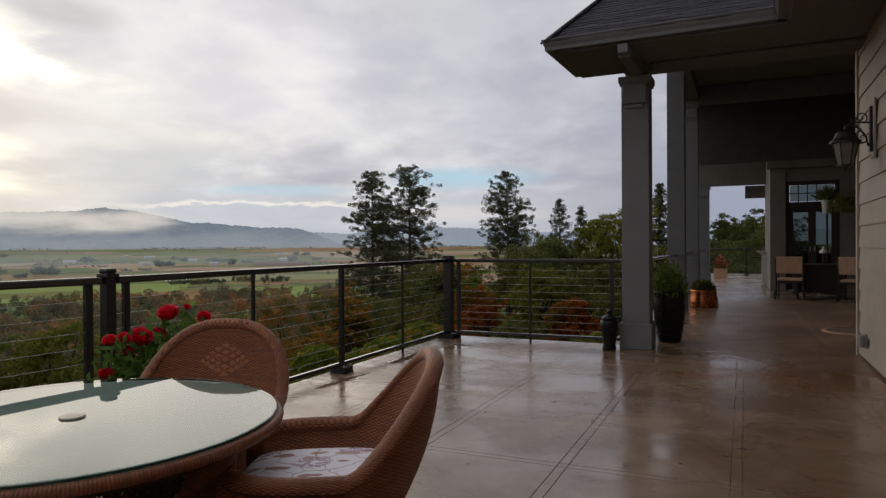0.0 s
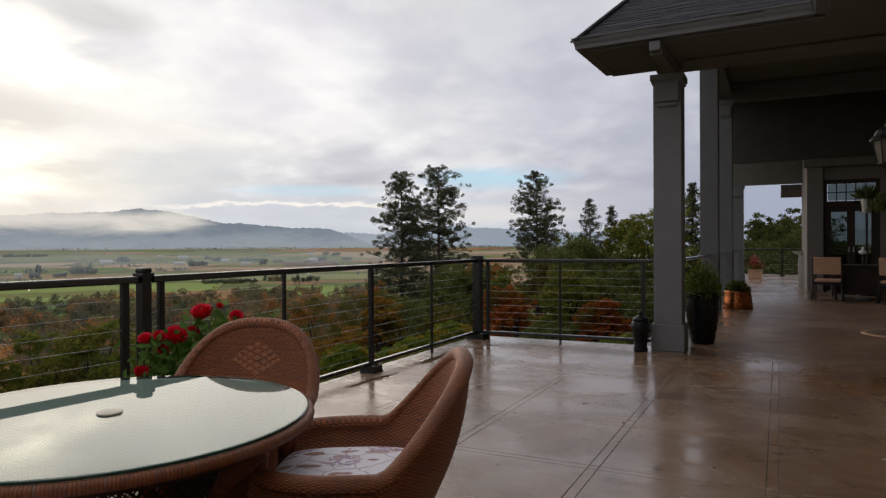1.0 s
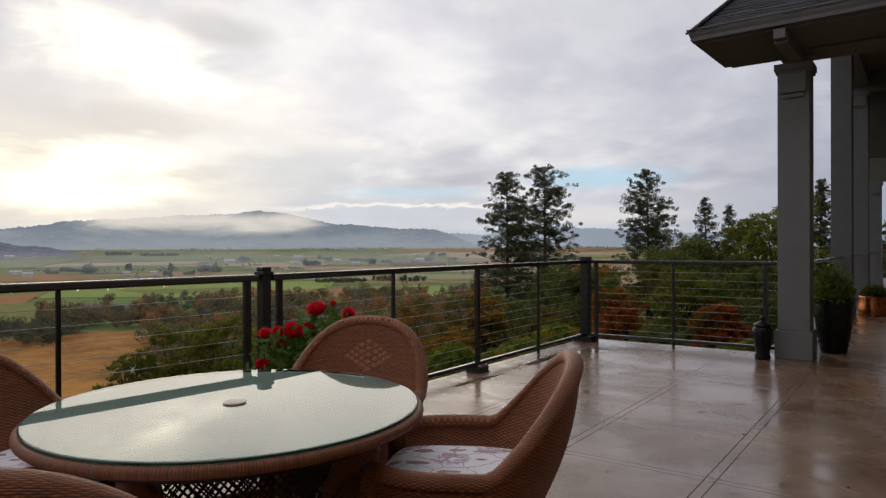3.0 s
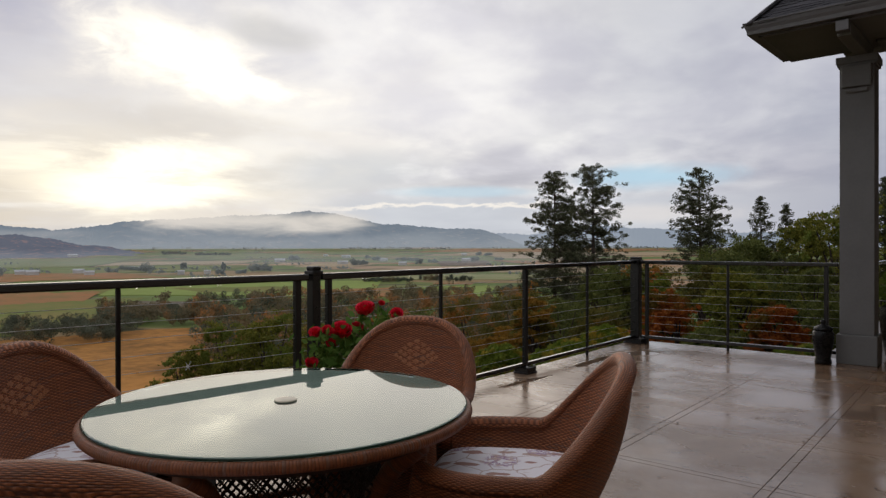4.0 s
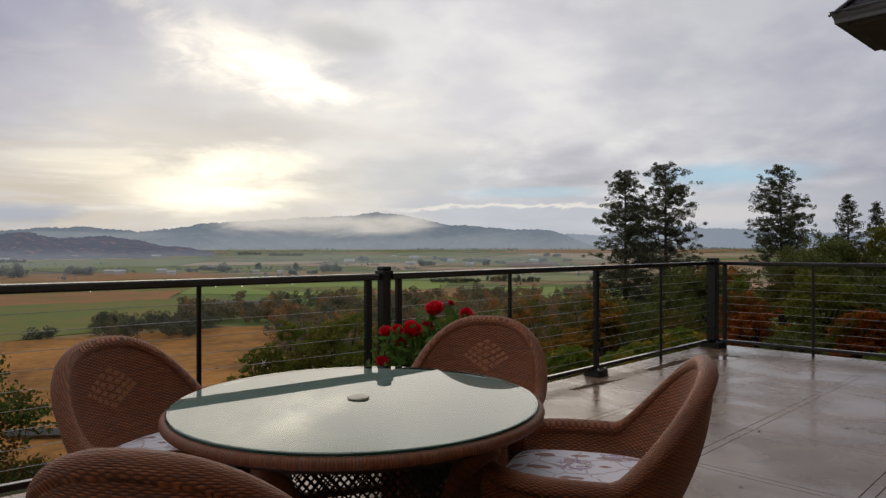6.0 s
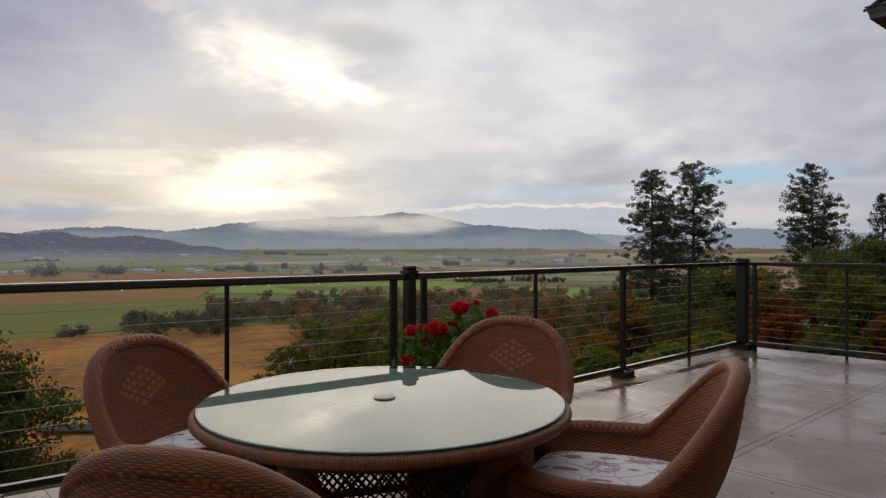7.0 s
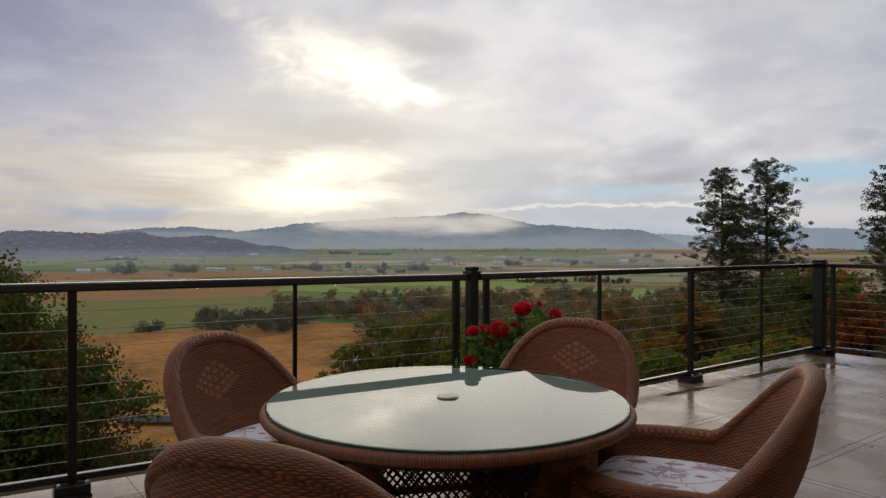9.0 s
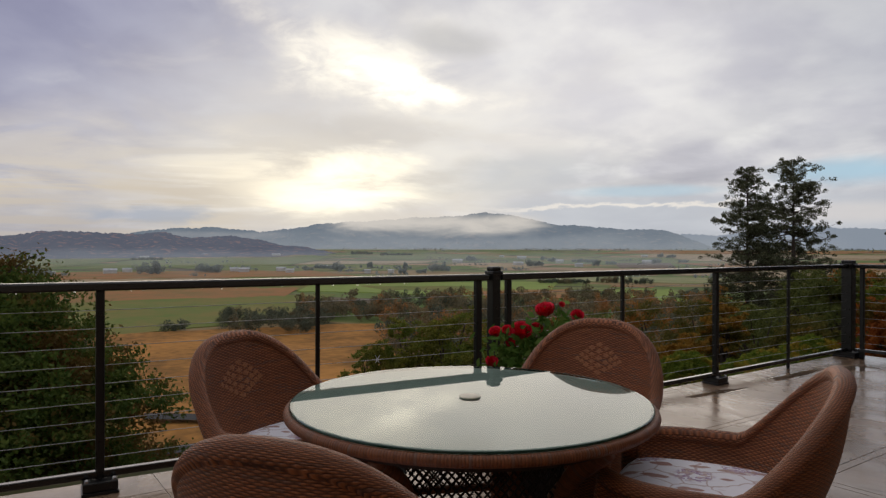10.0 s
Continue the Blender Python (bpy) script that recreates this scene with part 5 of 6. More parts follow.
def cushion_material():
    """White cotton printed with sprays of purple flowers and brown leaves."""
    m = bpy.data.materials.new("floral_cotton")
    m.use_nodes = True
    k = Nodes(m.node_tree)
    p = k.n("ShaderNodeTexCoord").outputs["Object"]
    flat = k.v("MULTIPLY", p, (1.0, 1.0, 0.0))
    warp = k.n("ShaderNodeTexNoise", {"Vector": flat, "Scale": 14.0, "Detail": 2.0}).outputs["Color"]
    q = k.v("ADD", flat, k.v("MULTIPLY", warp, (0.05, 0.05, 0.0)))
    base = k.mix(k.rng(k.noise(p, 40, 3), 0.4, 0.7, 0, 0.15), (0.80, 0.79, 0.85), (0.70, 0.69, 0.77))
    leaf = k.n("ShaderNodeTexVoronoi", {"Vector": k.v("MULTIPLY", q, (1.0, 2.3, 1.0)), "Scale": 10.5, "Randomness": 1.0})
    lh = k.n("ShaderNodeSeparateColor", {0: leaf.outputs["Color"]})
    lm = k.m("MULTIPLY", k.rng(leaf.outputs["Distance"], 0.46, 0.40, 0.0, 0.85), k.rng(lh.outputs[0], 0.50, 0.52))
    col = k.mix(lm, base, k.mix(lh.outputs[1], (0.30, 0.12, 0.09), (0.42, 0.27, 0.22)))
    stem = k.n("ShaderNodeTexVoronoi", {"Vector": q, "Scale": 8.5}, feature="DISTANCE_TO_EDGE").outputs["Distance"]
    col = k.mix(k.m("MULTIPLY", k.rng(stem, 0.030, 0.012), 0.6), col, (0.36, 0.20, 0.17))
    fm = None
    for cx, cy, r in ((0.05, -0.02, 0.075), (0.19, 0.16, 0.058), (-0.12, 0.15, 0.06), (-0.09, -0.15, 0.062), (0.20, -0.17, 0.06)):
        d = k.v("DISTANCE", q, (cx + 0.025, cy + 0.025, 0.0))
        one = k.rng(d, r, r * 0.6)
        fm = one if fm is None else k.m("MAXIMUM", fm, one)
    petals = k.n("ShaderNodeTexVoronoi", {"Vector": q, "Scale": 62.0}).outputs["Distance"]
    fc = k.mix(k.rng(petals, 0.12, 0.55), (0.62, 0.52, 0.60), (0.24, 0.12, 0.30))
    fc = k.mix(k.rng(k.noise(q, 30.0, 2), 0.5, 0.62), fc, (0.55, 0.42, 0.40))
    col = k.mix(k.m("MULTIPLY", fm, k.rng(petals, 0.62, 0.45)), col, fc)
    nrm = k.n("ShaderNodeBump", {"Height": k.noise(p, 8, 3), "Strength": 0.25, "Distance": 0.02}).outputs[0]
    b = k.n("ShaderNodeBsdfPrincipled", {"Base Color": col, "Roughness": 0.85, "Normal": nrm, "Specular IOR Level": 0.2})
    k.n("ShaderNodeOutputMaterial", {0: b.outputs[0]})
    return m


M_CUSHION = cushion_material()
M_UNDER = material("pale_underlay", (0.38, 0.405, 0.375), 0.7, 0, (0.36, 0.385, 0.355), 8, spec=0.0)
build_table()


def set_chairs():
    first = build_chair()
    spots = [(-2.106, 2.139, 291.5), (-1.233, 1.810, 210.3), (-2.434, 1.002, 27.7), (-1.386, 0.702, 123.9)]
    for i, (x, y, face) in enumerate(spots):
        m = pose(x, y, 0, 0, 0, face)
        if i == 0:
            first.matrix_basis = m
        else:
            copy_thing(first, m)


set_chairs()

# ---- trees and planting ----
def tree_parts(tree, trunk_pts, trunk_r, limbs, leaves, mat):
    bm = bmesh.new()
    add_tube(bm, trunk_pts, trunk_r, 8)
    part("trunk", bm, M_BARK, tree, smooth=True)
    bm = bmesh.new()
    for pts, rad in limbs:
        add_tube(bm, pts, rad, 5, False)
    tagged(part("branching", bm, M_BARK, tree, smooth=True), kind="stuff")
    part("crown", leaves, mat, tree)


def pine(name, label, az, r, top_el, width, seed, bare=0.28, base_z=None, dens=1.0, mat=None, group="tall conifers"):
    """A ragged conifer: tiers of limbs that carry rounded tufts of needles, with gaps between."""
    rng = np.random.default_rng(seed)
    p = place(az, r)
    z0 = ground_z(p.x, p.y) if base_z is None else base_z
    ztop = 1.2 + r * math.tan(radians(top_el))
    h = ztop - z0
    tree = thing(name, label, "tree", group, at=pose(p.x, p.y, z0 - 0.1))
    bend = rng.normal(size=2) * 0.12
    axis = lambda t: Vector((bend[0] * math.sin(t * 3), bend[1] * math.sin(t * 2.5), h * t))
    trunk = [axis(t) for t in np.linspace(0, 1, 12)]
    tr = [0.017 * h * (1 - 0.93 * t) for t in np.linspace(0, 1, 12)]
    limbs, cen, siz = [], [], []

    def tuft(c, s):
        n = int(40 * dens * (0.6 + 0.8 * rng.random()))
        d = rng.normal(size=(n, 3))
        d /= np.linalg.norm(d, axis=1)[:, None]
        cen.append(np.array(c) + d * (s, s, s * 0.72) * rng.uniform(0.25, 1.0, (n, 1)) ** 0.6)
        siz.append(rng.uniform(0.028, 0.05, n))

    z = h * bare
    step = 0.19 if dens >= 1 else 0.2
    while z < h - 0.15:
        d = h - z
        full = d / 9.0
        half = 0.5 * width * (min(1.0, full) ** 0.42 if dens >= 1 else min(1.0, full * 1.5) ** 0.8)
        if z < h * (bare + 0.18):
            half *= 0.55 + 0.45 * (z - h * bare) / (0.18 * h)
        for _ in range(rng.integers(2, 5) if d > 1.2 else 2):
            a = rng.uniform(0, 2 * math.pi)
            l = half * (rng.uniform(0.6, 1.0) if rng.random() < 0.75 else rng.uniform(0.25, 0.6))
            o = axis(z / h)
            w = Vector((math.cos(a), math.sin(a), 0))
            rise = rng.uniform(-0.35, 0.35) + 0.6 * max(0.0, 1 - d / 4.0)
            pts = [o, o + w * l * 0.55 + Vector((0, 0, l * rise * 0.5)), o + w * l + Vector((0, 0, l * rise * 0.5 + 0.14 * l))]
            limbs.append((pts, [0.02 + 0.012 * l, 0.02, 0.008]))
            for q in range(max(2, int(l * 2.9))):
                f = rng.uniform(0.35 if l > 1.2 else 0.1, 1.0)
                base = pts[0].lerp(pts[1], f * 2) if f < 0.5 else pts[1].lerp(pts[2], f * 2 - 1)
                off = rng.normal(size=3) * (0.16 * l * f + 0.06, 0.16 * l * f + 0.06, 0.12)
                c = np.array(base) + off + (0, 0, 0.1)
                limbs.append(([base, Vector(c)], [0.012, 0.006]))
                tuft(c, rng.uniform(0.16, 0.34) * (1 if dens >= 1 else 0.8))
            tuft(pts[2] + Vector((0, 0, 0.08)), rng.uniform(0.16, 0.28))
        z += step * rng.uniform(0.5, 1.3)
    tuft(axis(1.0), 0.22)
    cen, siz = np.concatenate(cen), np.concatenate(siz)
    tree_parts(tree, trunk, tr, limbs, leaf_mesh("crown", cen, siz, mat or M_PINE, rng, 2.0), mat or M_PINE)
    return tree


def broadleaf(name, label, az, r, top_el, width, seed, mat, low=0.25, leaf=0.10, n=5000, group="", base_z=None, lumps=16, cone=False):
    """A rounded, gappy crown of many leaf clumps on forked limbs."""
    rng = np.random.default_rng(seed)
    p = place(az, r)
    z0 = ground_z(p.x, p.y) if base_z is None else base_z
    h = 1.2 + r * math.tan(radians(top_el)) - z0
    tree = thing(name, label, "tree", group, at=pose(p.x, p.y, z0 - 0.1))
    trunk = [Vector((rng.normal() * 0.05 * h * t, rng.normal() * 0.05 * h * t, h * 0.6 * t)) for t in np.linspace(0, 1, 6)]
    limbs, cen, siz = [], [], []
    for i in range(lumps):
        u = rng.uniform(0, 1)
        zc = h * (low + (0.93 - low) * u)
        prof = (1.02 - u) ** 0.6 if cone else math.sin(math.pi * (0.2 + 0.72 * u)) ** 0.7
        a = rng.uniform(0, 2 * math.pi)
        rad = width * 0.5 * prof * rng.uniform(0.35, 1.0 if cone else 0.85)
        c = Vector((math.cos(a) * rad, math.sin(a) * rad, zc))
        s = trunk[2 + i % 3]
        limbs.append(([s, s.lerp(c, 0.5) + Vector((0, 0, 0.04 * h)), c], [0.012 * h, 0.007 * h, 0.003 * h]))
        k = n // lumps
        w = width * rng.uniform(0.13, 0.22) * (16 / lumps) ** 0.25
        m = max(8, k // 45)
        d = rng.normal(size=(m, 3))
        d /= np.linalg.norm(d, axis=1)[:, None]
        d[:, 2] += 0.25
        knots = np.array(c) + d * (rng.uniform(0.25, 1.0, (m, 1)) ** 0.4) * (w, w, w * 0.72) * rng.uniform(0.7, 1.35, (m, 1))
        pts = knots[rng.integers(0, m, k)] + rng.normal(size=(k, 3)) * (0.14 * w, 0.14 * w, 0.085 * w)
        cen.append(pts)
        siz.append(rng.uniform(0.6, 1.3, k) * leaf)
    cen, siz = np.concatenate(cen), np.concatenate(siz)
    tree_parts(tree, trunk, [0.028 * h * (1 - 0.7 * t) for t in np.linspace(0, 1, 6)], limbs, leaf_mesh("crown", cen, siz, mat, rng, 1.3), mat)
    return tree


pine("pine_tree", "tall dark pine with ragged open crown", 30.4, 55, 6.3, 6.3, 11)
pine("pine_tree", "tall dark pine with ragged open crown", 27.2, 53, 6.75, 7.5, 12)
pine("pine_tree", "tall dark pine standing alone", 18.8, 58, 6.1, 6.5, 13)
pine("fir_tree", "slender small fir above the hedge", 14.35, 60, 3.9, 4.6, 14, 0.1, dens=0.7)
pine("fir_tree", "slender small fir above the hedge", 12.5, 62, 3.3, 3.6, 15, 0.1, dens=0.7)
pine("fir_tree", "slender fir between the porch columns", 6.2, 42, 4.9, 4.6, 16, 0.15, dens=0.8)
for az, r, el, w, mt, sd in ((11.2, 46, 2.2, 4.4, M_OLIVE, 21), (9.2, 40, 3.2, 6, M_OLIVE, 22), (14.5, 45, 0.5, 7, M_LEAF, 23), (17, 40, -0.5, 6, M_LEAF, 24), (21.3, 20, -3.6, 2.3, M_ORANGE, 25), (23, 36, -1.1, 5, M_MIXED, 26),
                             (13.2, 19, -3.7, 1.7, M_ORANGE, 27), (16.0, 24, -1.9, 3.4, M_OLIVE, 28), (11.0, 24, -1.6, 3.8, M_LEAF, 29), (26, 36, -1.8, 5, M_LEAF, 30), (33.5, 40, -3.4, 6, M_MIXED, 31), (30, 30, -4.2, 5, M_LEAF, 32),
                             (37, 44, -4.6, 8, M_MIXED, 33), (41, 50, -4.8, 8, M_LEAF, 34), (45, 46, -5.4, 7, M_MIXED, 35), (49, 44, -6.2, 6, M_MIXED, 36), (35.2, 24, -6.2, 2.6, M_AMBER, 45), (40, 30, -7.6, 5, M_MIXED, 46)):
    kind = {M_OLIVE: "olive-green", M_LEAF: "dark green", M_ORANGE: "orange-red autumn", M_MIXED: "green and rust-brown", M_AMBER: "amber autumn"}[mt]
    broadleaf("tree", kind + " leafy tree on the slope below the terrace", az, r, el, w, sd, mt, 0.05, 0.0012 * r + 0.004, 34000, "hillside trees", lumps=34)
for az, r, el, w, mt, sd in ((32.2, 27, -3.6, 2.2, M_AMBER, 58), (18.4, 34, -1.3, 2.2, M_MIXED, 59), (21.6, 30, -2.3, 2.6, M_OLIVE, 49), (24.4, 34, -1.5, 4, M_LEAF, 50), (26.5, 24, -5.5, 3.2, M_MIXED, 60),
                             (10.3, 21, -4.0, 2.2, M_LEAF, 64), (18.0, 17, -6.6, 1.8, M_LEAF, 65), (2.4, 48, 2.7, 5, M_DUSK, 37), (0.2, 50, 3.0, 6, M_DUSK, 38), (-1.8, 46, 2.3, 6, M_DUSK, 39), (3.4, 40, 1.2, 5, M_DUSK, 47), (-1.0, 38, 0.4, 7, M_DUSK, 48)):
    kind = {M_OLIVE: "olive-green", M_LEAF: "dark green", M_ORANGE: "orange-red autumn", M_MIXED: "green and rust-brown", M_AMBER: "amber autumn", M_DUSK: "dull green"}[mt]
    broadleaf("tree", kind + " leafy tree beyond the terrace", az, r, el, w, sd, mt, 0.05, 0.0012 * r + 0.004, 28000, "hillside trees", lumps=30)
broadleaf("oak_tree", "leafy oak with browning leaves beside the terrace", 92.6, 12.5, -0.5, 8.2, 41, M_OAKLEAF, -0.15, 0.030, 340000, lumps=230, cone=True)
for az, r, el, w, n, sd in ((53.8, 21, -5.0, 3.9, 30000, 42), (57.4, 22, -5.7, 3.4, 24000, 43), (60.8, 22, -7.2, 2.8, 18000, 44), (49.8, 23, -6.2, 3.4, 20000, 61)):
    broadleaf("tree", "yellow-green tree below the terrace railing", az, r, el, w, sd, M_OLIVE, 0.1, 0.034, n, "hillside trees", lumps=34)


def shrub(x, y, w, top, seed):
    rng = np.random.default_rng(seed)
    base = -1.45
    s = thing("shrub", "rounded yellow-green garden shrub outside the railing", "shrub", "shrubs by the terrace", at=pose(x, y, base))
    h, n = top - base, 11000
    dome = 0.5 * w
    d = rng.normal(size=(n, 3))
    d[:, 2] = np.abs(d[:, 2])
    d /= np.linalg.norm(d, axis=1)[:, None]
    lump = 1 + 0.10 * np.sin(d[:, 0] * 9 + seed) * np.cos(d[:, 1] * 8 + d[:, 2] * 5) + 0.03 * rng.normal(size=n)
    c = d * (dome, dome, dome * 0.8) * (lump * rng.uniform(0.72, 1.0, n) ** 0.5)[:, None]
    c[:, 2] += h - dome * 0.8
    low = rng.random(n) < 0.35
    c[low, 2] = rng.uniform(0.1, h - dome * 0.8, low.sum())
    c[low, :2] *= 1.08
    stems = bmesh.new()
    for i in range(10):
        a = i * 0.63
        add_tube(stems, [(0, 0, 0), (math.cos(a) * w * 0.15, math.sin(a) * w * 0.15, h * 0.4), (math.cos(a) * w * 0.3, math.sin(a) * w * 0.3, h * 0.75)], [0.02, 0.014, 0.006], 5)
    tagged(part("branching", stems, M_BARK, s), kind="stuff")
    part("foliage", leaf_mesh("foliage", c, rng.uniform(0.011, 0.020, n), M_SHRUB, rng, 1.5), M_SHRUB, s)


for row in ((-4.10, 5.86, 0.56, 0.15, 51), (-4.10, 6.85, 0.62, -0.02, 52), (-4.12, 7.4, 0.66, 0.03, 57), (-4.02, 8.2, 0.70, 0.14, 53), (-2.9, 9.3, 0.9, -0.22, 54), (-2.0, 9.6, 0.8, -0.12, 55), (-1.75, 9.1, 0.55, 0.0, 56)):
    shrub(*row)


def belt(name, label, spans, mat, seed, count, hmin, hmax, quads=220, lift=0.0):
    """Many far trees as one wood. spans: rows of az0, az1, el0, el1 in degrees from eye level on the valley floor."""
    rng = np.random.default_rng(seed)
    cen, siz, tv, tq = [], [], [], []
    total = sum((b - a) for a, b, _, _ in spans)
    for a, b, e0, e1 in spans:
        for _ in range(max(1, int(count * (b - a) / total))):
            az, el = rng.uniform(a, b), rng.uniform(min(e0, e1), max(e0, e1))
            r = reach(az, el)
            p = place(az, r)
            z0 = ground_z(p.x, p.y) + lift
            if z0 > valley_z(r, az) + lift + 0.3:
                r = r * 0.93
            h = rng.uniform(hmin, hmax)
            w = h * rng.uniform(0.7, 1.25)
            d = rng.normal(size=(quads, 3))
            d /= np.linalg.norm(d, axis=1)[:, None]
            d[:, 2] += 0.15
            mids = rng.normal(size=(7, 3)) * (w * 0.23, w * 0.23, h * 0.17)
            c = np.array((p.x, p.y, z0 + h * 0.52)) + mids[rng.integers(0, 7, quads)] + d * (w * 0.25, w * 0.25, h * 0.24) * rng.uniform(0.6, 1.05, (quads, 1))
            cen.append(c)
            siz.append(rng.uniform(0.5, 1.0, quads) * h * 1.2 / quads ** 0.5)
    cen, siz = np.concatenate(cen), np.concatenate(siz)
    ob = new(name, leaf_mesh(name, cen, siz, mat, rng, 1.2))
    tagged(ob, label, "woods", kind="stuff")


belt("far_woods", "dark oak groves along the valley floor", [(65, 73.8, -5.9, -6.7), (66, 72, -6.6, -7.3), (54, 60, -4.4, -5.2), (58, 67, -5.2, -6.2), (84, 98, -7.6, -8.2)], M_WOODS, 61, 150, 4.5, 7.5, 750)
belt("autumn_woods", "autumn woodland below the meadow", [(33, 60, -5.0, -9.5), (60, 67, -4.8, -6.4), (33, 56, -4.3, -6.0), (40, 56, -8, -13)], M_WOODS2, 62, 420, 5, 9, 380)
belt("dark_woods", "dark green woodland on the lower slope", [(33, 60, -5.2, -9.0), (30, 55, -7, -14)], M_WOODS, 63, 260, 5, 9, 380)


def copses(name, label, rows, mat, seed):
    """Clumps of farmyard and hedge trees. rows: az, el of the foot, angle across, angle up."""
    rng = np.random.default_rng(seed)
    cen, siz = [], []
    for az, el, wide, tall in rows:
        r = reach(az, el)
        w, h = r * radians(wide), r * radians(tall)
        n = max(2, round(1.6 * w / h))
        for i in range(n):
            a = az + wide * ((i + 0.5) / n - 0.5) + rng.normal() * 0.03
            p = place(a, r * (1 + 0.004 * rng.normal()))
            hh, q = h * rng.uniform(0.7, 1.1), 520
            ww = min(w * 0.75, hh * rng.uniform(0.9, 1.3))
            d = rng.normal(size=(q, 3))
            d /= np.linalg.norm(d, axis=1)[:, None]
            mids = rng.normal(size=(8, 3)) * (ww * 0.2, ww * 0.2, hh * 0.17)
            z0 = valley_z(r, a) + r * 0.0006
            cen.append(np.array((p.x, p.y, z0 + hh * 0.40)) + mids[rng.integers(0, 8, q)] + d * (ww * 0.30, ww * 0.30, hh * 0.30) * rng.uniform(0.5, 1.05, (q, 1)))
            siz.append(rng.uniform(0.5, 1.0, q) * hh * 0.085)
    tagged(new(name, leaf_mesh(name, np.concatenate(cen), np.concatenate(siz), mat, rng, 1.2)), label, "woods", kind="stuff")


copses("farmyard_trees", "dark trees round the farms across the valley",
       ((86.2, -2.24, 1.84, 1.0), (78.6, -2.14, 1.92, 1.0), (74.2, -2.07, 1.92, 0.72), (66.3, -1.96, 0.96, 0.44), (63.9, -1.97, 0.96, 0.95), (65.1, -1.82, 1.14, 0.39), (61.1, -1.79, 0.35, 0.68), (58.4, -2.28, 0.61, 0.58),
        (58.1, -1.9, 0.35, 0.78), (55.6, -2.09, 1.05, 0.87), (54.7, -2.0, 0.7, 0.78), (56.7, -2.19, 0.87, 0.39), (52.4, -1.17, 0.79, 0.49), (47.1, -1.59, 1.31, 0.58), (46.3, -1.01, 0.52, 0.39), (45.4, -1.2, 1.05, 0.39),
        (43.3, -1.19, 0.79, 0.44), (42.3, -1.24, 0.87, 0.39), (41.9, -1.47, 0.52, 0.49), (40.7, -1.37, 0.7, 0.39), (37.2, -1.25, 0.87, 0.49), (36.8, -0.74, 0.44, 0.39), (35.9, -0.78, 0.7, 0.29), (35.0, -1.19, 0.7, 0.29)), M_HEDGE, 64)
copses("meadow_trees", "dark clumps of trees along the meadows",
       ((44.5, -3.01, 4.16, 0.49), (41.0, -2.88, 1.85, 0.58), (38.5, -2.94, 2.31, 0.58), (42.8, -4.04, 0.46, 0.39), (41.9, -4.12, 1.85, 0.68), (40.7, -4.38, 1.11, 1.07), (38.7, -3.83, 0.65, 0.39), (37.8, -3.81, 0.37, 0.49),
        (33.7, -4.12, 3.23, 0.87), (76.8, -6.69, 2.12, 0.97), (61.8, -0.60, 1.85, 0.29), (58.9, -0.68, 2.77, 0.26), (78.8, -1.05, 2.31, 0.26), (69.3, -3.11, 7.39, 0.25), (77.2, -3.28, 6.46, 0.22)), M_GROVE, 67)


def hedgerows():
    rng = random.Random(12)
    spans = []
    for i in range(44):
        a, e = rng.uniform(28, 90), -(0.35 + 2.3 * rng.random())
        spans.append((a, a + rng.uniform(1.0, 5), e, e - 0.02 - 0.06 * rng.random()))
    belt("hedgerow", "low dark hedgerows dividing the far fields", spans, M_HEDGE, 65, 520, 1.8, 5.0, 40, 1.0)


hedgerows()


def twig():
    p = [place(a, 12.5, 1.2 + 12.5 * math.tan(radians(e))) for a, e in ((92, -4.5), (89.5, -2.6), (88.2, -2.0), (87.2, -1.1), (86.3, -0.55))]
    q = [p[2], place(86.6, 12.5, 1.2 + 12.5 * math.tan(radians(-1.75)))]
    b = thing("bare_branch", "bare twig reaching out of the oak crown", "branch")
    part("twig", tube(p, [0.03, 0.02, 0.014, 0.009, 0.004], 6), M_BARK, b)
    part("twig", tube(q, [0.008, 0.003], 5), M_BARK, b)


twig()


def foot_woods():
    rng = random.Random(5)
    spans = []
    for i in range(60):
        a = rng.uniform(18, 96)
        e = -0.05 - 0.45 * smooth(58, 78, a)
        spans.append((a, a + rng.uniform(0.6, 3.5), e, e - 0.05 - 0.25 * rng.random() ** 2))
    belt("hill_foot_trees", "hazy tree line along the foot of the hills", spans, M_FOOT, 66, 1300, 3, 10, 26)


foot_woods()

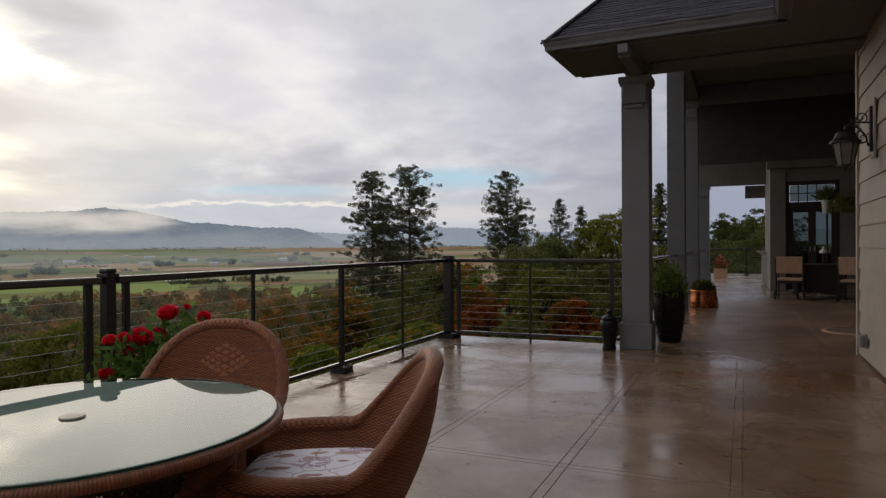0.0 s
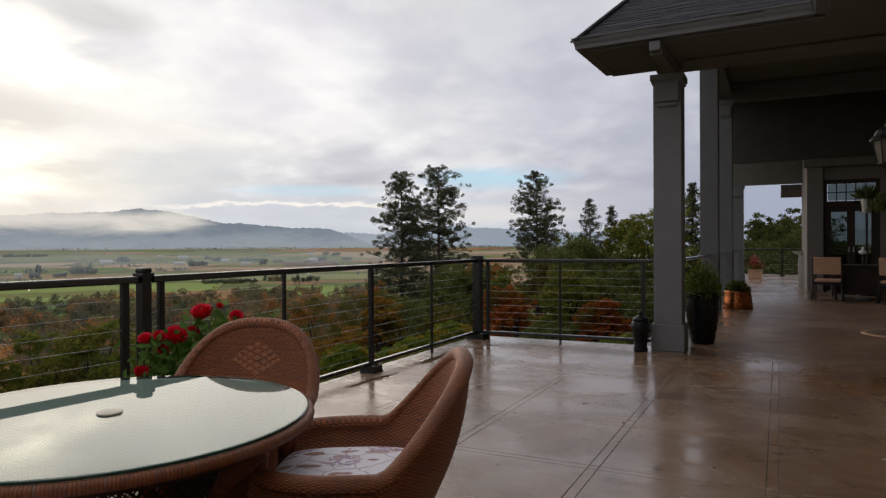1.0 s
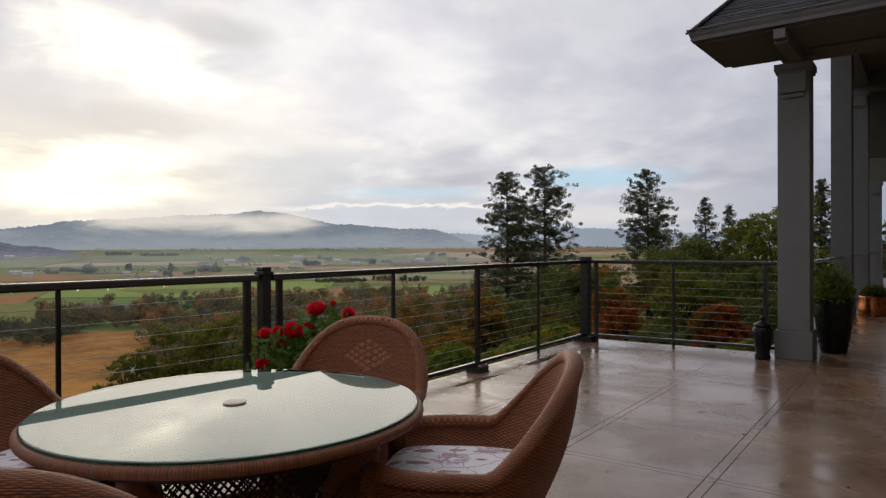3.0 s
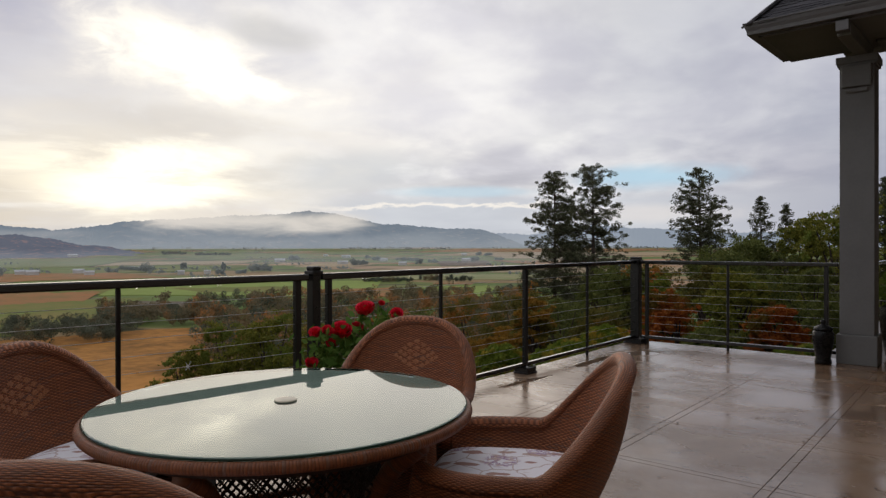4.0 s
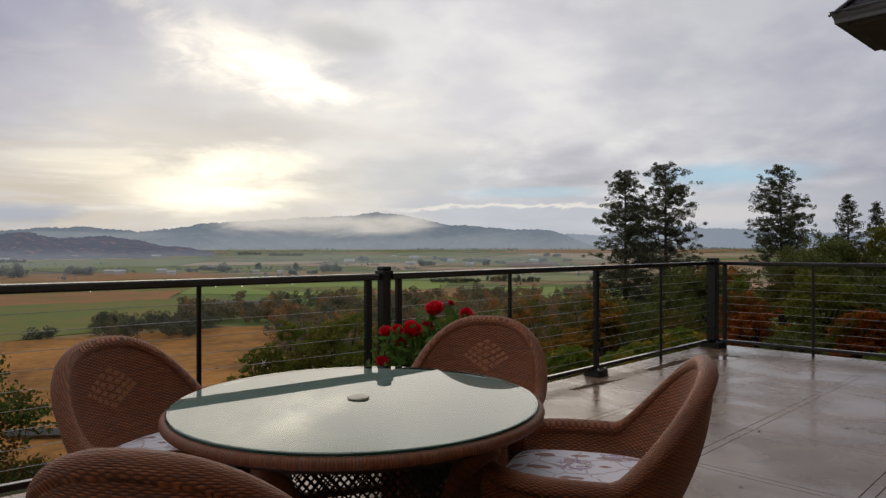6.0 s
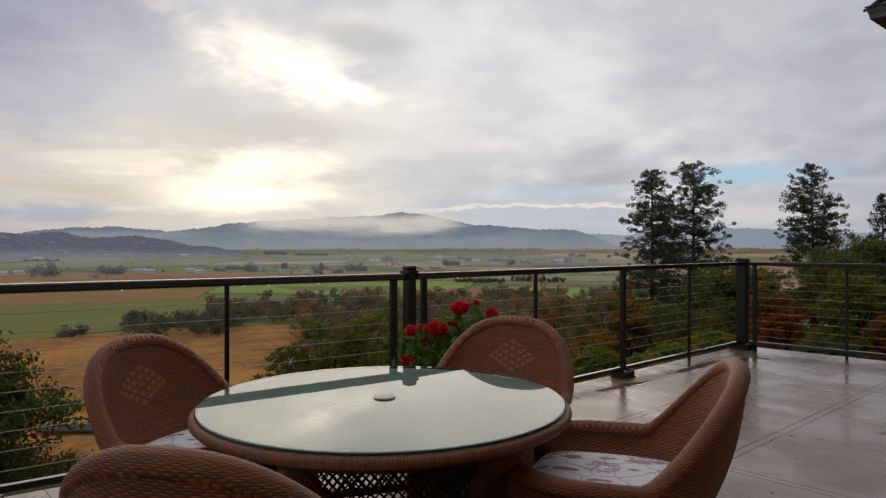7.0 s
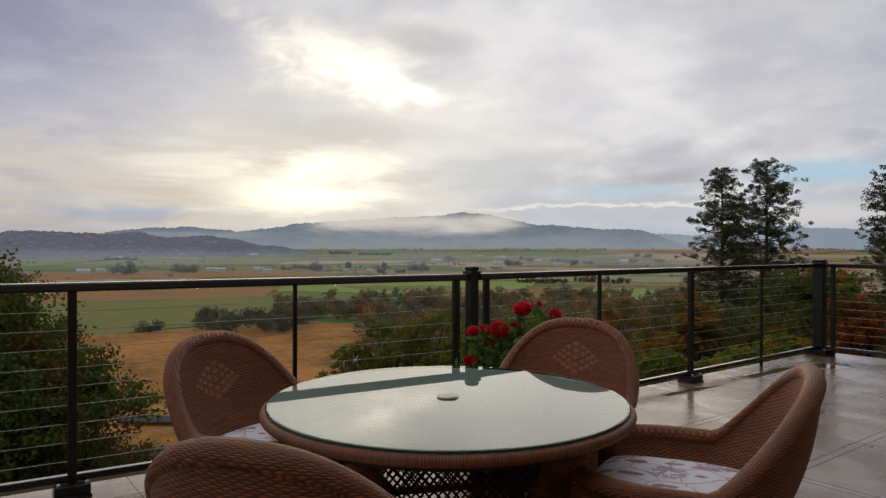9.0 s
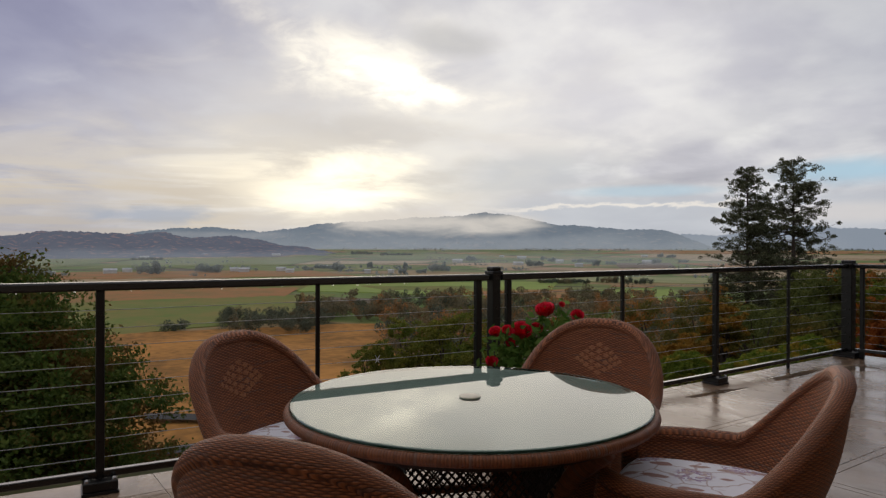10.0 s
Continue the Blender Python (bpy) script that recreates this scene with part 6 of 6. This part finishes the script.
# ---- things on the terrace and porch ----
def rose_bush():
    rng = np.random.default_rng(71)
    b = thing("rose_bush", "red rose in bloom beside the railing post", "rose bush", at=pose(-3.06, 2.62, 0))
    tips = [(0.17, 0.10, 0.83, 0.052), (0.08, 0.0, 0.705, 0.058), (0.13, 0.07, 0.72, 0.035), (-0.03, -0.11, 0.695, 0.036), (0.02, -0.06, 0.705, 0.034), (0.30, 0.23, 0.80, 0.036), (-0.04, -0.13, 0.52, 0.036), (0.03, -0.04, 0.63, 0.03), (0.235, 0.17, 0.865, 0.018)]
    stems = bmesh.new()
    cen = []
    for x, y, z, r in tips:
        pts = [(x * 0.1, y * 0.1, 0.0), (x * 0.3, y * 0.3, z * 0.5), (x * 0.85, y * 0.85, z * 0.85), (x, y, z - 0.01)]
        add_tube(stems, pts, [0.006, 0.005, 0.0035, 0.003], 5)
        for q in np.linspace(0.25, 0.97, 16):
            p = Vector(pts[1]).lerp(Vector(pts[3]), float(q))
            cen += [np.array(p) + rng.normal(size=3) * (0.045, 0.045, 0.03) for _ in range(4)]
    part("stem", stems, M_ROSELEAF, b)
    cen = np.array(cen)
    tagged(part("foliage", leaf_mesh("foliage", cen, rng.uniform(0.016, 0.03, len(cen)), M_ROSELEAF, rng, 1.5), M_ROSELEAF, b), kind="stuff")
    for x, y, z, r in tips:
        r *= 1.28
        bm = bmesh.new()
        for ring, (n, lean, size) in enumerate(((3, 0.10, 0.60), (5, 0.30, 0.80), (6, 0.52, 0.95), (7, 0.78, 1.0))):
            for i in range(n):
                a = 2 * math.pi * (i + 0.4 * ring) / n + rng.normal() * 0.1
                d, u = Vector((math.cos(a), math.sin(a), 0)), Vector((-math.sin(a), math.cos(a), 0))
                rows = []
                for t in (0.0, 0.45, 0.8, 1.0):
                    w = r * size * (0.25 + 0.62 * math.sin(math.pi * min(1, 0.15 + 0.7 * t)))
                    out = r * size * lean * t + 0.12 * r * ring * (1 - t)
                    up = r * size * (t * 1.15 - 0.55 * lean * t * t)
                    rows.append([bm.verts.new(d * (out - 0.18 * w * abs(s)) + u * w * s + Vector((0, 0, up - 0.3 * r))) for s in (-0.9, -0.45, 0, 0.45, 0.9)])
                for r0, r1 in zip(rows, rows[1:]):
                    for j in range(4):
                        bm.faces.new((r0[j], r0[j + 1], r1[j + 1], r1[j]))
        part("bloom", bm, M_ROSE, b, "double red rose bloom", smooth=True, at=pose(x, y, z, 0, 0, 50) @ pose(0, 0, 0, rng.uniform(25, 55), rng.uniform(-20, 20), 0))


rose_bush()


def foliage_tuft(parent, seed, w, h, z, mat, n=900, leaf=0.02):
    rng = np.random.default_rng(seed)
    d = rng.normal(size=(n, 3))
    d[:, 2] = np.abs(d[:, 2])
    d /= np.linalg.norm(d, axis=1)[:, None]
    c = d * (w / 2, w / 2, h) * rng.uniform(0.3, 1.0, (n, 1)) + (0, 0, z)
    tagged(part("foliage", leaf_mesh("foliage", c, rng.uniform(0.6, 1.3, n) * leaf, mat, rng, 2.4), mat, parent), kind="stuff")


def planters():
    urn = thing("urn", "black glazed lidded urn against the railing", "urn", at=pose(-1.40, 7.70, 0))
    part("body", lathe([(0.0001, 0), (0.075, 0), (0.08, 0.02), (0.07, 0.06), (0.085, 0.16), (0.10, 0.27), (0.098, 0.32), (0.08, 0.345), (0.0001, 0.345)], 28, False), M_GLAZE, urn, smooth=True)
    part("lid", lathe([(0.0001, 0.345), (0.088, 0.345), (0.088, 0.36), (0.06, 0.385), (0.022, 0.40), (0.022, 0.415), (0.03, 0.43), (0.018, 0.448), (0.0001, 0.45)], 24, False), M_GLAZE, urn, smooth=True)
    pot = thing("tall_planter", "tall tapered black planter with green plant", "planter", at=pose(-0.835, 8.62, 0))
    part("pot", lathe([(0.0001, 0), (0.125, 0), (0.138, 0.03), (0.158, 0.14), (0.178, 0.28), (0.190, 0.42), (0.190, 0.53), (0.183, 0.59), (0.192, 0.605), (0.192, 0.62), (0.17, 0.62), (0.165, 0.58), (0.0001, 0.56)], 32, False), M_GLAZE, pot, smooth=True)
    foliage_tuft(pot, 81, 0.46, 0.46, 0.56, M_HERB, 1500, 0.015)
    cop = thing("copper_planter", "squat copper planter with low green plant", "planter", at=pose(-0.70, 13.62, 0))
    part("pot", lathe([(0.0001, 0), (0.26, 0), (0.265, 0.02), (0.25, 0.16), (0.23, 0.30), (0.235, 0.33), (0.215, 0.33), (0.0001, 0.30)], 32, False), M_COPPER, cop, smooth=True)
    foliage_tuft(cop, 82, 0.46, 0.22, 0.31, M_LEAF, 1200, 0.018)
    far = thing("window_box", "tan planter box with red bedding flowers", "planter", at=pose(-0.75, 25.6, 0))
    part("box", box((-0.22, -0.15, 0), (0.22, 0.15, 0.34), 0.012), M_TANCLOTH, far)
    foliage_tuft(far, 83, 0.5, 0.3, 0.33, M_LEAF, 500, 0.03)
    foliage_tuft(far, 84, 0.5, 0.45, 0.38, M_PETAL, 160, 0.03)


planters()


def lantern():
    l = thing("wall_lantern", "wrought-iron carriage lantern on a scrolled wall bracket", "wall lamp", at=pose(WALL_X - 0.006, 7.29, 2.27))
    part("mounting_board", box((-0.02, -0.09, -0.28), (0.0, 0.09, 0.27), 0.008), M_SIDING, l)
    part("backplate", box((-0.045, -0.035, -0.22), (-0.02, 0.035, 0.2), 0.006), M_IRON, l)
    arm = [(-0.04, 0, 0.05), (-0.12, 0, 0.06), (-0.20, 0, 0.055), (-0.235, 0, 0.02)]
    br = part("bracket", tube(arm, 0.009, 8), M_IRON, l, smooth=True)

    def scroll(cx, cz, r0, turns, start, way):
        pts = []
        for i in range(26):
            t = i / 25
            a = start + way * t * turns * 2 * math.pi
            r = r0 * (1 - 0.8 * t)
            pts.append((cx + r * math.cos(a), 0, cz + r * math.sin(a)))
        part("scroll", tube(pts, 0.006, 6), M_IRON, br, smooth=True)

    scroll(-0.11, 0.10, 0.055, 1.3, -1.2, 1)
    scroll(-0.165, 0.085, 0.035, 1.2, -1.5, -1)
    scroll(-0.10, -0.09, 0.07, 1.2, 1.7, 1)
    scroll(-0.155, 0.03, 0.03, 1.0, 1.5, 1)
    sway = [(-0.05, 0, -0.17), (-0.07, 0, -0.08), (-0.12, 0, 0.0), (-0.19, 0, 0.045)]
    part("brace", tube(sway, 0.008, 8), M_IRON, br, smooth=True)
    x = -0.235
    part("crown", lathe([(0.0001, 0.03), (0.012, 0.03), (0.014, 0.0), (0.05, -0.008), (0.082, -0.035), (0.10, -0.08), (0.135, -0.118), (0.138, -0.13), (0.0001, -0.13)], 12, False), M_IRON, l, at=pose(x, 0, 0))
    part("glazing", lathe([(0.0001, -0.335), (0.065, -0.335), (0.105, -0.131), (0.0001, -0.131)], 6, False), M_FROST, l, "frosted tapering lantern glass", at=pose(x, 0, 0))
    for i in range(6):
        a = math.pi / 3 * i
        part("glazing_bar", tube([(x + 0.107 * math.cos(a), 0.107 * math.sin(a), -0.13), (x + 0.067 * math.cos(a), 0.067 * math.sin(a), -0.335)], 0.006, 6), M_IRON, l)
    part("base", lathe([(0.0001, -0.40), (0.012, -0.395), (0.02, -0.37), (0.05, -0.355), (0.075, -0.345), (0.075, -0.333), (0.0001, -0.333)], 6, False), M_IRON, l, at=pose(x, 0, 0))


lantern()


def outlet():
    o = thing("outlet_box", "grey weatherproof outlet box on the siding", "outlet", at=pose(WALL_X - 0.004, 7.78, 0.22))
    part("back", box((-0.02, -0.05, -0.07), (0.0, 0.05, 0.07), 0.006), M_GREYBOX, o)
    part("cover", box((-0.065, -0.045, -0.065), (-0.02, 0.045, 0.06), 0.014), M_GREYBOX, o)


outlet()


def doormat():
    m = thing("round_mat", "round tan-edged mat on the porch floor", "mat", at=pose(1.42, 10.45, 0.002))
    part("pile", lathe([(0.0001, 0), (0.40, 0), (0.40, 0.012), (0.0001, 0.014)], 40, False), M_MAT, m)
    part("edging", lathe([(0.40, 0), (0.45, 0), (0.452, 0.012), (0.40, 0.016)], 40, False), M_TANCLOTH, m)


doormat()


def patio_chair(at):
    c = thing("patio_chair", "tan sling patio chair with dark frame and casters", "chair", "porch chairs", at=at)
    for s in (-1, 1):
        part("side_frame", tube([(0.26 * s, -0.24, 0.06), (0.26 * s, -0.25, 0.30), (0.26 * s, -0.27, 0.60), (0.26 * s, -0.34, 0.90)], 0.018, 6), M_IRON, c)
        part("arm", tube([(0.26 * s, -0.27, 0.62), (0.28 * s, 0.0, 0.64), (0.27 * s, 0.22, 0.60), (0.26 * s, 0.25, 0.40), (0.26 * s, 0.24, 0.06)], 0.018, 6), M_IRON, c)
        part("runner", tube([(0.26 * s, -0.26, 0.10), (0.26 * s, 0.26, 0.10)], 0.016, 6), M_IRON, c)
        for y in (-0.25, 0.25):
            bm = bmesh.new()
            add_lathe(bm, [(0.062 if y < 0 else 0.03, -0.014), (0.09 if y < 0 else 0.05, -0.012), (0.09 if y < 0 else 0.05, 0.012), (0.062 if y < 0 else 0.03, 0.014)], 18, closed=False)
            part("caster", bm, M_IRON, c, at=pose((0.285 if y < 0 else 0.26) * s, y, 0.09 if y < 0 else 0.05, 0, 90, 0))
    part("seat", box((-0.25, -0.26, 0.40), (0.25, 0.24, 0.45), 0.015), M_TANCLOTH, c)
    part("seat_frame", box((-0.27, -0.27, 0.34), (0.27, 0.25, 0.398), 0.012), M_IRON, c)
    bm = box((-0.25, -0.02, 0.10), (0.25, 0.02, 0.46), 0.012)
    part("backrest", bm, M_TANCLOTH, c, at=pose(0, -0.27, 0.46, 8, 0, 0))
    return c


def porch_set():
    first = patio_chair(pose(0.93, 16.25, 0, 0, 0, -8))
    copy_thing(first, pose(2.11, 15.9, 0, 0, 0, -20))
    t = thing("patio_table", "dark patio table under the porch roof", "table", at=pose(1.52, 16.9, 0))
    part("tabletop", box((-0.5, -0.5, 0.70), (0.5, 0.5, 0.74), 0.01), M_DARKWOOD, t)
    part("skirt", box((-0.42, -0.42, 0.12), (0.42, 0.42, 0.70), 0.01), M_DARKWOOD, t)
    for sx in (-1, 1):
        for sy in (-1, 1):
            part("leg", box((sx * 0.45 - 0.03, sy * 0.45 - 0.03, 0), (sx * 0.45 + 0.03, sy * 0.45 + 0.03, 0.70), 0.006), M_DARKWOOD, t)
    orn = thing("ornament", "white ceramic ornament on a dark stand on the patio table", "ornament", at=pose(1.60, 16.75, 0.74))
    part("stand", lathe([(0.0001, 0), (0.07, 0), (0.07, 0.015), (0.02, 0.04), (0.02, 0.2), (0.05, 0.225), (0.0001, 0.225)], 16, False), M_DARKWOOD, orn)
    part("body", lathe([(0.0001, 0.225), (0.05, 0.232), (0.085, 0.262), (0.07, 0.295), (0.032, 0.315), (0.02, 0.35), (0.027, 0.375), (0.0001, 0.39)], 16, False), M_PLASTIC, orn, "glossy white ceramic", smooth=True)
    h = thing("pole_planter", "steel bucket planter with spiky plant on a pole", "planter", at=pose(1.80, 18.1, 0))
    part("foot", lathe([(0.0001, 0), (0.2, 0), (0.2, 0.03), (0.03, 0.06), (0.0001, 0.06)], 24, False), M_IRON, h)
    part("pole", tube([(0, 0, 0.05), (0, 0, 1.95)], 0.025, 10), M_IRON, h)
    part("bucket", lathe([(0.0001, 1.90), (0.09, 1.90), (0.12, 2.22), (0.11, 2.22), (0.0001, 2.18)], 20, False), M_STEEL, h)
    rng = np.random.default_rng(85)
    n = 120
    c = np.zeros((n, 3)) + (0, 0, 2.2)
    ax = rng.normal(size=(n, 3))
    ax[:, 2] = np.abs(ax[:, 2]) + 0.3
    ax /= np.linalg.norm(ax, axis=1)[:, None]
    tagged(part("foliage", leaf_mesh("foliage", c + ax * 0.18, np.full(n, 0.03), M_LEAF, rng, 7.0, 0.0, ax * 3), M_LEAF, h), kind="stuff")
    hang = thing("hanging_fern", "green fern hanging under the porch ceiling", "plant", at=pose(2.15, 17.2, 0))
    part("cord", tube([(0, 0, 2.35), (0, 0, 4.62)], 0.004, 5), M_IRON, hang)
    part("basket", lathe([(0.0001, 2.0), (0.1, 2.02), (0.16, 2.15), (0.17, 2.2), (0.0001, 2.2)], 20, False), M_DARKWOOD, hang)
    foliage_tuft(hang, 86, 0.9, 0.45, 1.9, M_LEAF, 900, 0.025)


porch_set()


def far_porch():
    # railing and roof beyond the far opening
    build_rail((-1.3, 27.6, 0), (3.0, 27.6, 0), "black railing with steel cables at the far terrace end")
    for x in (-1.3, 0.1, 1.5, 2.9):
        build_post("railing_post", x, 27.6, 0.06, 1.03, 0, True, 0.18, "square black metal railing post with cap")
    for y0, y1 in ((8.17, 12.82), (13.18, 16.87), (17.23, 22.32)):
        build_rail((-1.12, y0, 0), (-1.12, y1, 0), "black railing with steel cables between porch columns")
        build_post("railing_post", -1.12, y0 + 0.04, 0.05, 1.0, 0, False, 0.0, "slim black railing post beside a column")
        build_post("picket", -1.12, (y0 + y1) / 2, 0.03, 0.984, 0, False, 0.0, "slim black metal railing picket")
    eave = thing("roof_2", "dark eave of the far wing", "roof", kind="structure")
    part("soffit", box((0.1, 23.2, 2.80), (0.95, 26.0, 2.84)), M_SOFFIT, eave)
    part("fascia", box((0.05, 23.15, 2.80), (0.1, 26.0, 3.02), 0.006), M_TRIM, eave)
    part("fascia", box((0.05, 23.10, 2.80), (0.95, 23.15, 3.02), 0.006), M_TRIM, eave)
    ped = thing("pedestal", "pale stone birdbath by the far corner", "pedestal", at=pose(0.60, 21.9, 0))
    part("shaft", box((-0.11, -0.11, 0), (0.11, 0.11, 0.82), 0.01), M_PALESTONE, ped)
    part("bowl", lathe([(0.0001, 0.82), (0.08, 0.82), (0.12, 0.88), (0.24, 0.95), (0.25, 0.98), (0.0001, 0.95)], 24, False), M_PALESTONE, ped)


far_porch()


def puddle(x, y, lx, ly, turn, seed):
    """A thin film of rain water with a wandering edge."""
    rng = random.Random(seed)
    bm = bmesh.new()
    n = 40
    ph = [rng.uniform(0, 6.28) for _ in range(4)]
    edge = []
    for i in range(n):
        a = 2 * math.pi * i / n
        r = 1 + 0.22 * math.sin(2 * a + ph[0]) + 0.14 * math.sin(3 * a + ph[1]) + 0.10 * math.sin(5 * a + ph[2]) + 0.06 * math.sin(9 * a + ph[3])
        edge.append((lx * r * math.cos(a), ly * r * math.sin(a)))
    top = [bm.verts.new((u, v, 0.0012)) for u, v in edge]
    low = [bm.verts.new((u * 1.02, v * 1.02, 0.0003)) for u, v in edge]
    bm.faces.new(top)
    for i in range(n):
        j = (i + 1) % n
        bm.faces.new((low[i], low[j], top[j], top[i]))
    p = part("puddle", bm, M_WATER, at=pose(x, y, 0.0, 0, 0, turn))
    p.visible_shadow = False
    tagged(p, "shallow film of rain water on the terrace", "puddle", "rain puddles")


for row in ((-3.25, 5.05, 0.045, 0.34, -3, 2), (-3.28, 6.35, 0.06, 0.55, 2, 3), (-3.1, 7.2, 0.12, 0.28, -10, 4)):
    puddle(*row)


def leaf_litter():
    rng = np.random.default_rng(88)
    n = 46
    c = np.stack([rng.uniform(-3.2, 0.9, n), rng.uniform(2.4, 9.0, n), np.full(n, 0.004)], 1)
    me = leaf_mesh("leaf_litter", c, rng.uniform(0.006, 0.015, n), M_BARK, rng, 1.5, 1.0, rng.normal(size=(n, 3)) * (3, 3, 0.0))
    tagged(new("leaf_litter", me), "scattered dark fallen leaf bits on the wet floor", "leaf litter", kind="stuff")


leaf_litter()


def cable_tie():
    t = thing("cable_tie", "knotted white plastic tie on a railing cable", "cable tie", at=pose(*TIE))
    rng = random.Random(3)
    part("knot", tube([(0, -0.008, -0.004), (0.005, 0, 0.005), (0, 0.008, -0.003)], 0.005, 6), M_PLASTIC, t)
    for i in range(6):
        a = i * 1.05 + rng.uniform(-0.2, 0.2)
        part("tail", tube([(0, 0, 0), (0.006, 0.016 * math.cos(a), 0.014 * math.sin(a)), (0.004, 0.036 * math.cos(a), 0.026 * math.sin(a) + 0.004)], [0.0028, 0.002, 0.001], 5), M_PLASTIC, t)


TIE = (-3.544, 1.965, 0.526)
cable_tie()


def raindrops():
    """Beads of water hanging along the underside of the top rails."""
    rng = random.Random(21)
    verts, tris = [], []
    for a, b, n in ((BEND, LEFT, 34), (BEND, CORNER, 40)):
        for _ in range(n):
            p = a.lerp(b, rng.uniform(0.03, 0.95))
            r = rng.uniform(0.0022, 0.0048)
            x, y = p.x + rng.uniform(-0.02, 0.02), p.y
            c = len(verts)
            verts += [(x + r, y, 0.981), (x, y + r, 0.981), (x - r, y, 0.981), (x, y - r, 0.981), (x + r * 0.8, y, 0.981 - r * 1.2), (x, y + r * 0.8, 0.981 - r * 1.2), (x - r * 0.8, y, 0.981 - r * 1.2), (x, y - r * 0.8, 0.981 - r * 1.2), (x, y, 0.981 - r * 2.1)]
            for q in range(4):
                w = (q + 1) % 4
                tris += [(c + q, c + 4 + q, c + w), (c + w, c + 4 + q, c + 4 + w), (c + 4 + q, c + 8, c + 4 + w)]
    tagged(new("raindrops", array_mesh("raindrops", verts, [], M_WATER, tris)), "rain drops hanging under the black top rail", "raindrops", kind="stuff")


raindrops()
